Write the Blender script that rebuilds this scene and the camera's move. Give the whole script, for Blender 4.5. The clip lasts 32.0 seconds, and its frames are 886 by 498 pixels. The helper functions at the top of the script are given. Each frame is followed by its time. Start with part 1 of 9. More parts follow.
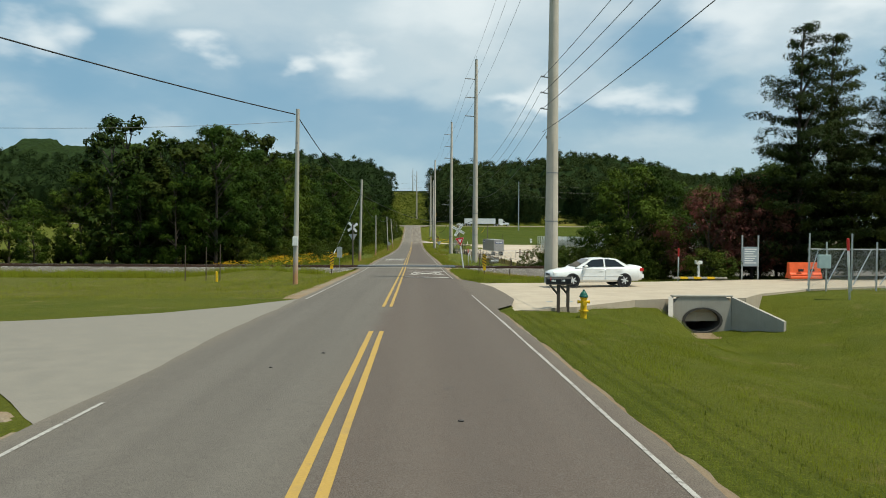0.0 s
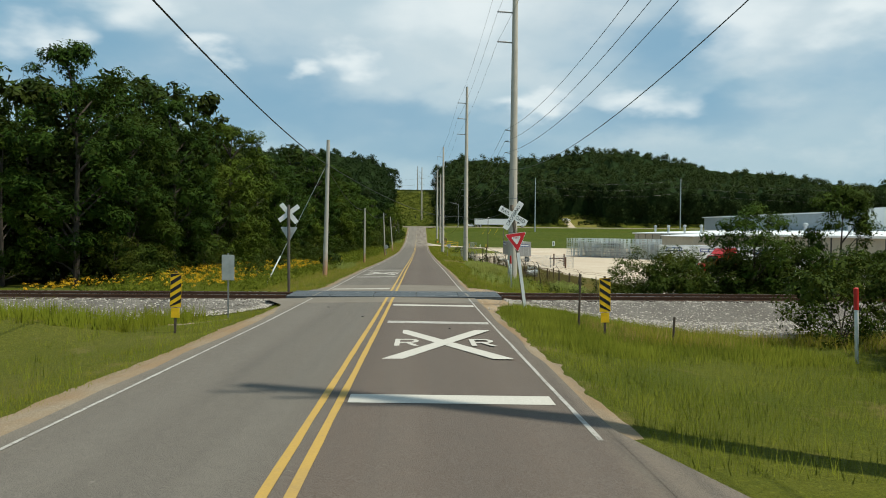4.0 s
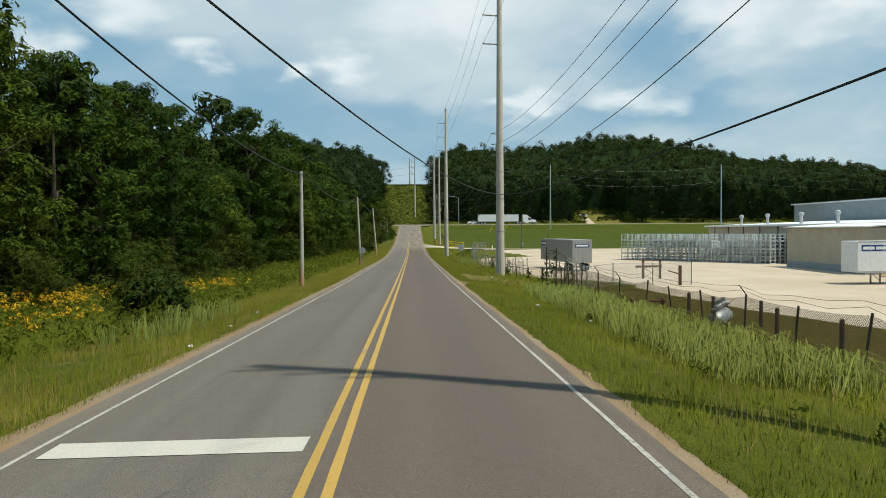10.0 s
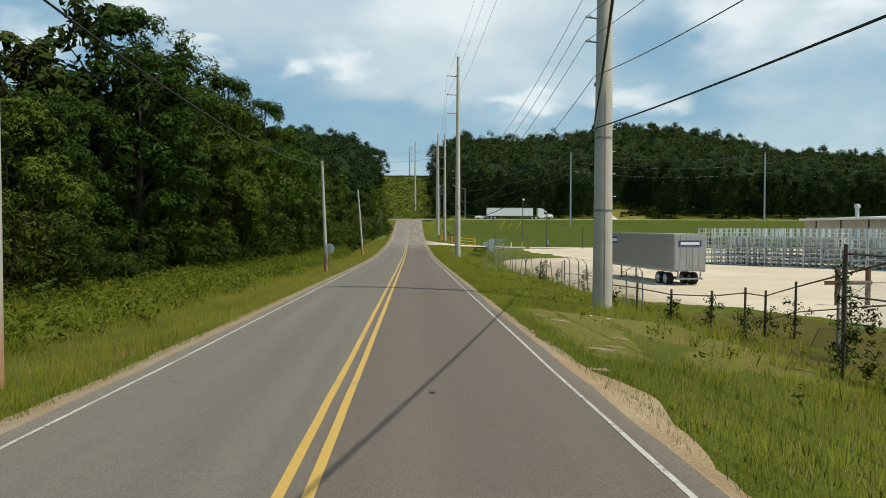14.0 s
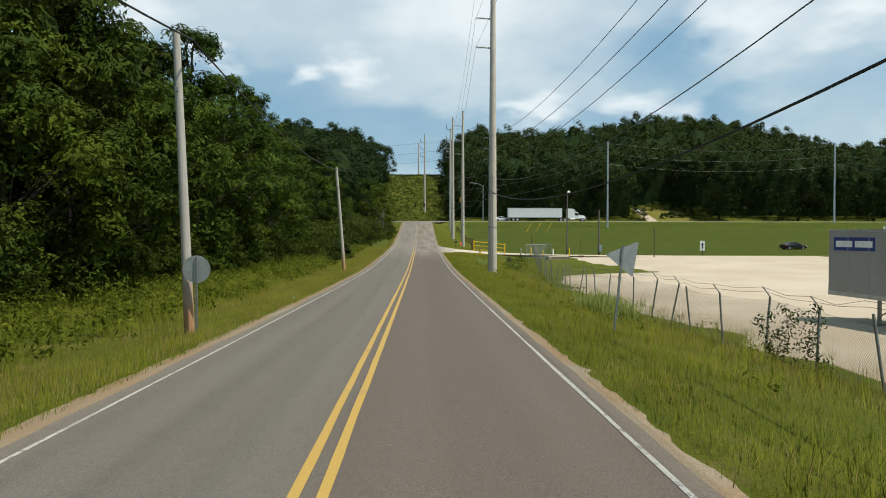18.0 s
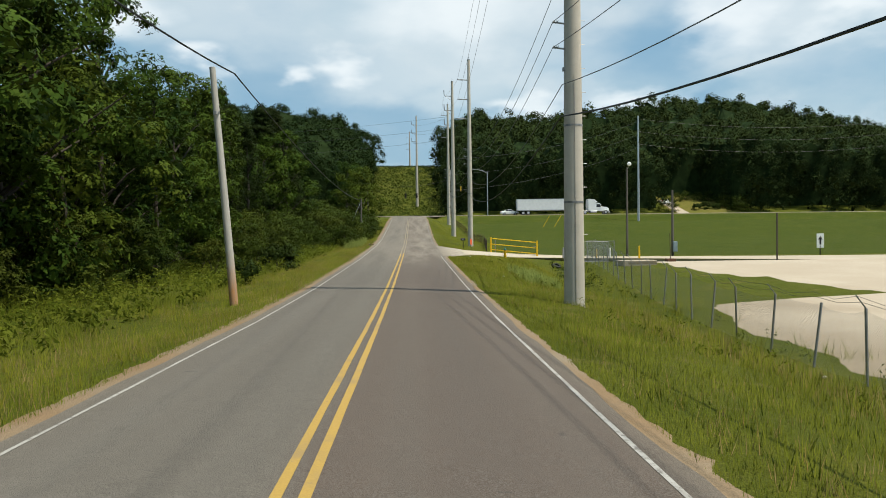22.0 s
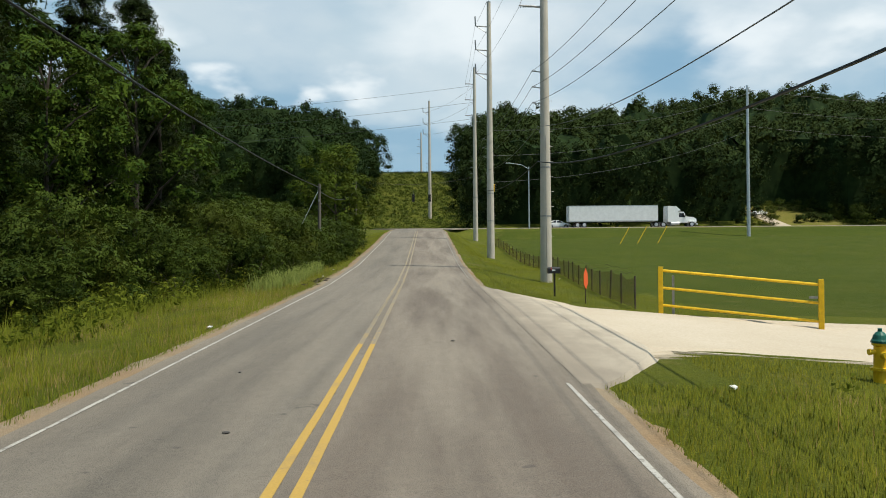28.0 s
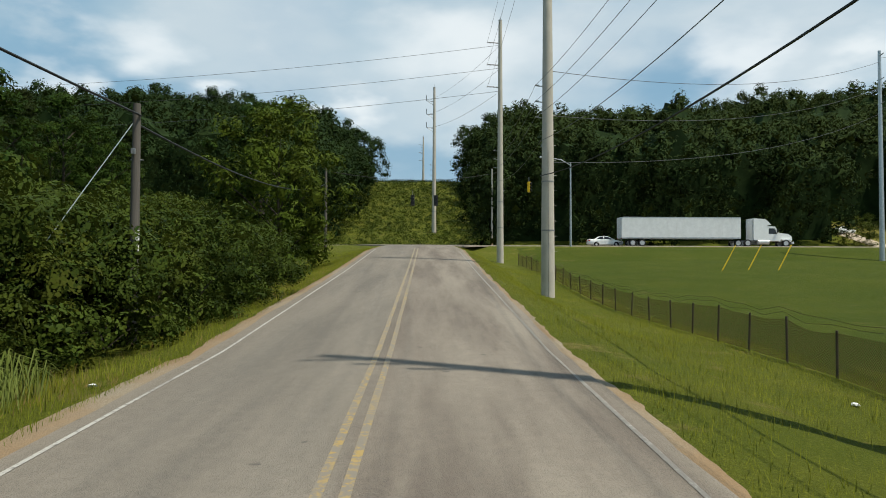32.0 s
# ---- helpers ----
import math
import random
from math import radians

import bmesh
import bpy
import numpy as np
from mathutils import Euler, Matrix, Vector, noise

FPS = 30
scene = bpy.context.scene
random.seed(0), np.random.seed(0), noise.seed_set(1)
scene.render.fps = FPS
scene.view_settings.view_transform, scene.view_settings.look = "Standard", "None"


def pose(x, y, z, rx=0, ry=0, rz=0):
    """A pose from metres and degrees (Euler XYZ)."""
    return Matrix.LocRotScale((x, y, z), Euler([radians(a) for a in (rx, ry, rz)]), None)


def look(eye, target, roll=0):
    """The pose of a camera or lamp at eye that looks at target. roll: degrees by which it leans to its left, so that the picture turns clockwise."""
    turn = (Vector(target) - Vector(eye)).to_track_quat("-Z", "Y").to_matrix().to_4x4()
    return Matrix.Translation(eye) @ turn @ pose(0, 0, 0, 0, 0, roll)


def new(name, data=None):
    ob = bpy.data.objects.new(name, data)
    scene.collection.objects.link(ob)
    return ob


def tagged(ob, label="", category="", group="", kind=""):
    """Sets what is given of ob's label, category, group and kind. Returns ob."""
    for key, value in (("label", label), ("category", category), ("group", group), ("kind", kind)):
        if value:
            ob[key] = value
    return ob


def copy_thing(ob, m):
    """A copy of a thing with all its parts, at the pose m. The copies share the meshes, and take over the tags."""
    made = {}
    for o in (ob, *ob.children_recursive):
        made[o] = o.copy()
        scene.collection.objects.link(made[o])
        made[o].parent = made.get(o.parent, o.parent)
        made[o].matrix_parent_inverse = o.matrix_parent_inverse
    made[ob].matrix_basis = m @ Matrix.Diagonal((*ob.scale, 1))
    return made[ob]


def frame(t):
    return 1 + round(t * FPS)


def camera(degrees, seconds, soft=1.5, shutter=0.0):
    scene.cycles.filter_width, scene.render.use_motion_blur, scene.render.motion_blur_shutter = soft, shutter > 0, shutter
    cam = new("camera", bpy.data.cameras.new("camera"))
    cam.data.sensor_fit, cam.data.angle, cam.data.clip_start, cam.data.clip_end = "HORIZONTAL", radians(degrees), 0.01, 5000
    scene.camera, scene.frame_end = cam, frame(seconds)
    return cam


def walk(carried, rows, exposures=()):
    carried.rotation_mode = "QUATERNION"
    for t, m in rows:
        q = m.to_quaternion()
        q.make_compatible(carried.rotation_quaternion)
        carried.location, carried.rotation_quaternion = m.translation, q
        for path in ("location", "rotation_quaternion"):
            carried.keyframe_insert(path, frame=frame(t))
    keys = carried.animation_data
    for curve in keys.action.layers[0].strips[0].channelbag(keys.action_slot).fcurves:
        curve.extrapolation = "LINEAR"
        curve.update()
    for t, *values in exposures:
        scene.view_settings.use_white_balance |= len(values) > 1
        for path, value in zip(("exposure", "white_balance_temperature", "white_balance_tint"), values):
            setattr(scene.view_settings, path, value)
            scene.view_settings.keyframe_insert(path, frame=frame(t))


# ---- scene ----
cam = camera(61.9, 32.0, 0.95)
METRES, EYE, TILT, LEAN, TURN = 285.0, 2.19, 0.0, 0.0, -2.23
ROWS = [
    (0.0, 0.0, 0.0, 0.0, 0.01, -1.74, -0.39),
    (0.5, -0.0004, 0.0165, -0.0005, -0.16, -1.58, -0.5),
    (1.0, -0.0008, 0.033, -0.0008, -0.36, -1.42, -0.39),
    (1.5, -0.0012, 0.0494, -0.001, -0.5, -1.15, 0.05),
    (2.0, -0.0017, 0.0669, -0.0014, -0.46, -1.56, 0.48),
    (2.5, -0.0022, 0.0841, -0.0018, -0.18, -1.79, 0.58),
    (3.0, -0.0028, 0.0991, -0.0022, 0.13, -1.73, -0.03),
    (3.5, -0.0035, 0.1155, -0.0026, 0.41, -1.6, -0.5),
    (5.5, -0.0075, 0.1812, -0.0045, 0.52, -1.43, -0.28),
    (6.0, -0.0083, 0.1982, -0.0049, 0.53, -1.39, -0.86),
    (6.5, -0.0089, 0.214, -0.0052, 0.47, -1.26, -0.81),
    (7.0, -0.0096, 0.2298, -0.0054, 0.36, -0.62, -0.43),
    (7.5, -0.0102, 0.2452, -0.0058, 0.35, -1.34, -1.18),
    (8.0, -0.0108, 0.2604, -0.0062, 0.26, -2.87, -0.82),
    (8.5, -0.0112, 0.2752, -0.0064, 0.48, -2.6, -0.3),
    (9.0, -0.0115, 0.2901, -0.0066, 0.36, -1.16, -0.26),
    (9.5, -0.012, 0.3049, -0.0067, 0.03, -1.16, -0.06),
    (10.0, -0.0125, 0.3207, -0.0069, -0.15, -1.42, 0.34),
    (10.5, -0.0129, 0.3356, -0.0072, -0.04, -1.56, 0.33),
    (11.0, -0.0134, 0.3507, -0.0076, 0.04, -1.55, 0.33),
    (11.5, -0.0141, 0.366, -0.008, 0.06, -1.69, 0.48),
    (12.0, -0.0147, 0.3814, -0.0083, -0.05, -1.67, 0.68),
    (12.5, -0.0151, 0.3969, -0.0086, -0.11, -1.59, 0.7),
    (13.0, -0.0155, 0.4125, -0.009, -0.14, -1.59, 0.49),
    (13.5, -0.0162, 0.4284, -0.0093, -0.18, -1.59, 0.28),
    (14.0, -0.0166, 0.446, -0.0099, -0.16, -1.6, -0.13),
    (14.5, -0.017, 0.4621, -0.0102, -0.22, -1.43, -0.42),
    (16.5, -0.0189, 0.5234, -0.0111, 0.11, -1.25, -0.64),
    (17.0, -0.0196, 0.5396, -0.0114, 0.23, -1.25, -0.39),
    (17.5, -0.0204, 0.5557, -0.0117, 0.43, -1.36, -0.15),
    (18.0, -0.0213, 0.5727, -0.0119, 0.54, -1.17, -0.06),
    (18.5, -0.0222, 0.5886, -0.0121, 0.62, -1.28, -0.15),
    (19.0, -0.0228, 0.6045, -0.0124, 0.54, -1.35, -0.11),
    (19.5, -0.0235, 0.6204, -0.0127, 0.38, -1.26, -0.18),
    (20.0, -0.0242, 0.6362, -0.0129, 0.2, -1.22, -0.15),
    (20.5, -0.0247, 0.6518, -0.013, 0.05, -1.27, 0.04),
    (21.0, -0.0252, 0.6674, -0.0133, -0.03, -1.32, 0.29),
    (21.5, -0.0258, 0.6829, -0.0136, -0.01, -1.38, 0.48),
    (22.0, -0.0263, 0.6993, -0.0138, -0.02, -1.22, 0.67),
    (22.5, -0.0268, 0.7146, -0.0141, -0.02, -1.29, 0.61),
    (23.0, -0.0273, 0.7299, -0.0143, -0.0, -1.19, 0.67),
    (23.5, -0.0278, 0.7453, -0.0144, 0.03, -0.92, 0.86),
    (24.0, -0.0284, 0.7608, -0.0145, 0.15, -0.76, 0.94),
    (24.5, -0.0289, 0.776, -0.0145, 0.28, -0.55, 0.87),
    (25.0, -0.0296, 0.7912, -0.0145, 0.38, -0.39, 0.88),
    (25.5, -0.0301, 0.8061, -0.0145, 0.48, -0.31, 1.09),
    (27.5, -0.032, 0.8648, -0.0137, 0.75, 0.14, 0.88),
    (28.0, -0.0328, 0.8799, -0.0136, 0.94, 0.3, 0.51),
    (28.5, -0.0336, 0.895, -0.0134, 1.1, 0.56, 0.32),
    (29.0, -0.0344, 0.9098, -0.0131, 1.18, 0.86, 0.33),
    (29.5, -0.0352, 0.9248, -0.0127, 1.23, 0.83, 0.23),
    (30.0, -0.0362, 0.9407, -0.0123, 1.17, 0.86, 0.09),
    (30.5, -0.0369, 0.9555, -0.012, 0.98, 0.96, -0.09),
    (31.0, -0.0375, 0.9701, -0.0116, 0.83, 1.31, 0.28),
    (31.5, -0.0383, 0.9847, -0.0111, 0.86, 1.58, 0.26),
    (32.0, -0.039, 0.999, -0.0106, 0.96, 1.75, -0.16),
]
SIDE_T = (0, 2, 3, 6, 7, 8, 9, 12, 14, 17, 19, 22, 24, 25, 28, 32)
SIDE_X = (.03, .05, .1, .25, .26, .18, .04, 0, -.1, -.2, -.15, -.06, .02, .05, -.05, 0)
EXPOSURE = ((0, 0.0, 6500, 4), (14, 0.05, 6500, 5), (20, 0.11, 6500, 7), (25, 0.15, 6500, 7), (32, 0.05, 6500, 7))
walk(cam, [(t, pose(float(np.interp(t, SIDE_T, SIDE_X)), 0, EYE, TILT, LEAN, TURN) @ pose(METRES * x, METRES * y, METRES * z, 90 + pitch, roll, yaw)) for t, x, y, z, yaw, pitch, roll in ROWS], EXPOSURE)

# ---- world, sun ----
SUN_EL, SUN_AZ = radians(65.6), math.atan2(0.905, -0.425)   # azimuth measured from +y towards +x
SKY_GAP, SKY_SHEET, SKY_VEIL = (2.15, 4.15, 5.9, 1), (4.0, 5.65, 6.75, 1), (5.8, 6.85, 7.5, 1)
SKY_PUFF, SKY_HEAD, SKY_BAND, SKY_LOW = (7.2, 7.9, 8.3, 1), (9.9, 10.2, 10.3, 1), (2.1, 4.0, 5.7, 1), (4.8, 6.1, 7.0, 1)
CLOUDS = (   # kind, then bearing, height, half width, half height in degrees and softness of the edge
    ("bank", 9, 17, 13, 5.5, 0.6), ("bank", -14, 17.5, 7, 6, 0.6), ("bank", -4, 11, 9, 3.4, 0.6), ("bank", 27, 16, 8, 5, 0.6), ("bank", 12, 9.6, 5, 1.4, 0.6),
    ("band", -5, 8.2, 9, 1.7, 0.7), ("band", 17, 8.6, 9, 1.5, 0.8), ("band", -12, 10.5, 5, 3.2, 0.8), ("band", 19, 13.6, 4.5, 2.4, 0.8), ("band", 2, 5.6, 8, 1.3, 0.9), ("band", -24, 11, 6, 3.5, 0.8),
    ("head", -5.5, 12.6, 1.6, 0.9, 0.85), ("head", -21.5, 15.2, 2.2, 1.6, 0.85), ("head", -15, 12.8, 1.4, 0.8, 0.85), ("head", 8.5, 9.6, 3.0, 0.6, 0.85), ("head", 16.5, 9.7, 2.6, 0.8, 0.85), ("head", 23.5, 14.8, 2.6, 2.0, 0.85), ("head", 3, 16.8, 6, 2.4, 0.85), ("head", 31, 15, 2.6, 1.2, 0.85), ("head", -27, 12.5, 2.0, 1.2, 0.85), ("head", -8.8, 12.0, 1.0, 0.7, 0.85),
)
world = bpy.data.worlds.new("sky")
scene.world = world
world.use_nodes = True
wt = world.node_tree
wt.nodes.clear()


def wn(kind, **props):
    n = wt.nodes.new(kind)
    for k, v in props.items():
        if k == "operation":
            n.operation = v
        elif k == "blend":
            n.data_type, n.blend_type = "RGBA", v
    return n


def wmath(op, a, b=None):
    n = wn("ShaderNodeMath", operation=op)
    for i, v in enumerate((a, b)):
        if v is None:
            continue
        if isinstance(v, (int, float)):
            n.inputs[i].default_value = v
        else:
            wt.links.new(v, n.inputs[i])
    return n.outputs[0]


sky = wn("ShaderNodeTexSky")
sky.sky_type, sky.sun_disc = "NISHITA", False
sky.sun_elevation, sky.sun_rotation = SUN_EL, SUN_AZ
sky.air_density, sky.dust_density, sky.ozone_density = 1.0, 1.2, 1.5
coord = wn("ShaderNodeTexCoord")
sep = wn("ShaderNodeSeparateXYZ")
wt.links.new(coord.outputs["Generated"], sep.inputs[0])
flat = wn("ShaderNodeCombineXYZ")
wt.links.new(sep.outputs[0], flat.inputs[0])
wt.links.new(sep.outputs[1], flat.inputs[1])
wt.links.new(wmath("MULTIPLY", sep.outputs[2], 2.1), flat.inputs[2])


def wnoise(scale, detail, rough, shift):
    mp = wn("ShaderNodeVectorMath", operation="ADD")
    mp.inputs[1].default_value = shift
    wt.links.new(flat.outputs[0], mp.inputs[0])
    n = wn("ShaderNodeTexNoise")
    n.inputs["Scale"].default_value, n.inputs["Detail"].default_value, n.inputs["Roughness"].default_value = scale, detail, rough
    wt.links.new(mp.outputs[0], n.inputs["Vector"])
    return n.outputs["Fac"]


def wramp(fac, lo, hi):
    n = wn("ShaderNodeMapRange")
    n.interpolation_type = "SMOOTHSTEP"
    n.inputs["From Min"].default_value, n.inputs["From Max"].default_value = lo, hi
    wt.links.new(fac, n.inputs["Value"])
    return n.outputs["Result"]


def wmix(fac, a, b):
    n = wn("ShaderNodeMix", blend="MIX")
    for sock, v in ((n.inputs[0], fac), (n.inputs[6], a), (n.inputs[7], b)):
        if isinstance(v, (int, float, tuple)):
            sock.default_value = v
        else:
            wt.links.new(v, sock)
    return n.outputs[2]


# broken summer cloud: grey-blue sheets with pale gaps between them, and sunlit heads standing at fixed bearings
heading = wmath("ARCTAN2", sep.outputs[0], sep.outputs[1])
rising = wmath("ARCSINE", sep.outputs[2])
haze = wramp(sep.outputs[2], 0.2, 0.0)
mass = wramp(wnoise(3.4, 4, 0.42, (1.3, 0.4, 0)), 0.38, 0.64)
veil = wramp(wnoise(6.5, 6, 0.5, (6.3, 2.4, 0)), 0.36, 0.72)
puff = wramp(wnoise(11.0, 6, 0.5, (4.1, 2.2, 1)), 0.48, 0.72)
torn_x = wmath("MULTIPLY", wmath("SUBTRACT", wnoise(12.0, 4, 0.45, (2.1, 5.2, 3)), 0.5), 0.16)
torn_y = wmath("MULTIPLY", wmath("SUBTRACT", wnoise(12.0, 4, 0.45, (8.1, 1.2, 6)), 0.5), 0.1)


def cloud_head(bearing, height, wide, tall, soft):
    """A cloud's lit head at a bearing and height in degrees, with torn edges."""
    u = wmath("DIVIDE", wmath("SUBTRACT", wmath("ADD", heading, torn_x), radians(bearing)), radians(wide))
    v = wmath("DIVIDE", wmath("SUBTRACT", wmath("ADD", rising, torn_y), radians(height)), radians(tall))
    d = wmath("SQRT", wmath("ADD", wmath("MULTIPLY", u, u), wmath("MULTIPLY", v, v)))
    return wramp(d, 1.0 + soft, 1.0 - soft)


c1 = wmix(mass, SKY_GAP, SKY_SHEET)
c2 = wmix(wmath("MULTIPLY", veil, 0.5), c1, SKY_VEIL)
c3 = wmix(wmath("MULTIPLY", puff, 0.5), c2, SKY_PUFF)
for kind_, strength_, tint in (("bank", 0.6, SKY_PUFF), ("band", 0.8, SKY_BAND), ("head", 0.75, SKY_HEAD)):
    for k_, *where in CLOUDS:
        if k_ == kind_:
            c3 = wmix(wmath("MULTIPLY", cloud_head(*where), strength_), c3, tint)
c4 = wmix(wmath("MULTIPLY", haze, 0.45), c3, SKY_LOW)
c5 = wmix(0.15, c4, sky.outputs[0])
bg = wn("ShaderNodeBackground")
bg.inputs["Strength"].default_value = 0.1
wt.links.new(c5, bg.inputs["Color"])
wo = wn("ShaderNodeOutputWorld")
wt.links.new(bg.outputs[0], wo.inputs[0])

sun_data = bpy.data.lights.new("sun", "SUN")
sun_data.energy, sun_data.angle, sun_data.color = 4.9, radians(0.8), (1.0, 0.93, 0.8)
sun = new("sun", sun_data)
sun_way = Vector((math.cos(SUN_EL) * 0.905, -math.cos(SUN_EL) * 0.425, math.sin(SUN_EL)))
sun.matrix_world = look(sun_way * 100, (0, 0, 0))

# ---- materials ----


class Mat:
    """A node material with a few shorthands."""

    def __init__(self, name, rough=0.8, metal=0.0, spec=0.3):
        self.m = bpy.data.materials.new(name)
        self.m.use_nodes = True
        self.t = self.m.node_tree
        self.b = self.t.nodes["Principled BSDF"]
        self.b.inputs["Roughness"].default_value = rough
        self.b.inputs["Metallic"].default_value = metal
        self.b.inputs["Specular IOR Level"].default_value = spec
        tc = self.t.nodes.new("ShaderNodeTexCoord")
        self.pos = tc.outputs["Object"]

    def node(self, kind):
        return self.t.nodes.new(kind)

    def put(self, sock, v):
        if isinstance(v, (int, float, tuple)):
            sock.default_value = (*v, 1) if isinstance(v, tuple) and len(v) == 3 and sock.type == "RGBA" else v
        else:
            self.t.links.new(v, sock)

    def noise(self, scale, detail=4, rough=0.55, stretch=None, vec=None):
        n = self.node("ShaderNodeTexNoise")
        n.inputs["Scale"].default_value, n.inputs["Detail"].default_value, n.inputs["Roughness"].default_value = scale, detail, rough
        v = vec or self.pos
        if stretch:
            mp = self.node("ShaderNodeMapping")
            mp.inputs["Scale"].default_value = stretch
            self.t.links.new(v, mp.inputs["Vector"])
            v = mp.outputs[0]
        self.t.links.new(v, n.inputs["Vector"])
        return n.outputs["Fac"]

    def voronoi(self, scale):
        n = self.node("ShaderNodeTexVoronoi")
        n.inputs["Scale"].default_value = scale
        self.t.links.new(self.pos, n.inputs["Vector"])
        return n

    def ramp(self, fac, lo, hi, a=0.0, b=1.0):
        n = self.node("ShaderNodeMapRange")
        n.interpolation_type = "SMOOTHSTEP"
        for k, v in (("From Min", lo), ("From Max", hi), ("To Min", a), ("To Max", b)):
            n.inputs[k].default_value = v
        self.put(n.inputs["Value"], fac)
        return n.outputs["Result"]

    def mix(self, fac, a, b, blend="MIX"):
        n = self.node("ShaderNodeMix")
        n.data_type, n.blend_type = "RGBA", blend
        self.put(n.inputs[0], fac)
        self.put(n.inputs[6], a)
        self.put(n.inputs[7], b)
        return n.outputs[2]

    def math(self, op, a, b=0.0):
        n = self.node("ShaderNodeMath")
        n.operation = op
        self.put(n.inputs[0], a)
        self.put(n.inputs[1], b)
        return n.outputs[0]

    def island(self):
        return self.node("ShaderNodeNewGeometry").outputs["Random Per Island"]

    def rand(self):
        return self.node("ShaderNodeObjectInfo").outputs["Random"]

    def x(self):
        s = self.node("ShaderNodeSeparateXYZ")
        self.t.links.new(self.pos, s.inputs[0])
        return s.outputs

    def color(self, c):
        self.put(self.b.inputs["Base Color"], c)
        return self

    def bump(self, h, strength=0.4, dist=0.02):
        n = self.node("ShaderNodeBump")
        n.inputs["Strength"].default_value, n.inputs["Distance"].default_value = strength, dist
        self.put(n.inputs["Height"], h)
        self.t.links.new(n.outputs[0], self.b.inputs["Normal"])
        return self


def plain(name, c, rough=0.6, metal=0.0, vary=0.25, scale=6.0, spec=0.3, bump=0.0):
    """A painted or bare surface with blotches at two scales and a little relief."""
    k = Mat(name, rough, metal, spec)
    dark = tuple(v * (1 - vary) for v in c)
    lite = tuple(min(1, v * (1 + vary * 0.5)) for v in c)
    f = k.ramp(k.noise(scale, 6, 0.62), 0.3, 0.7)
    g = k.ramp(k.noise(scale * 7, 3), 0.25, 0.75)
    k.color(k.mix(k.math("MULTIPLY", g, 0.35), k.mix(f, dark, lite), c))
    k.put(k.b.inputs["Roughness"], k.ramp(f, 0, 1, max(0.03, rough - 0.08), min(1, rough + 0.08)))
    if bump:
        k.bump(k.noise(scale * 10, 4), bump)
    return k.m


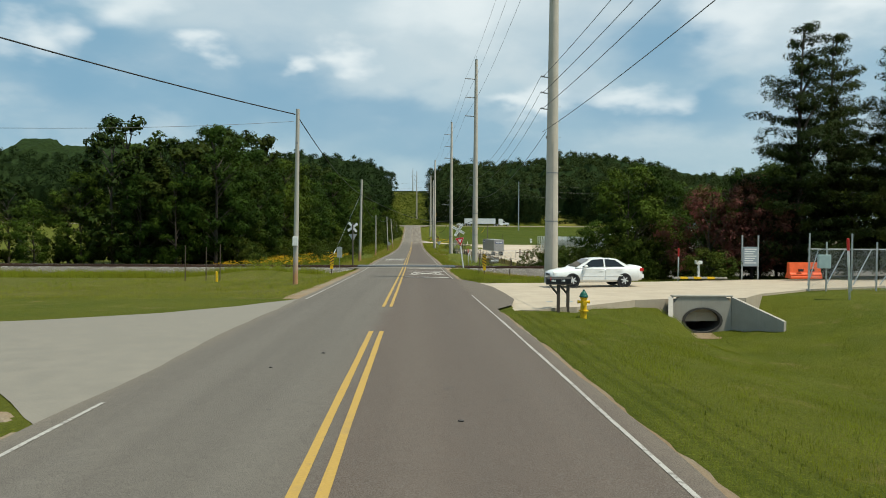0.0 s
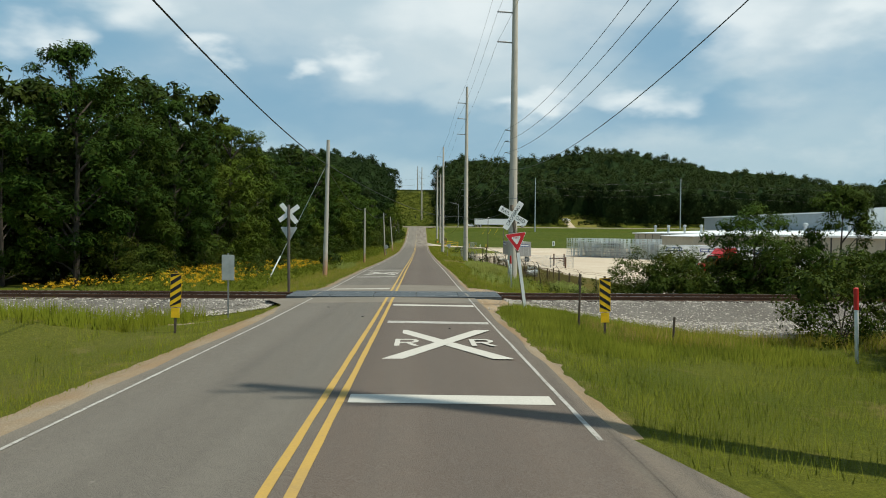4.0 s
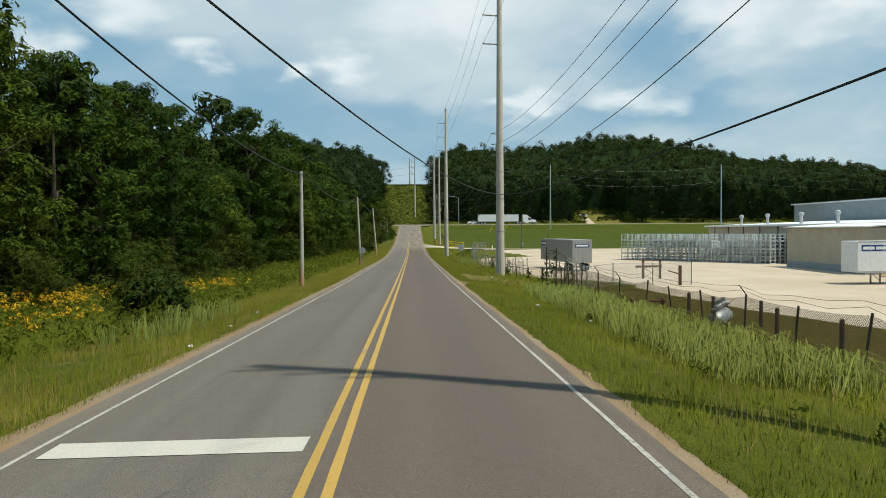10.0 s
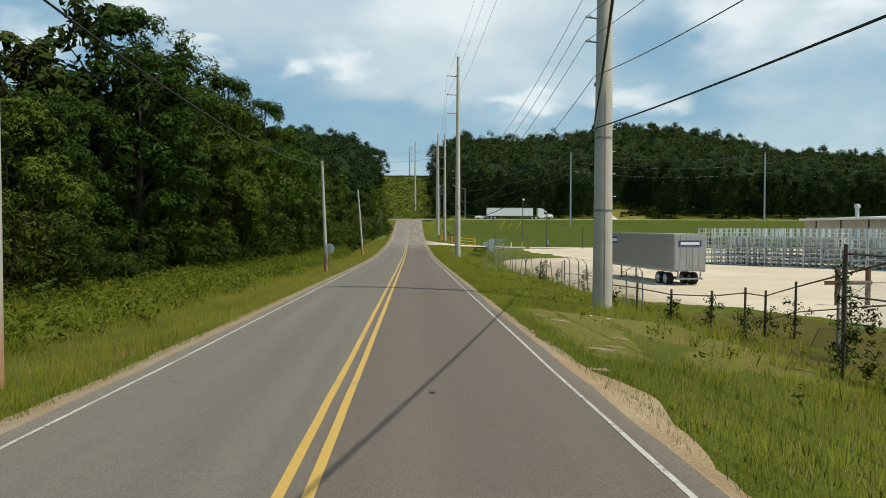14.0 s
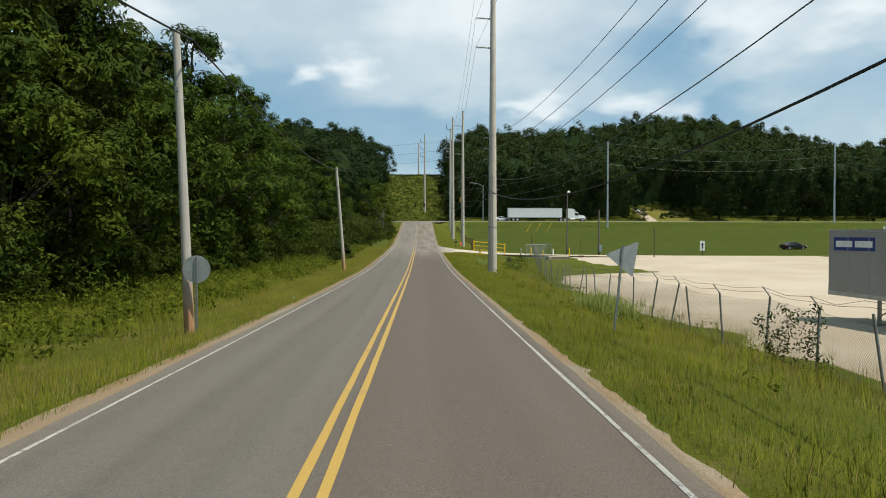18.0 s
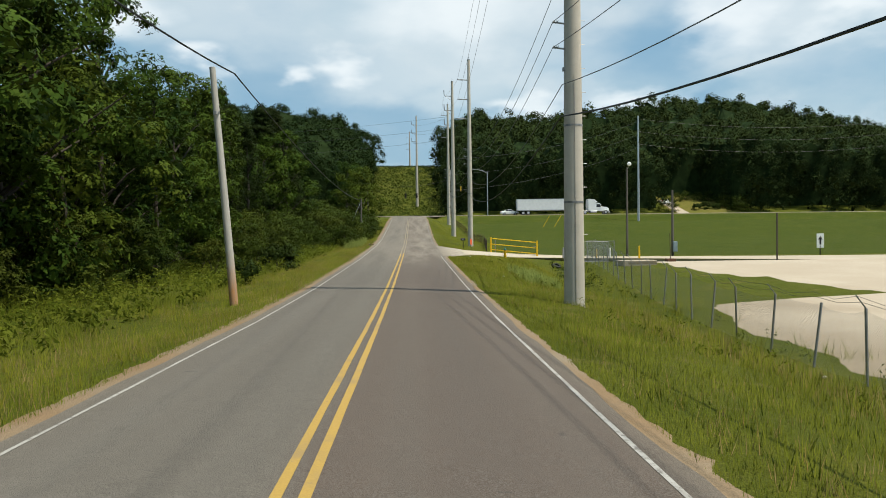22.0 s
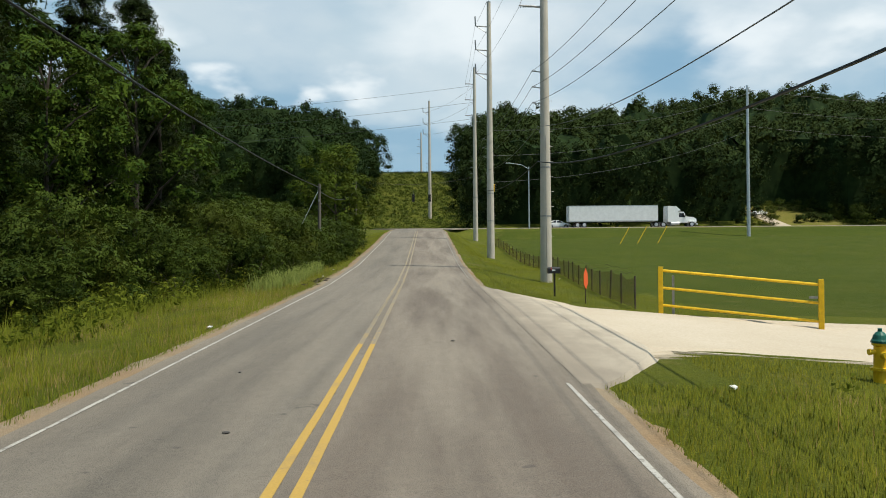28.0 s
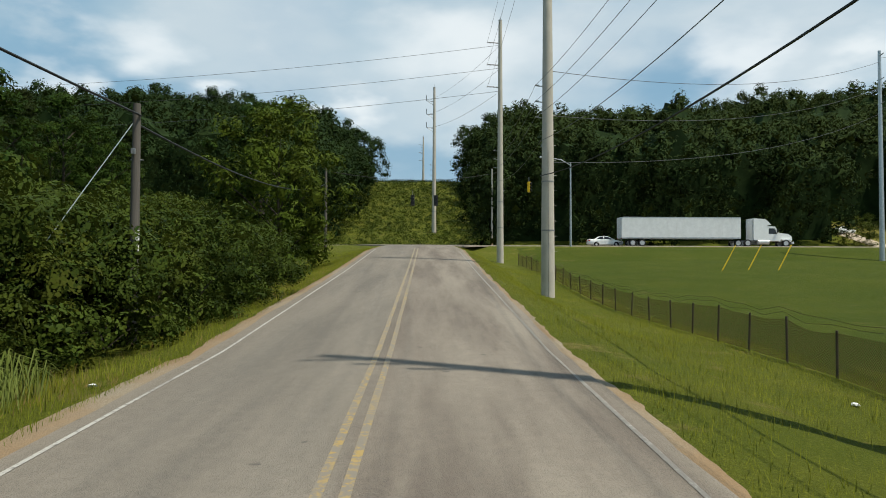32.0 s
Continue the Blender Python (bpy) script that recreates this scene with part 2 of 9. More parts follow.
def asphalt():
    k = Mat("asphalt", 0.88, 0, 0.25)
    xs = k.x()
    # two paving lanes: greyer on the one side, browner on the other, with wheel tracks along the road
    side = k.ramp(k.math("ADD", xs[0], k.math("MULTIPLY", k.noise(0.35, 4, 0.6, (0.3, 1, 1)), 0.5)), -0.9, -0.35)
    big = k.ramp(k.noise(0.22, 5, 0.6, (1.6, 0.25, 1)), 0.3, 0.7)
    lanes = k.mix(side, (0.128, 0.11, 0.09), (0.096, 0.067, 0.051))
    lanes = k.mix(k.math("MULTIPLY", big, 0.4), lanes, k.mix(side, (0.145, 0.13, 0.108), (0.118, 0.087, 0.067)))

    def track(at, wide):
        """A band along the road round one distance from its middle."""
        off = k.math("ABSOLUTE", k.math("SUBTRACT", k.math("ADD", xs[0], k.math("MULTIPLY", k.noise(0.12, 3, 0.5, (0.2, 1, 1)), 0.35)), at + 0.17))
        return k.ramp(off, wide, wide * 0.25)

    for at, wide, much, tone in ((0.95, 0.75, 0.3, (0.072, 0.052, 0.042)), (-2.4, 0.8, 0.22, (0.095, 0.085, 0.072)), (0.05, 0.42, 0.2, (0.135, 0.11, 0.09)), (1.95, 0.4, 0.18, (0.135, 0.11, 0.09)), (-1.6, 0.4, 0.2, (0.165, 0.152, 0.13)), (-3.3, 0.45, 0.22, (0.165, 0.152, 0.13))):
        lanes = k.mix(k.math("MULTIPLY", track(at, wide), much), lanes, tone)
    streak = k.ramp(k.noise(1.0, 4, 0.6, (2.2, 0.05, 1)), 0.42, 0.75)
    lanes = k.mix(k.math("MULTIPLY", streak, 0.22), lanes, (0.062, 0.054, 0.046))
    # a paler, dusty rim where sand blows in from the verges
    rim = k.ramp(k.math("ADD", k.math("ABSOLUTE", k.math("SUBTRACT", xs[0], -0.83)), k.math("MULTIPLY", k.noise(1.4, 5, 0.65, (1, 0.5, 1)), 0.5)), 3.35, 3.9)
    lanes = k.mix(k.math("MULTIPLY", rim, 0.5), lanes, (0.2, 0.165, 0.122))
    # dust carried onto the road from the gravel drive near the far end
    dust = k.math("MULTIPLY", k.ramp(xs[1], 240, 268), k.ramp(k.noise(0.5, 6, 0.62, (1.7, 0.16, 1)), 0.32, 0.66, 0.18, 1.0))
    lanes = k.mix(k.math("MULTIPLY", dust, k.ramp(xs[0], -3.5, 2.4, 0.5, 0.95)), lanes, (0.31, 0.265, 0.21))
    vor = k.voronoi(58)
    stone = k.ramp(vor.outputs["Distance"], 0.05, 0.55)
    tint = k.ramp(k.noise(70, 2, 0.6), 0.35, 0.72)
    mottle = k.ramp(k.noise(5.0, 5, 0.7), 0.3, 0.7)
    lanes = k.mix(k.math("MULTIPLY", mottle, 0.22), lanes, (0.052, 0.045, 0.039))
    speck = k.mix(k.math("MULTIPLY", tint, 0.75), lanes, k.mix(0.5, lanes, (0.3, 0.27, 0.235)))
    speck = k.mix(k.math("MULTIPLY", stone, 0.7), k.mix(0.6, speck, (0.035, 0.033, 0.031)), speck)
    # scattered pale chips and dark oil spots
    chips = k.ramp(k.noise(11, 3, 0.6), 0.7, 0.76)
    speck = k.mix(k.math("MULTIPLY", chips, 0.35), speck, (0.26, 0.235, 0.2))
    spots = k.ramp(k.noise(2.6, 2, 0.5), 0.73, 0.77)
    k.color(k.mix(k.math("MULTIPLY", spots, 0.5), speck, (0.045, 0.042, 0.04)))
    k.bump(k.math("ADD", stone, k.noise(120, 2)), 0.5, 0.008)
    return k.m


def paint(name, c, wear, under=(0.14, 0.125, 0.11)):
    k = Mat(name, 0.7, 0, 0.3)
    f = k.ramp(k.noise(9, 7, 0.7), wear, wear + 0.12)
    g = k.ramp(k.noise(0.8, 4, 0.6), wear - 0.05, wear + 0.2)
    body = k.mix(k.ramp(k.noise(40, 3), 0.3, 0.8), tuple(v * 0.8 for v in c), c)
    k.color(k.mix(k.math("MAXIMUM", k.math("MULTIPLY", f, 0.9), k.math("MULTIPLY", g, 0.5)), body, under))
    k.bump(k.noise(120, 2), 0.25, 0.004)
    return k.m


def grass_ground(name, a, b, c, dry=(0.2, 0.16, 0.06)):
    k = Mat(name, 0.95, 0, 0.1)
    f = k.ramp(k.noise(0.25, 6, 0.6), 0.32, 0.68)
    g = k.ramp(k.noise(2.4, 5, 0.65), 0.3, 0.7)
    h = k.ramp(k.noise(34, 4, 0.7, (1, 1, 0.2)), 0.25, 0.75)
    col = k.mix(f, a, b)
    col = k.mix(k.math("MULTIPLY", g, 0.55), col, c)
    col = k.mix(k.math("MULTIPLY", h, 0.55), col, tuple(v * 0.45 for v in a))
    lit = k.ramp(k.noise(19.0, 4, 0.7), 0.52, 0.68)
    col = k.mix(k.math("MULTIPLY", lit, 0.55), col, tuple(min(1, v * 1.45) for v in b))
    gap_ = k.ramp(k.noise(26.0, 4, 0.7), 0.54, 0.68)
    col = k.mix(k.math("MULTIPLY", gap_, 0.7), col, tuple(v * 0.3 for v in c))
    tuft = k.ramp(k.noise(9.0, 4, 0.65), 0.35, 0.7)
    col = k.mix(k.math("MULTIPLY", tuft, 0.45), col, tuple(v * 0.55 for v in c))
    d = k.ramp(k.noise(0.6, 5, 0.7), 0.55, 0.75)
    col = k.mix(k.math("MULTIPLY", d, 0.55), col, dry)
    k.color(col)
    k.bump(k.math("ADD", k.noise(40, 3, 0.7), k.noise(5, 3)), 0.8, 0.06)
    return k.m


def loose(name, a, b, c, scale, rough=0.95, strength=0.6, big=0.5, dirt=None):
    """Gravel, dirt and ballast."""
    k = Mat(name, rough, 0, 0.15)
    v = k.voronoi(scale)
    f = k.ramp(k.noise(big, 6, 0.6), 0.35, 0.7)
    col = k.mix(f, a, b)
    sep_ = k.node("ShaderNodeSeparateColor")
    k.t.links.new(v.outputs["Color"], sep_.inputs[0])
    col = k.mix(k.math("MULTIPLY", sep_.outputs[0], 0.55), col, c)
    col = k.mix(k.math("MULTIPLY", k.ramp(k.noise(big * 6, 5, 0.65), 0.4, 0.75), 0.35), col, a)
    if dirt:
        # soil trodden in along the yard's roadside edge
        reach = k.math("ADD", k.x()[0], k.math("MULTIPLY", k.noise(0.16, 5, 0.6), 14.0))
        col = k.mix(k.ramp(reach, 17.0, 28.0, 0.85, 0.0), col, dirt)
    k.color(col)
    k.bump(k.math("SUBTRACT", 1.0, v.outputs["Distance"]), strength, 0.6 / scale)
    return k.m


def leaf(name, a, b, rough=0.55, through_=0.22, holes=0.0, gap=0.5):
    """Foliage; with holes given, each spray is broken up into leaves with gaps between them."""
    k = Mat(name, rough, 0, 0.04)
    r = k.island()
    o = k.rand()
    col = k.mix(r, a, b)
    col = k.mix(k.ramp(o, 0.0, 1.0, 0.0, 0.4), col, tuple(v * 0.65 for v in a))
    turn = k.math("FRACT", k.math("MULTIPLY", o, 7.31))
    col = k.mix(k.ramp(turn, 0.45, 1.0, 0.0, 0.5), col, (b[0] * 1.45, b[1] * 1.05, b[2] * 0.8))
    clump = k.ramp(k.noise(0.5, 3, 0.5), 0.35, 0.7)
    col = k.mix(k.math("MULTIPLY", clump, 0.45), col, tuple(min(1, v * 1.5) for v in b))
    k.color(col)
    tr = k.node("ShaderNodeBsdfTranslucent")
    k.put(tr.inputs["Color"], k.mix(0.5, col, (0.16, 0.2, 0.03)))
    ms = k.node("ShaderNodeMixShader")
    ms.inputs[0].default_value = through_
    k.t.links.new(k.b.outputs[0], ms.inputs[1])
    k.t.links.new(tr.outputs[0], ms.inputs[2])
    last = ms.outputs[0]
    if holes:
        see = k.node("ShaderNodeBsdfTransparent")
        cut = k.node("ShaderNodeMixShader")
        k.put(cut.inputs[0], k.math("LESS_THAN", k.voronoi(holes).outputs["Distance"], gap))
        k.t.links.new(see.outputs[0], cut.inputs[1])
        k.t.links.new(last, cut.inputs[2])
        last = cut.outputs[0]
    k.t.links.new(last, k.t.nodes["Material Output"].inputs["Surface"])
    return k.m


def wood_pole(name, top, low, split):
    """A weathered pole: grey above, orange-brown towards the butt where the treatment shows."""
    k = Mat(name, 0.85, 0, 0.2)
    z = k.x()[2]
    grain = k.ramp(k.noise(9, 5, 0.6, (5, 5, 0.25)), 0.3, 0.7)
    t2 = k.ramp(k.math("ADD", z, k.math("MULTIPLY", k.noise(2, 4), 1.2)), split - 0.4, split + 1.6)
    base = k.mix(t2, low, top)
    k.color(k.mix(k.math("MULTIPLY", grain, 0.5), base, tuple(v * 0.5 for v in top)))
    k.bump(grain, 0.2, 0.006)
    return k.m


def cast_concrete(name, c, vary=0.2):
    k = Mat(name, 0.85, 0, 0.25)
    f = k.ramp(k.noise(0.9, 6, 0.6), 0.3, 0.72)
    st = k.ramp(k.noise(3, 5, 0.6, (3, 3, 0.3)), 0.5, 0.8)
    sp = k.ramp(k.noise(45, 3, 0.6), 0.3, 0.7)
    col = k.mix(f, tuple(v * (1 - vary) for v in c), c)
    col = k.mix(k.math("MULTIPLY", st, 0.4), col, tuple(v * 0.55 for v in c))
    col = k.mix(k.math("MULTIPLY", sp, 0.25), col, tuple(min(1, v * 1.25) for v in c))
    k.color(col)
    k.bump(k.math("ADD", sp, f), 0.1, 0.006)
    return k.m


def mesh_fabric(name, c, cell, wire, tilt):
    """Woven chain link: wires crossing at a slant, open between them."""
    k = Mat(name, 0.6, 0.5, 0.4)
    xs = k.x()
    k.color(c)
    along = k.math("ADD", xs[0], xs[1])

    def band(sgn):
        v = k.math("ADD", along, k.math("MULTIPLY", xs[2], sgn))
        fr = k.math("FRACT", k.math("DIVIDE", k.math("ADD", v, 4000.0), cell))
        return k.math("LESS_THAN", fr, wire / cell)

    k.put(k.b.inputs["Alpha"], k.math("MAXIMUM", band(tilt), band(-tilt)))
    return k.m


M_ASPHALT = asphalt()
def dusty():
    """Asphalt that grades into pale gravel dust away from the road."""
    k = Mat("dusty_asphalt", 0.92, 0, 0.2)
    out = k.math("ADD", k.x()[0], k.math("MULTIPLY", k.noise(0.9, 6, 0.65), 2.2))
    col = k.mix(k.ramp(out, 3.4, 6.0), (0.24, 0.203, 0.162), (0.42, 0.365, 0.29))
    tracks = k.ramp(k.noise(1.2, 4, 0.6, (1.5, 0.5, 1)), 0.45, 0.7)
    col = k.mix(k.math("MULTIPLY", tracks, 0.35), col, (0.19, 0.16, 0.13))
    k.color(k.mix(k.math("MULTIPLY", k.ramp(k.noise(60, 2, 0.6), 0.35, 0.7), 0.3), col, (0.1, 0.088, 0.075)))
    k.bump(k.noise(90, 3), 0.4, 0.008)
    return k.m


M_DUSTY = dusty()
M_APRON = cast_concrete("worn_apron_paving", (0.165, 0.143, 0.115))
M_TAR = plain("patched_tar_asphalt", (0.06525, 0.0609, 0.05742), 0.85, vary=0.35, scale=2.0, bump=0.3)
M_WHITE = paint("white_road_paint", (0.5, 0.475, 0.425), 0.64)
M_WHITE_WORN = paint("worn_white_road_paint", (0.42, 0.4, 0.365), 0.5)
M_WHITE_FAINT = paint("faint_white_road_paint", (0.3915, 0.3741, 0.3393), 0.34, (0.174, 0.1566, 0.1348))
M_YELLOW = paint("yellow_road_paint", (0.43, 0.275, 0.065), 0.6)
M_YELLOW_WORN = paint("worn_yellow_road_paint", (0.3654, 0.2523, 0.087), 0.4, (0.174, 0.1566, 0.1348))
M_BLUE_MARK = paint("blue_survey_paint", (0.1044, 0.348, 0.4785), 0.45)
M_LAWN = grass_ground("mown_grass_ground", (0.074, 0.094, 0.008), (0.128, 0.13, 0.016), (0.09, 0.106, 0.01), (0.2, 0.145, 0.06))
M_MOWN = grass_ground("short_dry_turf", (0.1479, 0.1436, 0.02436), (0.2088, 0.1696, 0.04785), (0.1218, 0.1305, 0.02088), (0.261, 0.2001, 0.1044))
M_HOLLOW = grass_ground("brownish_olive_turf", (0.085, 0.072, 0.012), (0.12, 0.092, 0.02), (0.072, 0.074, 0.009), (0.15, 0.1, 0.045))
M_DRYLAWN = grass_ground("yellowish_mown_turf", (0.1044, 0.1131, 0.01392), (0.1479, 0.1348, 0.03045), (0.087, 0.1044, 0.01218), (0.2001, 0.1522, 0.0696))
M_SHOULDER = loose("sandy_dirt", (0.235, 0.155, 0.085), (0.26, 0.222, 0.165), (0.15, 0.112, 0.074), 40, big=0.3)
M_EARTH = loose("tan_sandy_earth", (0.27, 0.185, 0.105), (0.36, 0.28, 0.185), (0.19, 0.135, 0.082), 30, big=0.5)
M_GRAVEL = loose("pale_limestone_gravel", (0.42, 0.355, 0.27), (0.5, 0.435, 0.35), (0.35, 0.29, 0.22), 26, strength=0.4, big=0.12)
M_YARD = loose("yard_limestone_gravel", (0.41, 0.34, 0.26), (0.5, 0.43, 0.345), (0.34, 0.275, 0.205), 26, strength=0.4, big=0.12, dirt=(0.25, 0.195, 0.135))
M_BALLAST_BED = loose("grey_ballast_bed", (0.13, 0.118, 0.105), (0.2, 0.185, 0.165), (0.07, 0.064, 0.058), 14, strength=1.0)
M_STONE = plain("ballast_stone", (0.42, 0.41, 0.39), 0.9, vary=0.4, scale=3)
M_CONCRETE = cast_concrete("grey_concrete", (0.348, 0.3219, 0.2784))
M_SIDE_ROAD = plain("grey_side_road_paving", (0.1958, 0.1783, 0.1479), 0.9, vary=0.12, scale=2.2, bump=0.3)
M_CRACK = plain("dark_crack_seal", (0.035, 0.033, 0.031), 0.7, vary=0.3, scale=4)
M_DRIVE = cast_concrete("pale_drive_concrete", (0.41, 0.345, 0.262), 0.18)
M_POLE = cast_concrete("spun_concrete_pole", (0.5, 0.452, 0.385), 0.18)
M_WOOD = wood_pole("weathered_pole_wood", (0.47, 0.44, 0.395), (0.46, 0.225, 0.095), 1.5)
M_DARKWOOD = wood_pole("dark_creosote_wood", (0.13, 0.115, 0.1), (0.08, 0.062, 0.048), 1.0)
M_GALV = plain("galvanised_steel", (0.5, 0.52, 0.53), 0.42, 0.7, 0.25, 5)
M_RACK = plain("pale_zinc_coated_steel", (0.62, 0.66, 0.66), 0.5, 0.15, 0.2, 3)
M_STEEL = plain("dull_steel", (0.3, 0.3, 0.3), 0.5, 0.7, 0.3, 8)
M_RUST = plain("rusty_rail_steel", (0.13, 0.07, 0.045), 0.75, 0.3, 0.4, 6, bump=0.2)
M_RUSTPOST = plain("rusty_fence_steel", (0.11, 0.085, 0.065), 0.75, 0.4, 0.4, 6)
M_RAILTOP = plain("polished_rail_head", (0.4, 0.37, 0.34), 0.3, 0.9, 0.3, 4)
M_TIE = plain("creosoted_tie_wood", (0.07, 0.055, 0.045), 0.9, vary=0.4, scale=4, bump=0.3)
M_RUBBER = plain("black_crossing_rubber", (0.07, 0.08, 0.088), 0.7, vary=0.35, scale=3, bump=0.2)
M_TYRE = plain("tyre_rubber", (0.02, 0.02, 0.021), 0.8, vary=0.3, scale=10)
M_SIGNWHITE = plain("white_sign_sheeting", (0.74, 0.75, 0.74), 0.45, vary=0.1, scale=5)
M_SIGNRED = plain("red_sign_sheeting", (0.55, 0.025, 0.035), 0.45, vary=0.15, scale=5)
M_SIGNBACK = plain("bare_aluminium_sign_back", (0.42, 0.44, 0.44), 0.5, 0.55, 0.2, 4)
M_BLACK = plain("black_paint", (0.018, 0.018, 0.02), 0.4, vary=0.3, scale=8)
M_BLACKTRIM = plain("black_plastic_trim", (0.025, 0.025, 0.027), 0.55, vary=0.2, scale=8)
M_YELLOWENAMEL = plain("yellow_enamel_paint", (0.75, 0.46, 0.015), 0.45, vary=0.25, scale=4)
M_GREENENAMEL = plain("dark_green_enamel", (0.012, 0.1, 0.075), 0.4, vary=0.25, scale=6)
M_ORANGE = plain("orange_plastic", (0.8, 0.13, 0.04), 0.5, vary=0.15, scale=4)
M_CARWHITE = plain("white_car_paint", (0.78, 0.79, 0.78), 0.2, vary=0.05, scale=3, spec=0.6)
M_CHROME = plain("alloy_wheel_metal", (0.62, 0.63, 0.64), 0.35, 0.25, 0.15, 8)
M_TRAILER = plain("brushed_aluminium_trailer_skin", (0.34, 0.335, 0.33), 0.5, 0.35, 0.12, 1.2)
M_TRAILERWHITE = plain("white_trailer_skin", (0.72, 0.73, 0.73), 0.5, vary=0.1, scale=1.5)
M_REDTRUCK = plain("red_truck_paint", (0.45, 0.02, 0.02), 0.3, vary=0.1, scale=2, spec=0.5)
M_BLUESIGN = plain("dark_blue_lettering_panel", (0.02, 0.045, 0.2), 0.5, vary=0.15, scale=4)
M_LAMPRED = plain("red_lens_plastic", (0.5, 0.02, 0.02), 0.25, vary=0.1, scale=8)
M_LAMPCLEAR = plain("clear_lamp_lens", (0.75, 0.76, 0.76), 0.12, vary=0.05, scale=8, spec=0.7)
M_BEIGEMETAL = plain("beige_wall_cladding", (0.4, 0.36, 0.28), 0.6, vary=0.15, scale=0.7)
M_GREYMETAL = plain("blue_grey_wall_cladding", (0.25, 0.29, 0.31), 0.6, vary=0.15, scale=0.7)
M_ROOFWHITE = plain("white_roof_sheet", (0.66, 0.68, 0.69), 0.5, vary=0.12, scale=0.5)
M_DOORDARK = plain("dark_dock_door", (0.035, 0.035, 0.037), 0.6, vary=0.3, scale=1)
M_CABLE = plain("black_cable_sheath", (0.02, 0.021, 0.022), 0.6, vary=0.2, scale=2)
M_WIRE = plain("aluminium_conductor", (0.09, 0.09, 0.092), 0.5, 0.4, 0.2, 2)
M_INSUL = plain("grey_insulator_polymer", (0.16, 0.17, 0.18), 0.45, vary=0.2, scale=6)
M_BARK = plain("brown_tree_bark", (0.06, 0.048, 0.038), 0.95, vary=0.5, scale=3, bump=0.6)
M_LEAF_A = leaf("broad_leaf_foliage", (0.015, 0.037, 0.005), (0.05, 0.08, 0.009), 0.65, 0.1, 7.0, 0.56)
M_LEAF_B = leaf("deep_green_foliage", (0.00828, 0.02484, 0.00368), (0.02852, 0.05152, 0.00644), 0.65, 0.08, 7.0, 0.56)
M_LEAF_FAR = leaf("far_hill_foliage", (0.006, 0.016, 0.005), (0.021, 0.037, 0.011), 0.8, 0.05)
M_LEAF_DEEP = leaf("deep_wood_foliage", (0.009984, 0.02122, 0.003744), (0.02621, 0.04118, 0.006864), 0.6, 0.06)
M_LEAF_P = leaf("pine_foliage", (0.006864, 0.01498, 0.003744), (0.01934, 0.02995, 0.00624), 0.6, 0.06, 10.0, 0.46)
M_LEAF_RED = leaf("pink_blossom_foliage", (0.0351, 0.02652, 0.01404), (0.117, 0.0351, 0.0351), 0.6, 0.14, 10.0, 0.5)
M_LEAF_BUSH = leaf("shrub_foliage", (0.01591, 0.0305, 0.004641), (0.04641, 0.0663, 0.009282), 0.6, 0.1, 11.0, 0.47)
M_BLADE = leaf("grass_blades", (0.068, 0.096, 0.007), (0.14, 0.152, 0.018), 0.7, 0.3)
M_LAWNBLADE = leaf("lawn_blades", (0.046, 0.082, 0.005), (0.098, 0.128, 0.012), 0.7, 0.3)
M_FIELD = grass_ground("lush_field_grass", (0.048, 0.07, 0.006), (0.08, 0.094, 0.01), (0.056, 0.076, 0.007), (0.11, 0.095, 0.03))
M_BLADE_DRY = leaf("dry_seed_grass", (0.12, 0.092, 0.032), (0.21, 0.162, 0.07), 0.75, 0.3)
M_REED = leaf("pale_cane_grass", (0.095, 0.135, 0.024), (0.21, 0.245, 0.07), 0.55, 0.36)
M_WEED = leaf("meadow_weed", (0.062, 0.09, 0.007), (0.145, 0.158, 0.018), 0.6, 0.36)
M_FLOWER = leaf("goldenrod_blossom", (0.4176, 0.261, 0.01044), (0.5394, 0.3654, 0.0261), 0.7, 0.2)
M_LITTER = plain("white_litter", (0.75, 0.74, 0.72), 0.6, vary=0.1, scale=9)
M_LINK = mesh_fabric("rusty_chain_link", (0.16, 0.082, 0.042), 0.075, 0.021, 1.0)
M_LINK_GALV = mesh_fabric("galvanised_chain_link", (0.4, 0.41, 0.41), 0.075, 0.008, 1.0)

glass = Mat("car_window_glass", 0.05, 0, 0.6)
glass.color((0.012, 0.014, 0.016))
M_GLASS = glass.m

# ---- building helpers ----


def mesh_from(name, verts, faces, mat=None):
    me = bpy.data.meshes.new(name)
    me.from_pydata(verts, [], faces)
    if mat:
        me.materials.append(mat)
    me.update()
    return me


def done(bm, name, mat, smooth=False):
    me = bpy.data.meshes.new(name)
    bm.to_mesh(me)
    bm.free()
    if mat:
        me.materials.append(mat)
    if smooth:
        for p in me.polygons:
            p.use_smooth = len(p.vertices) < 5      # end caps stay flat
    return me


def part(name, bm, material, parent, label="", smooth=False):
    """Links a bmesh (or a finished mesh) as one mesh object under a thing or a part."""
    me = bm if isinstance(bm, bpy.types.Mesh) else done(bm, name, material, smooth)
    if isinstance(bm, bpy.types.Mesh) and material and not me.materials:
        me.materials.append(material)
    ob = new(name, me)
    ob.parent = parent
    return tagged(ob, label)


def thing(name, label, category, group="", m=None):
    ob = new(name)
    ob.empty_display_size = 0.2
    if m is not None:
        ob.matrix_world = m
    return tagged(ob, label, category, group)


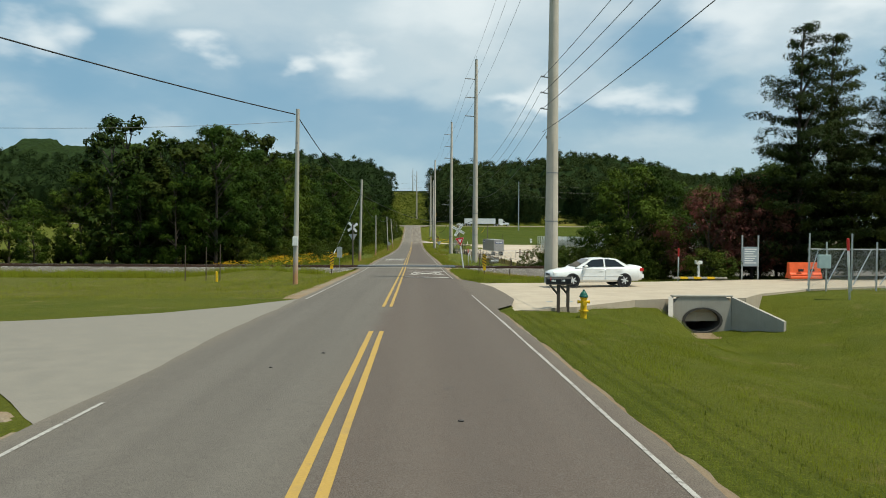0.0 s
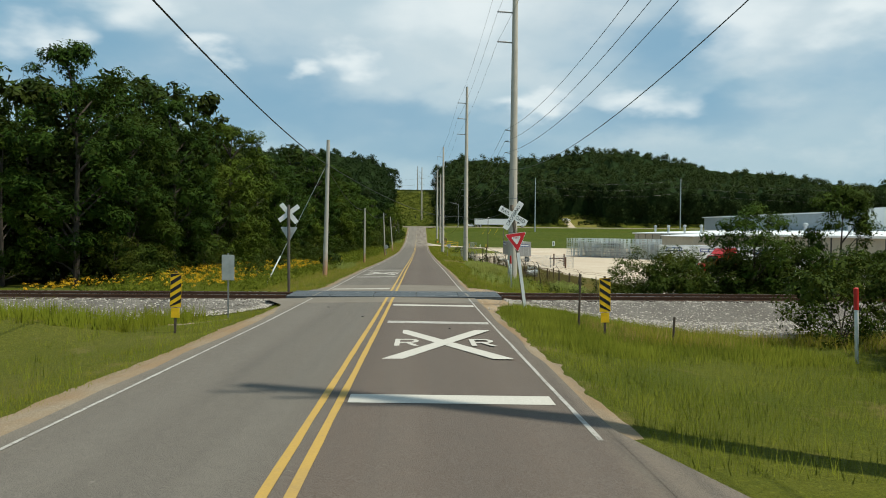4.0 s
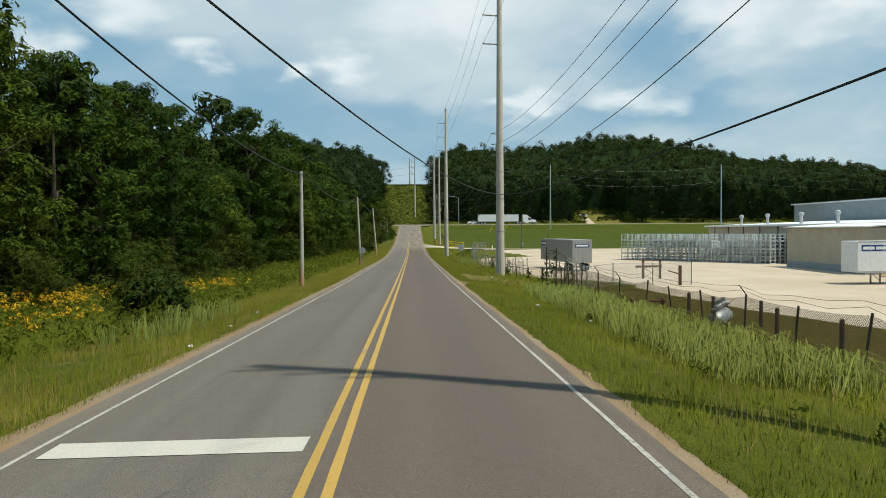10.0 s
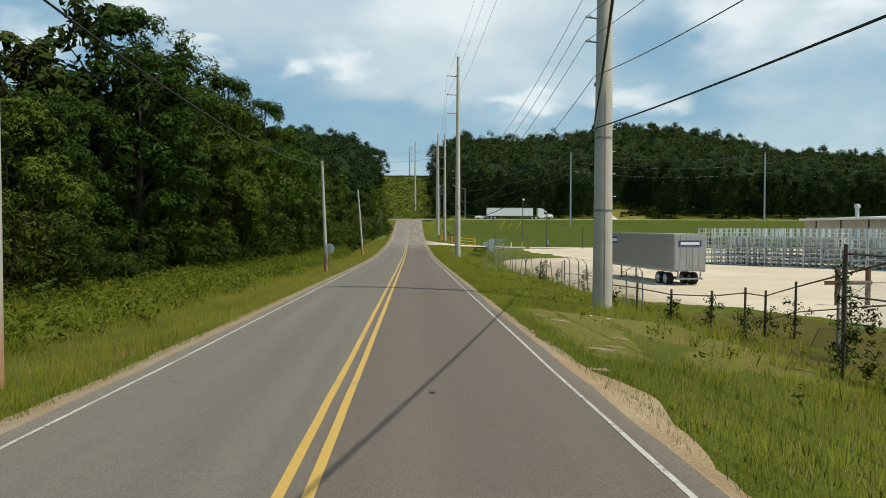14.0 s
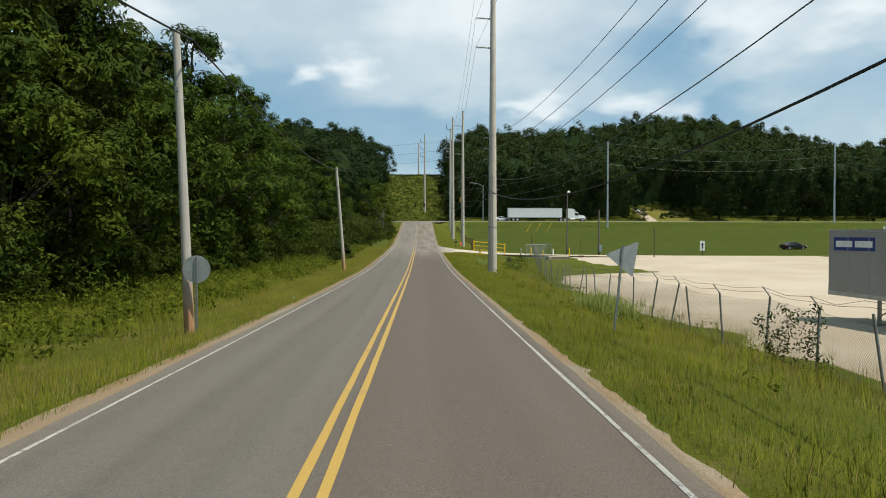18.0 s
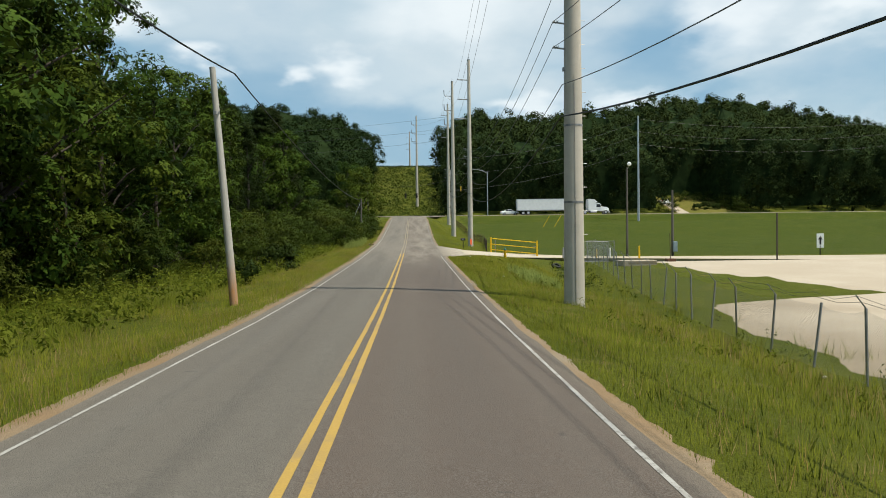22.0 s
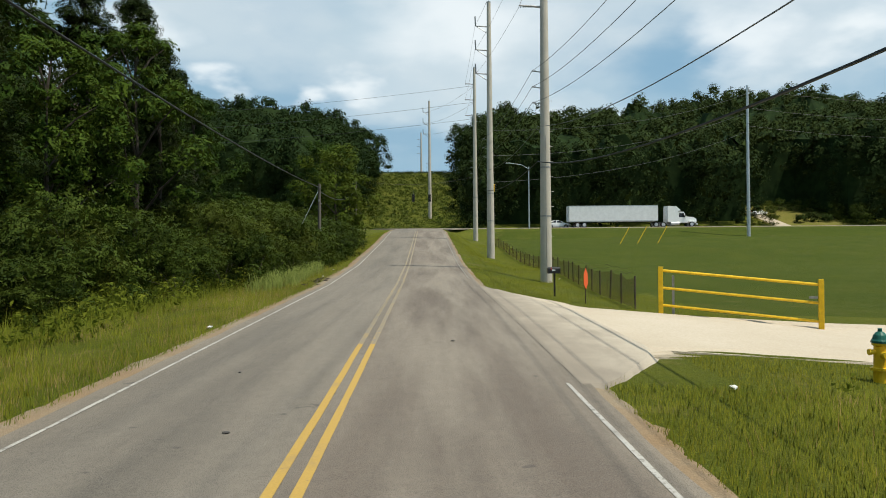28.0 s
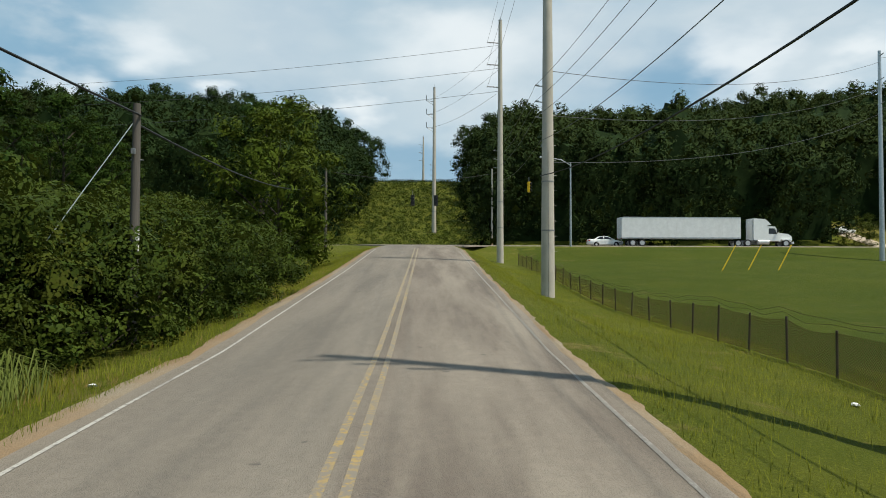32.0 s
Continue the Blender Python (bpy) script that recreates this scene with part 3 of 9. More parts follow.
def box(bm, x0, x1, y0, y1, z0, z1, bevel=0.0):
    r = bmesh.ops.create_cube(bm, size=1, matrix=Matrix.Translation(((x0 + x1) / 2, (y0 + y1) / 2, (z0 + z1) / 2)) @ Matrix.Diagonal((x1 - x0, y1 - y0, z1 - z0, 1)))
    if bevel:
        es = list({e for v in r["verts"] for e in v.link_edges})
        bmesh.ops.bevel(bm, geom=es, offset=bevel, segments=2, profile=0.6, affect="EDGES")
    return bm


def bx(x0, x1, y0, y1, z0, z1, bevel=0.0):
    return box(bmesh.new(), x0, x1, y0, y1, z0, z1, bevel)


def tube(bm, pts, radius, n=8, caps=True):
    """A round bar along points; radius may be one number or one a point."""
    pts = [Vector(p) for p in pts]
    rs = [radius] * len(pts) if isinstance(radius, (int, float)) else radius
    rings = []
    for i, p in enumerate(pts):
        d = (pts[min(i + 1, len(pts) - 1)] - pts[max(i - 1, 0)]).normalized()
        a = d.cross(Vector((0, 0, 1)) if abs(d.z) < 0.9 else Vector((1, 0, 0))).normalized()
        b = d.cross(a)
        rings.append([bm.verts.new(p + (a * math.cos(6.28319 * k / n) + b * math.sin(6.28319 * k / n)) * rs[i]) for k in range(n)])
    for r0, r1 in zip(rings, rings[1:]):
        for k in range(n):
            bm.faces.new((r0[k], r0[(k + 1) % n], r1[(k + 1) % n], r1[k]))
    if caps:
        # end faces have corners of their own, so that the round side stays evenly shaded
        bm.faces.new([bm.verts.new(v.co) for v in rings[0][::-1]])
        bm.faces.new([bm.verts.new(v.co) for v in rings[-1]])
    return bm


def rod(p, q, r, n=8):
    return tube(bmesh.new(), [p, q], r, n)


def lathe(profile, n=16, centre=(0, 0), caps=True):
    """A turned solid from (radius, height) pairs."""
    bm = bmesh.new()
    rings = []
    for r, z in profile:
        rings.append([bm.verts.new((centre[0] + max(r, 1e-4) * math.cos(6.28319 * k / n), centre[1] + max(r, 1e-4) * math.sin(6.28319 * k / n), z)) for k in range(n)])
    for r0, r1 in zip(rings, rings[1:]):
        for k in range(n):
            bm.faces.new((r0[k], r0[(k + 1) % n], r1[(k + 1) % n], r1[k]))
    if caps:
        bm.faces.new(rings[0][::-1])
        bm.faces.new(rings[-1])
    return bm


def prism(outline, y0, y1):
    """A solid whose side is the outline in x, z and which reaches from y0 to y1."""
    bm = bmesh.new()
    a = [bm.verts.new((x, y0, z)) for x, z in outline]
    b = [bm.verts.new((x, y1, z)) for x, z in outline]
    bm.faces.new(a)
    bm.faces.new(b[::-1])
    for i in range(len(a)):
        j = (i + 1) % len(a)
        bm.faces.new((a[j], a[i], b[i], b[j]))
    bmesh.ops.recalc_face_normals(bm, faces=bm.faces)
    return bm


# ---- lie of the land ----
ROAD_Y = np.array([-40, -15, 0, 20, 40, 60, 70, 80, 100, 120, 140, 160, 180, 200, 220, 232, 246, 260, 275, 285, 300, 322, 344, 360, 376, 402, 420], float)
ROAD_Z = np.array([0.9, 0.35, 0, -.42, -.95, -1.46, -1.65, -1.84, -2.17, -2.61, -3.03, -3.35, -3.66, -3.94, -4.12, -4.1, -3.92, -3.72, -3.36, -3.13, -2.46, -0.85, 0.93, 1.75, 2.45, 2.75, 3.6])
XL, XC, XR = -4.12, -0.86, 2.47      # edge lines and the centre line


def rz(y):
    return np.interp(y, ROAD_Y, ROAD_Z)


RIGHT_X = np.array([3.2, 4.2, 6.5, 8.5, 10.5, 13, 18, 30, 60])
RIGHT = [   # y, then drops below the road
    (-40, -.06, -.15, -.55, -1.0, -1.35, -1.3, -.6, -.4, -.4), (20, -.06, -.15, -.5, -1.0, -1.35, -1.3, -.6, -.4, -.4),
    (24.8, -.06, -.13, -.3, -.85, -1.38, -1.25, -.5, -.1, 0), (26.8, -.06, -.1, -.07, -.35, -1.38, -1.15, -.25, .0, .02), (30.3, -.06, -.1, -.05, -.06, -1.38, -1.1, -.1, .02, .03), (31.0, -.06, -.1, -.08, -.05, -.02, .0, .02, .03, .03), (36, -.06, -.1, -.08, -.05, -.02, .01, .04, .05, .05),
    (44, -.06, -.14, -.25, -.33, -.33, -.28, -.1, .1, .1), (50, -.06, -.2, -.35, -.35, -.35, -.3, -.1, .1, .1),
    (66, -.06, -.12, -.4, -.65, -.8, -.8, -.7, -.5, -.5), (76, -.06, -.14, -.55, -.75, -1.1, -1.5, -2.0, -2.6, -2.8),
    (100, -.06, -.15, -.5, -.7, -1.1, -1.7, -2.3, -2.5, -2.5), (140, -.06, -.13, -.45, -.65, -.95, -1.3, -1.65, -1.8, -1.8),
    (165, -.06, -.12, -.35, -.6, -.95, -1.35, -1.5, -1.6, -1.6), (190, -.06, -.12, -.5, -.8, -1.15, -1.2, -1.2, -1.2, -1.2), (215, -.06, -.12, -.5, -.95, -1.25, -1.2, -1.1, -1.1, -1.1),
    (240, -.06, -.12, -.45, -1.0, -1.3, -1.0, -.9, -.9, -.9), (257, -.06, -.12, -.3, -.6, -.8, -.7, -.5, -.5, -.5), (264, -.06, -.08, -.2, -.35, -.52, -.75, -.9, -.95, -.95),
    (274, -.06, -.08, -.26, -.44, -.62, -.85, -1.0, -1.1, -1.15), (278, -.06, -.12, -.38, -.56, -.72, -.95, -1.1, -1.2, -1.3), (296, -.06, -.2, -.7, -.9, -1.1, -1.25, -1.4, -1.5, -1.6), (330, -.06, -.5, -1.9, -2.2, -2.4, -2.6, -2.6, -2.6, -2.6),
    (367, -.06, -.5, -1.7, -2.0, -2.0, -2.0, -1.9, -1.7, -1.7), (378, -.06, -.06, -.06, -.06, -.06, -.06, -.06, -.06, -.06), (420, -.06, -.06, -.06, -.06, -.06, -.06, -.06, -.06, -.06),
]
# one more line of heights where the bank meets the culvert
RIGHT = [(*q[:5], {24.8: -1.1, 26.8: -0.5, 30.3: -0.12}.get(q[0], q[4] * 0.4 + q[5] * 0.6), *q[5:]) for q in RIGHT]
RIGHT_X = np.insert(RIGHT_X, 4, 9.7)
LEFT_X = np.array([4.7, 5.4, 7.2, 10, 14, 20, 40, 80])
LEFT = [
    (-40, -.03, -.03, -.05, -.08, -.12, -.15, -.2, -.2), (30, -.03, -.03, -.05, -.08, -.12, -.15, -.2, -.2), (45, -.06, -.12, -.35, -.45, -.4, -.4, -.3, -.3),
    (66, -.06, -.2, -.5, -.7, -.7, -.7, -.7, -.7), (78, -.06, -.15, -.4, -.6, -.8, -.9, -.9, -.9), (140, -.06, -.15, -.45, -.6, -.65, -.7, -.8, -.8),
    (190, -.06, -.15, -.45, -.6, -.65, -.7, -.8, -.8), (240, -.06, -.12, -.3, -.45, -.55, -.6, -.7, -.7), (290, -.06, -.12, -.3, -.5, -.6, -.6, -.6, -.4),
    (330, -.06, -.3, -.8, -1.2, -1.4, -1.4, -1.0, -.8), (378, -.06, -.06, -.06, -.06, -.06, -.06, -.06, -.06), (420, -.06, -.06, -.06, -.06, -.06, -.06, -.06, -.06),
]


def table(rows, xs, x, y):
    a = np.array(rows, float)
    j = np.clip(np.searchsorted(a[:, 0], y) - 1, 0, len(a) - 2)
    f = np.clip((y - a[j, 0]) / (a[j + 1, 0] - a[j, 0]), 0, 1)
    f = f * f * (3 - 2 * f)
    i = np.clip(np.searchsorted(xs, x) - 1, 0, len(xs) - 2)
    g = np.clip((x - xs[i]) / (xs[i + 1] - xs[i]), 0, 1)
    v = lambda jj: a[jj, 1 + i] * (1 - g) + a[jj, 2 + i] * g
    return v(j) * (1 - f) + v(j + 1) * f


HILL_X, HILL_Z = (30, 70, 110, 140, 170, 210, 260, 340), (0, 3, 6.5, 6, 2, -5, -10, -14)


def gz(x, y):
    """Height of the ground."""
    x, y = np.broadcast_arrays(np.asarray(x, float), np.asarray(y, float))
    base = rz(np.minimum(y, 402))
    z = np.where(x > 3.2, table(RIGHT, RIGHT_X, x, y), np.where(x < -4.7, table(LEFT, LEFT_X, -x, y), -0.07))
    z = z + base
    # a grassy mound before the tracks
    z = z + 0.75 * np.exp(-((x + 12) / 4.0) ** 2 - ((y - 59.5) / 3.0) ** 2)
    # wooded hill behind the highway
    up = np.clip((y - 403) / 95, 0, 1)
    wide = np.clip((np.abs(x) - 40) / 160, 0, 1)
    z = z + np.where(y > 403, 22.5 * up ** 1.1 + np.clip(y - 498, 0, 300) * 0.05 + np.where(x > 0, np.interp(x, HILL_X, HILL_Z), wide * 12) * up, 0)
    return z


def g1(x, y):
    return float(gz(x, y))


def sheet(name, x0, x1, y0, y1, dx, dy, mat, lift, edge=0.0, bend=None, zfun=None, x_fun=None):
    """A thin ground covering laid over the land, with a ragged border where edge is given."""
    nx, ny = max(2, int((x1 - x0) / dx) + 1), max(2, int((y1 - y0) / dy) + 1)
    verts, faces = [], []
    for j in range(ny + 1):
        y = y0 + (y1 - y0) * j / ny
        for i in range(nx + 1):
            f = i / nx
            a, b = (x0, x1) if x_fun is None else x_fun(y)
            x = a + (b - a) * f
            yy = y
            if edge:
                if i in (0, nx):
                    x += edge * noise.noise((x * 0.9, y * 0.55, 3.1)) + edge * 0.5 * noise.noise((x * 3, y * 2.3, 1.1))
                if j in (0, ny):
                    yy += edge * noise.noise((x * 0.7, y * 0.9, 7.7)) + edge * 0.5 * noise.noise((x * 2.6, y * 3, 5.2))
            z = (g1(x, yy) if zfun is None else zfun(x, yy)) + lift
            if edge and zfun is None and (i in (0, nx) or j in (0, ny)):
                z -= lift + 0.03
            verts.append((x, yy, z))
    for j in range(ny):
        for i in range(nx):
            a = j * (nx + 1) + i
            faces.append((a, a + 1, a + nx + 2, a + nx + 1))
    return new(name, mesh_from(name, verts, faces, mat))


def ground_sheet():
    xs = np.unique(np.concatenate([np.array([-1500, -900, -600, -400, -280, -200, -150, -120]), np.arange(-100, -24, 4.0), np.arange(-24, 24, 0.8), np.arange(24, 60, 3.0), np.arange(60, 200, 10.0), np.array([200, 260, 340, 450, 650, 950, 1500])]))
    ys = np.unique(np.concatenate([np.array([-600, -300, -120, -60]), np.arange(-40, 24, 2.0), np.arange(24, 48, 0.8), np.arange(48, 64, 1.6), np.arange(64, 80, 0.8), np.arange(80, 255, 2.5), np.arange(255, 286, 0.8), np.arange(287, 380, 2.5), np.arange(380, 560, 6.0), np.array([600, 700, 850, 1100, 1600])]))
    gx, gy = np.meshgrid(xs, ys)
    z = gz(gx, gy)
    r = np.random.default_rng(4)
    rough = (np.abs(gx + 0.8) > 5.2) & (gy < 376) & ~((gx > 2) & (gy > 259) & (gy < 286)) & ~((gy > 8) & (gy < 46) & ((gx < 0) | (gy > 28.5)))
    z = z + np.where(rough, r.normal(0, 0.025, z.shape), 0)
    v = np.stack([gx.ravel(), gy.ravel(), z.ravel()], 1)
    w, h = len(xs), len(ys)
    idx = np.arange(w * h).reshape(h, w)
    f = np.stack([idx[:-1, :-1], idx[:-1, 1:], idx[1:, 1:], idx[1:, :-1]], -1).reshape(-1, 4)
    ob = new("ground", mesh_from("ground", v.tolist(), f.tolist(), M_LAWN))
    for p in ob.data.polygons:
        p.use_smooth = True
    return tagged(ob, "green roadside grass ground with dry patches", "ground", kind="structure")


ground_sheet()


def road_z(x, y):
    """Road surface with a slight crown."""
    return float(rz(y)) + 0.05 - 0.012 * abs(x - XC)


def strip(name, x0, x1, y0, y1, mat, lift, step=2.0, wob=0.0, cells=1):
    n = max(1, int((y1 - y0) / step))
    verts, faces = [], []
    for j in range(n + 1):
        y = y0 + (y1 - y0) * j / n
        for i in range(cells + 1):
            x = x0 + (x1 - x0) * i / cells + (wob * noise.noise((x0 + i * 4.0, y * 0.5, 2.0)) + wob * 0.6 * noise.noise((x0 + i * 4.0, y * 2.1, 9.0)) if wob else 0)
            verts.append((x, y, road_z(x, y) + lift))
    for j in range(n):
        for i in range(cells):
            a = j * (cells + 1) + i
            faces.append((a, a + 1, a + cells + 2, a + cells + 1))
    return new(name, mesh_from(name, verts, faces, mat))


def build_road():
    verts, faces = [], []
    xs = [XL - 0.32, XL, -3.0, XC - 0.4, XC + 0.4, 1.4, XR, XR + 0.3]
    ys = np.arange(-40, 380.01, 1.0)
    for y in ys:
        flare = max(0, (y - 366)) * 0.45
        for i, x in enumerate(xs):
            wob = 0.07 * noise.noise((x, y * 0.35, 0.3)) + 0.05 * noise.noise((x, y * 1.7, 4.3)) if i in (0, 7) else 0
            xx = x + wob + (-flare if i < 3 else flare if i > 5 else 0)
            verts.append((xx, y, road_z(x, y)))
    n = len(xs)
    for j in range(len(ys) - 1):
        for i in range(n - 1):
            a = j * n + i
            faces.append((a, a + 1, a + n + 1, a + n))
    # edges turned down into the soil
    for j in range(len(ys)):
        for i in (0, n - 1):
            v = verts[j * n + i]
            verts.append((v[0] + (-0.06 if i == 0 else 0.06), v[1], v[2] - 0.2))
    off = len(ys) * n
    for j in range(len(ys) - 1):
        faces.append((j * n, (j + 1) * n, off + 2 * (j + 1), off + 2 * j))
        faces.append(((j + 1) * n + n - 1, j * n + n - 1, off + 2 * j + 1, off + 2 * (j + 1) + 1))
    road = tagged(new("road", mesh_from("road", verts, faces, M_ASPHALT)), "worn grey-brown two-lane asphalt country road", "road", kind="structure")
    # highway across the far end
    verts, faces = [], []
    hx = np.arange(-300, 301, 6.0)
    for x in hx:
        for y, dz in ((377, -0.2), (378, 0.0), (389, 0.1), (400, 0.0), (401, -0.3)):
            verts.append((x, y, g1(x, min(y, 401)) + 0.09 + dz))
    for j in range(len(hx) - 1):
        for i in range(4):
            a = j * 5 + i
            faces.append((a, a + 5, a + 6, a + 1))
    tagged(new("highway", mesh_from("highway", verts, faces, M_ASPHALT)), "grey highway crossing beyond the junction", "road", kind="structure")
    return road


build_road()


def road_marks():
    k = dict(kind="structure")
    for i, (a, b, m) in enumerate(((-30, 17.6, M_YELLOW), (24.6, 69.0, M_YELLOW), (72.6, 266, M_YELLOW), (278, 346, M_YELLOW_WORN), (266, 278, M_YELLOW_WORN))):
        for dx in (-0.125, 0.125):
            tagged(strip("centre_line", XC + dx - 0.053, XC + dx + 0.053, a, b, m, 0.006, 1.0, 0.012), "double yellow centre line painted on asphalt", "road marking", "centre lines", **k)
    for x, a, b, m in ((XR, -30, 31.0, M_WHITE_WORN), (XR, 46, 69.0, M_WHITE_WORN), (XR, 72.6, 262.0, M_WHITE), (XR, 288, 340, M_WHITE_FAINT), (XL, -30, 10.0, M_WHITE), (XL, 28.5, 69.0, M_WHITE), (XL, 72.6, 344, M_WHITE_WORN)):
        tagged(strip("edge_line", x - 0.031, x + 0.031, a, b, m if m is M_WHITE_FAINT else M_WHITE_WORN, 0.006, 1.0, 0.012), "worn white edge line along the road", "road marking", "edge lines", **k)
    for y, x0, x1, w in ((48.2, -0.62, 2.3, 0.6), (59.2, -0.55, 2.4, 0.62), (65.2, -0.6, 2.4, 0.6), (74.95, -4.0, -1.12, 0.6), (87.8, -3.9, -1.15, 0.6), (99.6, -3.95, -1.15, 0.6)):
        tagged(strip("stop_bar", x0, x1, y - w / 2, y + w / 2, M_WHITE if y != 59.2 else M_WHITE_WORN, 0.007, 0.3, 0.02, 3), "thick white bar painted across one lane", "road marking", "bars across the lane", **k)

    def x_mark(cx, cy, flip):
        t = thing("railroad_marking", "white painted crossing mark with two letters R", "road marking", "rail crossing marks", pose(cx, cy, road_z(cx, cy), (-1 if flip else 1) * math.degrees(math.atan((float(rz(cy + 3)) - float(rz(cy - 3))) / 6)), 0, 180 if flip else 0))
        for s in (-1, 1):
            bm = bmesh.new()
            w = 0.21
            bm.faces.new([bm.verts.new((s * a, b, 0.012 + 0.004 * (s > 0))) for a, b in ((-1.1 - w, -2.55), (-1.1 + w, -2.55), (1.1 + w, 2.55), (1.1 - w, 2.55))])
            part("stroke", bm, M_WHITE, t)
        for s in (-1, 1):
            bm = bmesh.new()
            ox, oy = s * 0.87, -0.6

            def flat_face(pts):
                bm.faces.new([bm.verts.new((ox + a * 0.74, oy + b * 0.76, 0.014)) for a, b in pts])

            flat_face(((-.36, 0), (-.2, 0), (-.2, 1.6), (-.36, 1.6)))
            # the bowl, its two arms and the leg
            bowl = [(math.sin(math.pi * a / 8), math.cos(math.pi * a / 8)) for a in range(9)]
            outer = [(-.2, 1.6)] + [(.1 + .29 * u, 1.13 + .47 * v) for u, v in bowl] + [(-.2, .66)]
            inner = [(-.2, 1.4)] + [(.1 + .13 * u, 1.13 + .27 * v) for u, v in bowl] + [(-.2, .86)]
            for a in range(len(outer) - 1):
                flat_face((outer[a], inner[a], inner[a + 1], outer[a + 1]))
            flat_face(((-.02, .66), (.15, .66), (.4, 0), (.22, 0)))
            part("letter", bm, M_WHITE, t)

    x_mark(0.95, 54.6, False)
    x_mark(-2.38, 93.45, True)
    # older, paler paving on both sides of the tracks, and a tar patch
    tagged(strip("apron", XL - 0.3, XR + 0.3, 66.4, 69.0, M_APRON, 0.003, 0.6, 0.08, 6), "pale worn paving before the rails", "road", **k)
    tagged(strip("apron", XL - 0.3, XR + 0.3, 72.7, 78.5, M_APRON, 0.003, 0.6, 0.08, 6), "pale worn paving behind the rails", "road", **k)
    for x in (XL, XR):
        tagged(strip("edge_line", x - 0.042, x + 0.042, 69.0, 72.6, M_WHITE_FAINT, 0.09, 0.5, 0.012), "worn white edge line over the crossing", "road marking", "edge lines", **k)
    for x, y, w in ((-1.2, 5.6, 0.3), (-0.6, 5.5, 0.2), (2.3, 5.5, 0.25)):
        tagged(strip("survey_mark", x - w, x + w, y, y + 0.08, M_BLUE_MARK, 0.009, 0.04, 0.03, 2), "faded blue survey paint stroke", "road marking", **k)


road_marks()


def ground_cover():
    k = dict(kind="structure")
    # sandy shoulders on both sides
    for side, x0, x1, a, b in (("shoulder", 2.7, 2.95, -30, 24), ("shoulder", 2.7, 3.1, 46, 69), ("shoulder", 2.7, 3.12, 73, 264.5), ("shoulder", 2.7, 3.05, 278, 376),
                               ("shoulder", -4.95, -4.3, -30, 9), ("shoulder", -5.2, -4.3, 29, 69), ("shoulder", -5.05, -4.3, 73, 376)):
        n = int((b - a) / 0.35)
        verts, faces = [], []
        outer = x1 if x0 > 0 else x0
        for j in range(n + 1):
            y = a + (b - a) * j / n
            w = (0.1 * noise.noise((outer, y * 0.3, 1.2)) + 0.13 * noise.noise((outer, y * 1.7, 6.2)) + 0.08 * noise.noise((outer, y * 4.1, 2.2))) * (0.6 if y < 30 else 1) + (0.45 * math.exp(-((y - 139.5) / 2.2) ** 2) if x0 > 0 else 0)
            xs = (x0, (x0 + x1) / 2, x1 + w) if x0 > 0 else (x0 + w, (x0 + x1) / 2, x1)
            sink = 0.14 if j in (0, n) else 0.0
            for x in xs:
                inner = (x == x0) if x0 > 0 else (x == x1)
                verts.append((x, y, -sink + (road_z(x, y) - 0.035) if inner else -sink + max(g1(x, y) + (0.03 if x == xs[1] else 0.0), road_z(x, y) - 0.16 if x == xs[1] else -99)))
        for j in range(n):
            for i in range(2):
                p = j * 3 + i
                faces.append((p, p + 1, p + 4, p + 3))
        tagged(new("shoulder", mesh_from("shoulder", verts, faces, M_SHOULDER)), "sandy dirt shoulder with crumbled edge", "road shoulder", "road shoulders", **k)
    # road paving carried out to the drives; beyond the tracks it sinks from the road to the ground
    def sink_z(x, y):
        f = min(1.0, max(0.0, (x - XR - 0.2) / 2.5)) ** 2
        return road_z(x, y) * (1 - f) + (g1(x, y) + 0.06) * f

    for y0, y1, fx, lab in ((24.2, 46.5, lambda y: float(np.interp(y, [24.2, 26, 29, 33, 38, 43, 46.5], [2.75, 3.5, 4.0, 4.1, 4.1, 3.6, 2.75])), "dark asphalt carried out to the concrete drive"), (261.5, 283.5, lambda y: float(np.interp(y, [261.5, 262.6, 264.6, 266.0, 273, 277, 283.5], [2.8, 3.4, 4.7, 5.1, 5.1, 4.2, 2.75])), "dusty asphalt carried out to the gravel drive")):
        tagged(sheet("asphalt_apron", 0, 1, y0, y1, 0.25, 0.5, M_ASPHALT if y0 < 100 else M_DUSTY, 0.0, 0.0, x_fun=lambda y: (XR + 0.2, fx(y) + (0.0 if y < 100 else 0.25)), zfun=lambda x, y: road_z(x, y) + 0.004 if y < 100 else sink_z(x, y) + 0.006 if x < fx(y) + 0.1 and y > 261.9 else g1(x, y) - 0.1), lab, "road", **k)
    # drive on the right before the tracks
    near = lambda x: float(np.interp(x, [2.8, 3.6, 5.7, 7.2, 8.6, 10.2, 13.2, 15, 19, 26, 62], [23.6, 24.9, 25.5, 26.9, 28.3, 28.72, 28.72, 31.2, 34.6, 38.2, 40.5]))
    far = lambda x: float(np.interp(x, [2.8, 3.6, 4.6, 6.5, 14, 20, 62], [45.5, 43.6, 42.3, 41.9, 41.9, 44.6, 44.6]))
    verts, faces = [], []
    cols = [2.75, 3.2, 3.7, 4.3, 5, 5.7, 6.4, 7.2, 8, 8.6, 9.4, 10.2, 11.2, 12.2, 13.2, 14, 15, 17, 19, 22, 26, 32, 40, 50, 62]
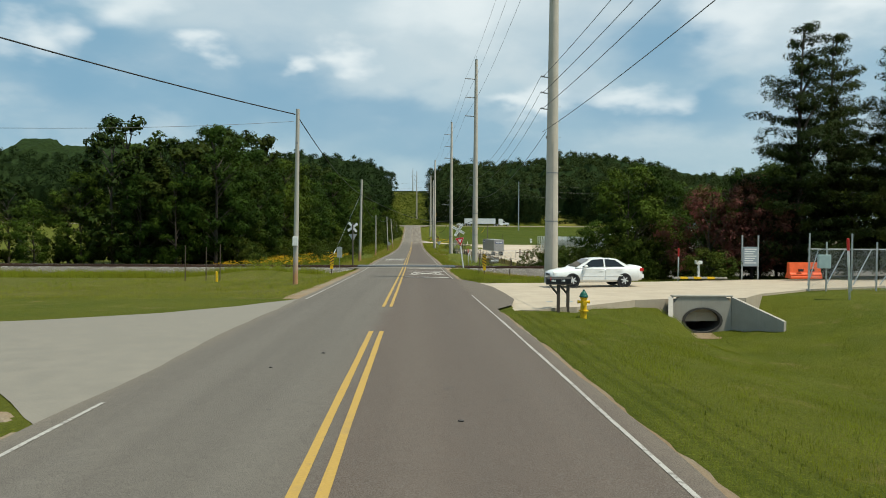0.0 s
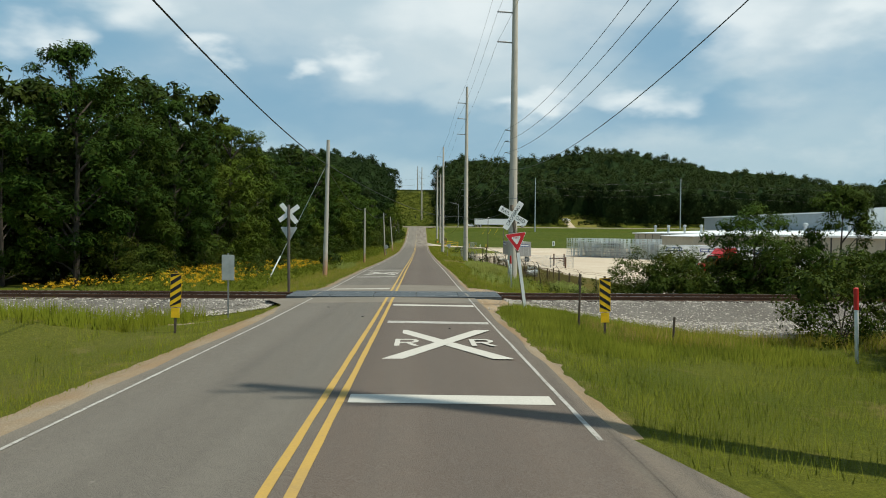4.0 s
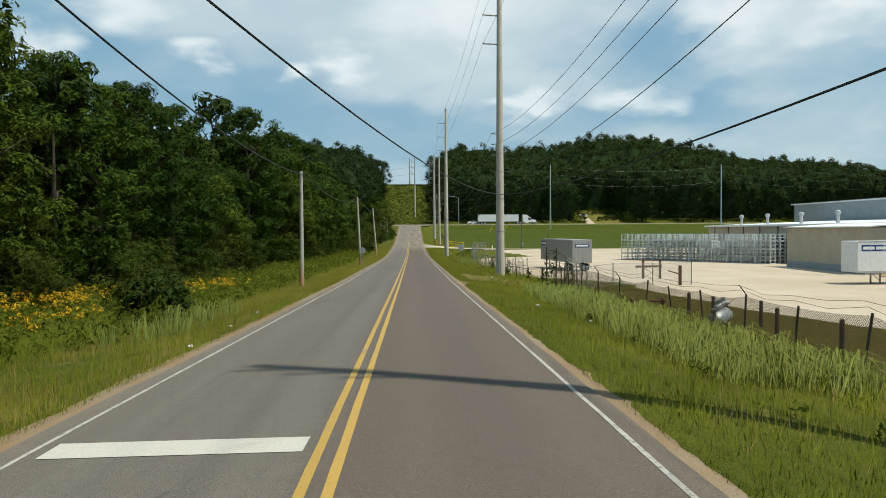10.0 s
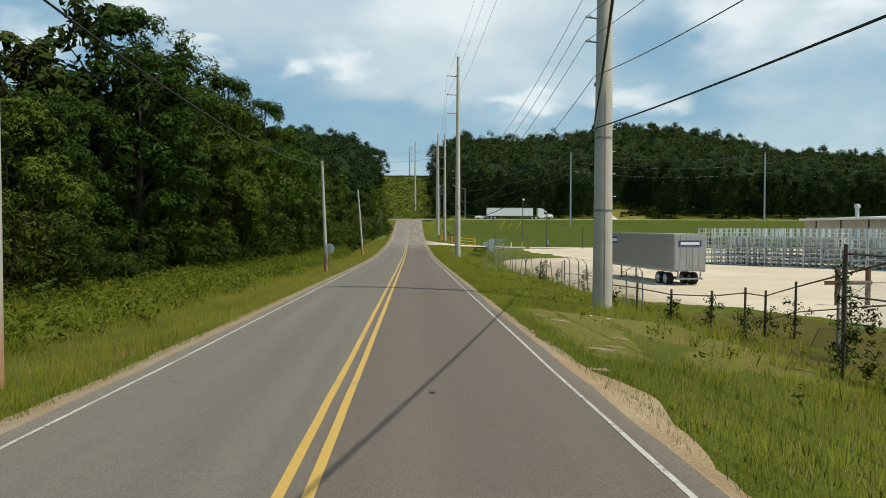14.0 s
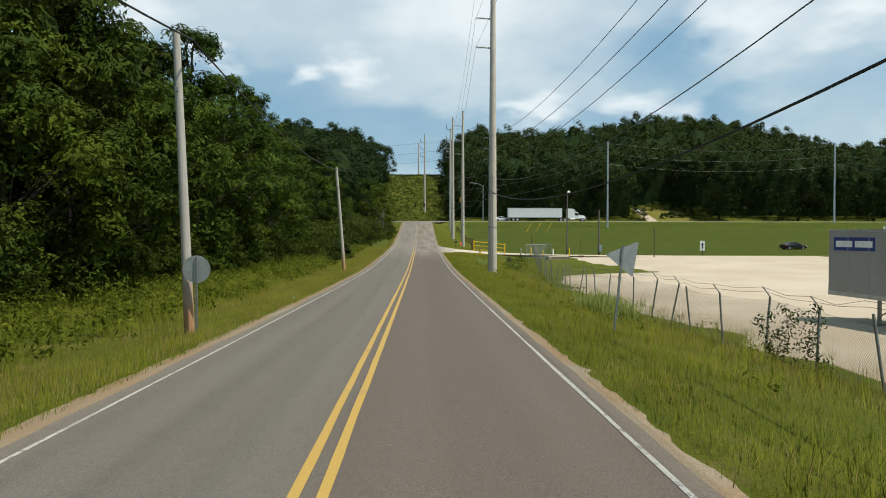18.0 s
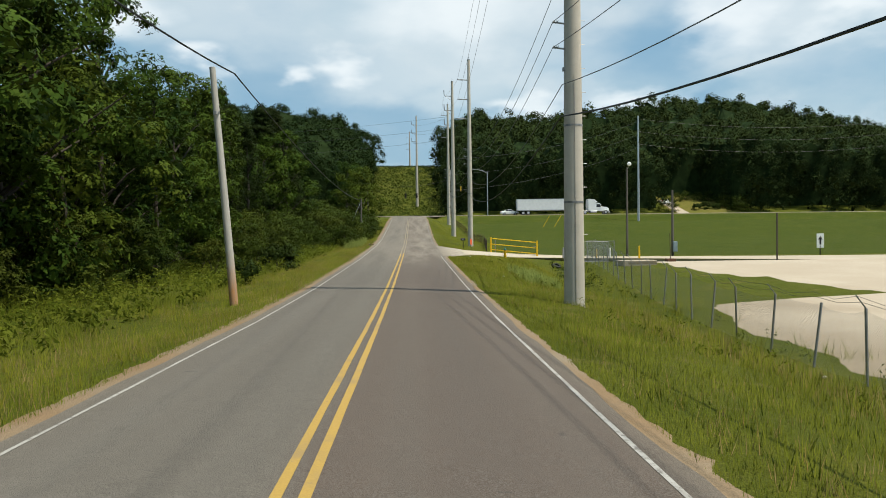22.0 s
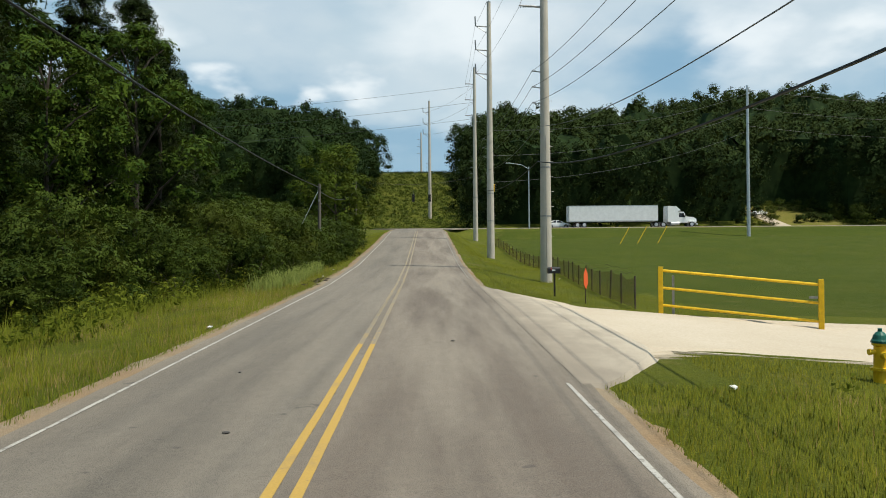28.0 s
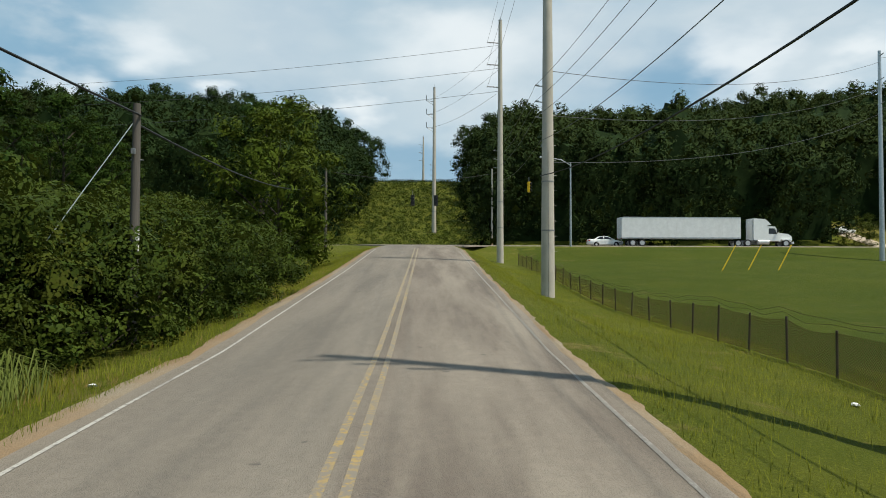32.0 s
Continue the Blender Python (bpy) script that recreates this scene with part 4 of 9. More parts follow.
    for x in cols:
        for q in range(15):
            f = q / 14
            y = near(x) + (far(x) - near(x)) * f + (0.1 * noise.noise((x * 1.3, q * 9.0, 4)) if q in (0, 14) else 0)
            z = float(rz(y)) + (-0.075 if x < 4.31 else -0.055 + 0.015 * (min(x, 14) - 3) + 0.003 * max(0, x - 14))
            verts.append((x, y, max(z, g1(x, y) + 0.02) if x > 4.31 else z))
    for i in range(len(cols) - 1):
        for q in range(14):
            p = i * 15 + q
            faces.append((p, p + 15, p + 16, p + 1))
    # slab edge turned down into the bank
    base = len(verts)
    for i in range(len(cols)):
        v = verts[i * 15]
        verts.append((v[0], v[1] - 0.02, v[2] - 0.9))
    faces += [(base + i, base + i + 1, (i + 1) * 15, i * 15) for i in range(len(cols) - 1)]
    tagged(new("concrete_drive", mesh_from("concrete_drive", verts, faces, M_DRIVE)), "pale concrete drive joining the road", "driveway", **k)
    slab_z = lambda x, y: max(float(rz(y)) - 0.055 + 0.015 * (min(x, 14) - 3), g1(x, y) + 0.02) + 0.006
    for x, y, w in ((5.2, 27.9, 0.13), (5.95, 27.9, 0.14), (5.55, 28.0, 0.06)):
        tagged(sheet("survey_mark", x - w, x + w, y - 0.09, y + 0.09, 0.1, 0.06, M_BLUE_MARK, 0.0, 0.0, zfun=lambda px, py: slab_z(px, py) + 0.002), "faded blue survey paint stroke", "road marking", **k)
    # side road on the left
    near = lambda x: float(np.interp(-x, [4.1, 4.74, 5.3, 6.07, 8, 13, 46], [8.6, 9.2, 10.0, 11.0, 11.8, 12.2, 12.2]))
    far = lambda x: float(np.interp(-x, [4.1, 4.7, 6.0, 8.0, 11.4, 15, 46], [31.0, 28.6, 25.6, 22.9, 20.7, 20.0, 20.0]))
    verts, faces = [], []
    cols = [-4.15, -4.4, -4.8, -5.4, -6, -6.8, -7.8, -9, -10.5, -12.5, -15, -18, -22, -30, -46]
    for x in cols:
        for q in range(15):
            y = near(x) + (far(x) - near(x)) * q / 14 + (0.1 * noise.noise((x * 1.3, q * 9.0, 14)) if q in (0, 14) else 0)
            z = max(g1(x, y) + 0.035, road_z(XL, y) - 0.012 - 0.011 * min(12, XL - x))
            verts.append((x, y, z if 0 < q < 14 else min(z, g1(x, y) + 0.015) if x < -4.9 else z - 0.03))
    for i in range(len(cols) - 1):
        for q in range(14):
            p = i * 15 + q
            faces.append((p + 1, p + 16, p + 15, p))
    tagged(new("asphalt_drive", mesh_from("asphalt_drive", verts, faces, M_SIDE_ROAD)), "pale grey worn side road joining the road", "side road", **k)
    # gravel yard and its entry
    tagged(sheet("gravel_yard", 12.5, 100, 86, 263, 1.5, 1.0, M_YARD, 0.07, 0.4, x_fun=lambda y: (np.interp(y, [86, 100, 112, 125, 135, 150, 160, 166, 170, 174, 208, 218, 226, 232, 235, 243, 250, 263], [30, 23, 23, 22, 19.5, 19, 19.5, 18, 13, 10.8, 10.6, 10.9, 11.4, 12.4, 23.4, 22, 19.5, 18]), 100)), "pale limestone gravel yard", "yard", **k)
    edge_r = lambda y: float(np.interp(y, [261.2, 262.6, 264.6, 265.6, 266.2, 273.6, 274.6, 275.6, 277.5, 283], [2.75, 3.3, 4.6, 9.0, 60, 60, 11, 7.2, 4.6, 2.75]))
    tagged(sheet("gravel_drive", 0, 1, 264.6, 283.0, 0.03, 0.45, M_GRAVEL, 0.0, 0.0, x_fun=lambda y: (min(edge_r(y) - 0.02, float(np.interp(y, [264.6, 267, 273, 277, 283], [3.6, 4.1, 4.5, 3.8, 2.6]))), edge_r(y)), zfun=lambda x, y: max(g1(x, y) - 0.05 + 0.1 * min(1.0, max(0.0, min(edge_r(y) - x if x < 9 else 9.0, (y - 265.6) * 1.2 if x > 5 else 9.0, (275.8 - y) * 1.2 if x > 5 else 9.0))), sink_z(x, y) - 0.006 if x < 5.2 and edge_r(y) - x > 0.2 else -99)), "pale gravel drive joining the road", "driveway", **k)
    tagged(sheet("dry_turf", -60, -5.6, 31.5, 59.5, 1.2, 1.0, M_DRYLAWN, 0.03, 1.0), "yellowish mown turf before the tracks", "grass", **k)
    tagged(sheet("hay_field", 11, 150, 279, 376, 3.0, 2.0, M_FIELD, 0.07, 0.8), "lush green field below the highway", "grass", **k)
    tagged(sheet("hollow_turf", 10.0, 24, 90, 164, 0.9, 1.0, M_HOLLOW, 0.03, 0.8, x_fun=lambda y: (10.6 if y < 138 else 9.8, float(np.interp(y, [90, 100, 112, 125, 135, 150, 164], [29, 24, 24, 23, 20.5, 20, 19])))), "brownish olive turf in the hollow behind the fence", "grass", **k)
    tagged(sheet("short_turf", 3.3, 9.6, 141.2, 152.5, 0.6, 0.6, M_MOWN, 0.02, 1.1), "short yellowish mown turf by the fence corner", "grass", **k)
    # paving spread beside the rails, sand and ballast round the crossing
    for nm, x0, x1, y0, y1, m, lab, kw in (("apron", -6.2, -4.2, 62.5, 69.3, M_APRON, "pale paving flared out to the rails", dict(x_fun=lambda y: (float(np.interp(y, [62.5, 66, 69.3], [-4.5, -4.9, -6.2])), -4.2), zfun=lambda x, y: road_z(XL, y) - 0.01 - 0.03 * (XL - x))),
                                       ("apron", -6.2, -4.2, 72.25, 77.0, M_APRON, "pale paving flared out behind the rails", dict(x_fun=lambda y: (float(np.interp(y, [72.25, 74, 77.0], [-6.0, -5.3, -4.5])), -4.2), zfun=lambda x, y: road_z(XL, y) - 0.01 - 0.03 * (XL - x))),
                                       ("bare_earth", 2.7, 6.4, 63.0, 69.3, M_EARTH, "orange sandy earth beside the rails", dict(edge=0.5, x_fun=lambda y: (2.72, float(np.interp(y, [63, 65, 66.4, 67.6, 69.3], [2.95, 3.25, 3.8, 5.2, 6.2]))), zfun=lambda x, y: max(g1(x, y) + 0.03, road_z(3, y) - 0.05 - 0.16 * (x - 2.7)))),
                                       ("bare_earth", 2.7, 8, 72.2, 77.5, M_EARTH, "orange sandy earth behind the rails", dict(edge=0.5, x_fun=lambda y: (2.72, float(np.interp(y, [72.2, 74.5, 77.5], [9.0, 7.0, 3.2]))), zfun=lambda x, y: max(g1(x, y) + 0.03, road_z(3, y) - 0.05 - 0.12 * (x - 2.7)))),
                                       ("bare_earth", 2.7, 3.6, 133.0, 141.5, M_EARTH, "orange sandy earth washed along the road edge", dict(edge=0.12, x_fun=lambda y: (2.74, float(np.interp(y, [133, 135, 136.5, 137.5, 139, 141.5], [2.9, 3.2, 3.35, 3.6, 3.3, 2.95]))), zfun=lambda x, y: max(g1(x, y) + 0.035, road_z(3, y) - 0.05 - 0.16 * (x - 2.7)))),
                                       ("ballast_spread", 5.4, 40, 62.0, 69.0, M_BALLAST_BED, "grey ballast spread beside the track", dict(edge=0.8, x_fun=lambda y: (float(np.interp(y, [62.0, 64, 66, 69.0], [9.5, 7.4, 6.3, 6.2])), 40), lift=0.045))):
        lift = kw.pop("lift", 0.0)
        edge = kw.pop("edge", 0.0)
        tagged(sheet(nm, x0, x1, y0, y1, 0.35 if x1 < 20 else 0.9, 0.5, m, lift, edge, **kw), lab, "ground", **k)
    # bare earth beside the tracks
    for x, y, r in ((4.1, 142.6, 0.3), (4.6, 143.3, 0.22), (5.3, 145.4, 0.26), (4.4, 148.4, 0.3), (4.0, 149.6, 0.2), (-6.6, 74.0, 1.5), (-8.0, 62.5, 1.6), (-5.5, 9.3, 0.55)):
        bm = bmesh.new()
        rings = []
        for f in (0.02, 0.3, 0.6, 0.85, 1.0):
            row = []
            for q in range(20):
                a = q * 0.31416
                rr = f * r * (0.8 + 0.55 * noise.noise((x + math.cos(a) * 1.4, y + math.sin(a) * 1.4, 1)))
                px, py = x + rr * math.cos(a) * 1.5, y + rr * math.sin(a) * 0.7
                row.append(bm.verts.new((px, py, g1(px, py) + (0.03 if f < 0.9 else -0.02))))
            rings.append(row)
        for r0, r1 in zip(rings, rings[1:]):
            for q in range(20):
                bm.faces.new((r0[q], r1[q], r1[(q + 1) % 20], r0[(q + 1) % 20]))
        tagged(new("bare_earth", done(bm, "bare_earth", M_SHOULDER)), "orange-tan bare earth by the rails", "ground", **k)


ground_cover()


def railway():
    z0 = float(rz(70.8)) + 0.085
    t = thing("railway_track", "single rusty railway track on grey stone ballast", "railway track")
    t["kind"] = "structure"
    # ballast bed
    for s, (x0, x1) in enumerate(((-200, -5.7), (4.2, 200))):
        bm = bmesh.new()
        n = 60
        prof = ((67.3, -0.85), (68.5, -0.42), (69.2, -0.2), (72.4, -0.2), (73.1, -0.42), (74.3, -0.85))
        rows = []
        for i in range(n + 1):
            x = x0 + (x1 - x0) * i / n
            rows.append([bm.verts.new((x, y + 0.15 * noise.noise((x * 0.4, y, 2)), z0 + dz + 0.03 * noise.noise((x, y * 2, 5)))) for y, dz in prof])
        for a, b in zip(rows, rows[1:]):
            for i in range(len(prof) - 1):
                bm.faces.new((a[i], b[i], b[i + 1], a[i + 1]))
        part("ballast_bed", bm, M_BALLAST_BED, t, "grey crushed stone bed")
    for y in (70.05, 71.55):
        for x0, x1 in ((-200, 200),):
            bm = bmesh.new()
            box(bm, x0, x1, y - 0.07, y + 0.07, z0 - 0.17, z0 - 0.15)
            box(bm, x0, x1, y - 0.015, y + 0.015, z0 - 0.15, z0 - 0.05)
            box(bm, x0, x1, y - 0.037, y + 0.037, z0 - 0.05, z0 - 0.006)
            rail = part("rail", bm, M_RUST, t, "rusty steel rail")
            part("rail_head", bx(x0, x1, y - 0.03, y + 0.03, z0 - 0.006, z0), M_RAILTOP, rail, "rail head worn bright")
    tie = bx(-0.11, 0.11, 69.5, 72.1, z0 - 0.33, z0 - 0.165, 0.015)
    tie = done(tie, "tie", M_TIE)
    x = -62.0
    while x < 62:
        if not -5.6 < x < 4.2:
            o = part("tie", tie, None, t)
            o.location = (x + random.uniform(-.03, .03), random.uniform(-.05, .05), random.uniform(-.015, .01))
            o.rotation_euler = (0, 0, random.uniform(-.02, .02))
        x += 0.52
    # loose stones
    r = np.random.default_rng(8)
    n = 26000
    side = r.random(n) < 0.4
    xs = np.where(side, -5.6 - 39 * r.random(n) ** 1.5, 4.1 + 30 * r.random(n) ** 1.7)
    ys = np.where(side, r.uniform(66.2, 74.3, n), r.uniform(62.6, 74.3, n))
    zz = z0 + np.interp(ys, [67.3, 68.5, 69.2, 72.4, 73.1, 74.3], [-0.85, -0.42, -0.2, -0.2, -0.42, -0.85])
    zz = np.maximum(zz, gz(xs, ys) + 0.05)
    ok = side | (ys > 67) | (xs > np.interp(ys, [62, 64, 66, 68], [9.6, 7.6, 6.4, 6.2]))
    xs, ys, zz = xs[ok], ys[ok], zz[ok]
    n = len(xs)
    oct_v = np.array([(1, 0, 0), (-1, 0, 0), (0, 1, 0), (0, -1, 0), (0, 0, 1), (0, 0, -1)], float)
    oct_f = np.array([(0, 2, 4), (2, 1, 4), (1, 3, 4), (3, 0, 4), (2, 0, 5), (1, 2, 5), (3, 1, 5), (0, 3, 5)])
    v = oct_v[None] * r.uniform(0.7, 1.3, (n, 6, 1)) * (r.uniform(0.028, 0.062, (n, 1, 3)) * np.array([1.1, 1.0, 0.7]))
    a = r.uniform(0, 6.28, n)
    v = np.stack([v[..., 0] * np.cos(a)[:, None] - v[..., 1] * np.sin(a)[:, None], v[..., 0] * np.sin(a)[:, None] + v[..., 1] * np.cos(a)[:, None], v[..., 2]], -1)
    v = v + np.stack([xs, ys, zz], 1)[:, None]
    f = oct_f[None] + (np.arange(n) * 6)[:, None, None]
    k = Mat("loose_ballast", 0.9, 0, 0.2)
    k.color(k.mix(k.island(), (0.14, 0.125, 0.11), (0.46, 0.425, 0.375)))
    tagged(new("ballast_stones", mesh_from("ballast_stones", v.reshape(-1, 3).tolist(), f.reshape(-1, 3).tolist(), k.m)), "loose grey ballast stones beside the rails", "ballast", kind="stuff")
    # pebbles strewn over the sandy earth at the crossing
    n = 900
    xs = r.uniform(2.9, 8.2, n)
    ys = np.where(r.random(n) < 0.5, r.uniform(62, 69.2, n), r.uniform(72.3, 77, n))
    ok = np.where(ys < 70, xs < np.interp(ys, [62, 65, 66.4, 67.6, 69.3], [2.8, 3.3, 3.9, 5.4, 6.6]), xs < np.interp(ys, [72.2, 74.5, 77.5], [8.8, 6.8, 3.4]))
    xs, ys = xs[ok], ys[ok]
    n = len(xs)
    zz = np.maximum(gz(xs, ys) + 0.03, rz(ys) - np.where(ys < 70, 0.16, 0.12) * (xs - 2.7)) + 0.01
    v = oct_v[None] * r.uniform(0.7, 1.3, (n, 6, 1)) * (r.uniform(0.012, 0.04, (n, 1, 1)) * r.uniform(0.7, 1.2, (n, 1, 3)) * np.array([1.2, 1.0, 0.5]))
    v = v + np.stack([xs, ys, zz], 1)[:, None]
    f = oct_f[None] + (np.arange(n) * 6)[:, None, None]
    tagged(new("pebbles", mesh_from("pebbles", v.reshape(-1, 3).tolist(), f.reshape(-1, 3).tolist(), k.m)), "pale pebbles strewn over sandy earth", "pebbles", kind="stuff")
    # rubber crossing panels
    p = thing("crossing_panels", "black rubber crossing panels between the rails", "rail crossing")
    p["kind"] = "structure"
    for y0, y1 in ((69.4, 70.0), (70.12, 70.8), (70.81, 71.48), (71.62, 72.15)):
        for i in range(5):
            x0 = -5.35 + i * 1.86
            bm = bx(x0 + 0.012, x0 + 1.845, y0, y1, z0 - 0.2, z0 + 0.004, 0.006)
            o = part("panel", bm, M_RUBBER, p)
    return t


railway()

# ---- poles and lines ----


def concrete_pole(x, y, h, r0, lean=(0, 0), upper=True, label="tall round concrete power pole with short arms", z=None, davit=False, lower=0.0):
    z = g1(x, y) if z is None else z
    t = thing("power_pole", label, "utility pole", "concrete power poles", pose(x, y, z - 0.3, lean[0], lean[1], 0))
    h = h + 0.3
    r1 = r0 * 0.48
    part("shaft", tube(bmesh.new(), [(0, 0, 0), (0, 0, h * 0.5), (0, 0, h)], [r0, (r0 + r1) / 2, r1], 20), M_POLE, t, smooth=True)
    part("cap", lathe([(r1 + 0.01, h - 0.02), (r1 + 0.01, h + 0.05), (0.02, h + 0.1)], 14), M_STEEL, t)
    rr = lambda zz: r0 + (r1 - r0) * zz / h
    for i, b in enumerate((4.2, 7.1)):
        part("band", lathe([(rr(b) + 0.012, b), (rr(b) + 0.012, b + 0.07)], 18), M_STEEL, t)
    # step bolts on both faces
    for i in range(10):
        zz = 3.0 + i * 0.9
        part("step_bolt", rod((rr(zz) - 0.02, 0, zz), (rr(zz) + 0.16, 0, zz), 0.012, 5), M_STEEL, t)
    arms = []
    if upper:
        for zz in (h - 2.6, h - 5.1, h - 7.6):
            arm = part("davit_arm" if davit else "standoff_arm", rod((0, 0, zz), (-1.5, 0, zz + 0.12), [0.07, 0.045], 8), M_STEEL, t)
            if davit:
                part("insulator", tube(bmesh.new(), [(-1.4, 0, zz + 0.1), (-1.45, 0, zz + 1.1)], 0.07, 8), M_INSUL, arm)
                part("brace", rod((0, 0, zz - 0.8), (-1.3, 0, zz + 0.06), 0.035, 6), M_STEEL, arm)
            else:
                bm = bmesh.new()
                for q in range(5):
                    tube(bm, [(-0.75 - q * 0.15, 0, zz + 0.06), (-0.8 - q * 0.15, 0, zz + 0.065)], 0.09, 8)
                part("insulator", bm, M_INSUL, arm)
        part("lightning_pin", rod((0, 0, h), (0, 0, h + 0.5), 0.02, 6), M_STEEL, t)
    for zz in (12.8 - lower, 11.85 - lower, 10.9 - lower):
        arm = part("line_post", rod((0, 0, zz), (-0.75, 0, zz + 0.1), [0.04, 0.03], 7), M_STEEL, t)
        bm = bmesh.new()
        for q in range(4):
            tube(bm, [(-0.55 - q * 0.06, 0, zz + 0.1), (-0.575 - q * 0.06, 0, zz + 0.11)], 0.065, 8)
        part("insulator", bm, M_INSUL, arm)
    part("clamp", bx(-rr(8) - 0.05, -rr(8) + 0.03, -0.06, 0.06, 9.2, 9.35, 0.01), M_STEEL, t)
    part("ground_wire", rod((-0.02, -rr(1) - 0.012, 0.3), (-0.02, -rr(9) - 0.01, 9.0), 0.008, 4), M_STEEL, t)
    return t


Q = [(8.3, 44.3), (8.25, 100.0), (7.8, 156.7), (6.3, 227.4), (7.5, 294.8), (7.16, 328.6), (8.15, 367.0)]
concrete_pole(*Q[0], 26, 0.42)
concrete_pole(*Q[1], 27.5, 0.4)
concrete_pole(*Q[2], 28, 0.4)
concrete_pole(*Q[3], 27, 0.4, lower=0.9)
concrete_pole(*Q[4], 24, 0.36)
concrete_pole(*Q[5], 27, 0.42, label="tall concrete power pole with bracketed davit arms", davit=True)
concrete_pole(*Q[6], 27.3, 0.4)
concrete_pole(1.3, 421, 27, 0.42, label="tall power pole standing in the hillside clearing", davit=True)
concrete_pole(-1.2, 521, 16, 0.4, label="power pole on the crest of the clearing")


def wood_post(x, y, h, r, mat, label, lean=(0, 0), hardware=True):
    t = thing("utility_pole", label, "utility pole", "wooden utility poles", pose(x, y, g1(x, y) - 0.2, lean[0], lean[1], 0))
    part("shaft", tube(bmesh.new(), [(0, 0, 0), (0.01, 0, h * 0.45), (0, 0.01, h + 0.2)], [r, r * 0.86, r * 0.68], 14), mat, t, smooth=True)
    if hardware:
        part("bolt", rod((-r * 0.9, 0, h * 0.8), (r + 0.05, 0, h * 0.8), 0.015, 5), M_STEEL, t)
        part("cable_clamp", bx(-0.05, 0.05, -r - 0.06, -r + 0.02, h * 0.82, h * 0.82 + 0.14, 0.01), M_STEEL, t)
    return t


P = [(-7.15, 44.9), (-6.95, 95.0), (-7.3, 140.6), (-6.5, 184.6), (-6.53, 227.3), (-7.15, 303.0)]
PH = [10.6, 10.6, 7.7, 8.6, 8.9, 5.9]
p1 = wood_post(*P[0], PH[0], 0.16, M_WOOD, "weathered grey wooden pole with orange butt and small white box", (0, 0.8))
part("meter_box", bx(-0.16, 0.16, -0.3, -0.16, 2.6, 3.15, 0.02), M_SIGNWHITE, p1, "small white box")
wood_post(*P[1], PH[1], 0.19, M_WOOD, "weathered grey wooden pole with orange-brown butt", (0, 1.2))
wood_post(*P[2], PH[2], 0.15, M_WOOD, "slim grey wooden pole in roadside grass", (0, 0.2))
wood_post(*P[3], PH[3], 0.15, M_WOOD, "grey wooden pole leaning behind a round-backed sign", (0, -2.2))
wood_post(*P[4], PH[4], 0.16, M_WOOD, "pale grey leaning wooden pole without wires low down", (0, -4.2))
p6 = wood_post(*P[5], PH[5], 0.135, M_DARKWOOD, "dark creosoted wooden pole in shrubs", (0, 0.4))
part("marker_sleeve", bx(0.1, 0.17, -0.17, -0.1, 2.5, 3.0), M_SIGNWHITE, p6, "white plastic sleeve")
wood_post(-9.2, 352, 8, 0.15, M_DARKWOOD, "dark wooden pole near the junction")
wood_post(10.5, 392 + 12, 13, 0.16, M_WOOD, "pale wooden pole at the foot of the hill")
for i, (x, y, h) in enumerate(((52.1, 368.3, 24.5), (120.8, 376.0, 23.5))):
    t = thing("steel_pole", "slim grey steel line pole in the field", "utility pole", "field line poles", pose(x, y, g1(x, y) - 0.2))
    part("shaft", tube(bmesh.new(), [(0, 0, 0), (0, 0, h)], [0.3, 0.17], 12), M_GALV, t, smooth=True)
    for zz in (h - 0.6, h - 3.4, h - 6.2):
        part("line_post", rod((0, 0, zz), (0, -0.8, zz + 0.1), 0.05, 6), M_INSUL, t)


def cable(name, p, q, sag, r, mat, label, seg=26):
    p, q = Vector(p), Vector(q)
    pts = [p.lerp(q, i / seg) - Vector((0, 0, sag * 4 * (i / seg) * (1 - i / seg))) for i in range(seg + 1)]
    return tagged(new(name, done(tube(bmesh.new(), pts, r, 5), name, mat)), label, "overhead cable", "overhead lines")


def qz(i, h):
    return g1(*Q[i]) + h


CONDUCT = "thin grey power conductor strung between poles"
QH = [26, 27.5, 28, 27, 24, 27, 27.3]
LOWER = [0, 0, 0, 0.9, 0, 0, 0]
for i in range(6):
    a, b = Q[i], Q[i + 1]
    slack = ((b[1] - a[1]) / 70) ** 2
    lo_a, lo_b = LOWER[i], LOWER[i + 1]
    for h in (12.6, 11.65, 10.7):
        cable("conductor", (a[0] - 0.75, a[1], qz(i, h - lo_a)), (b[0] - 0.75, b[1], qz(i + 1, h - lo_b)), 2.5 * slack, 0.0125, M_WIRE, CONDUCT)
    for h in (2.6, 5.1, 7.6):
        cable("conductor", (a[0] - 1.5, a[1], qz(i, QH[i] - h)), (b[0] - 1.5, b[1], qz(i + 1, QH[i + 1] - h)), 1.3 * slack, 0.011, M_WIRE, CONDUCT)
    cable("neutral_wire", (a[0] - 0.4, a[1], qz(i, 9.3 - lo_a)), (b[0] - 0.4, b[1], qz(i + 1, 9.3 - lo_b)), 2.6 * slack, 0.016, M_WIRE, "thin grey neutral wire between poles")
    if i in (2, 3, 4):
        cable("telephone_cable", (a[0] - 0.45, a[1], qz(i, 7.2)), (b[0] - 0.45, b[1], qz(i + 1, 7.2)), 2.4 * slack, 0.03, M_CABLE, "thick black telephone cable between poles")
for h in (12.6, 11.65, 10.7, 9.3):
    cable("conductor", (8.0, -10, 0.4 + h), (Q[0][0] - 0.6, Q[0][1], qz(0, h)), 0.6, 0.016, M_WIRE, CONDUCT)
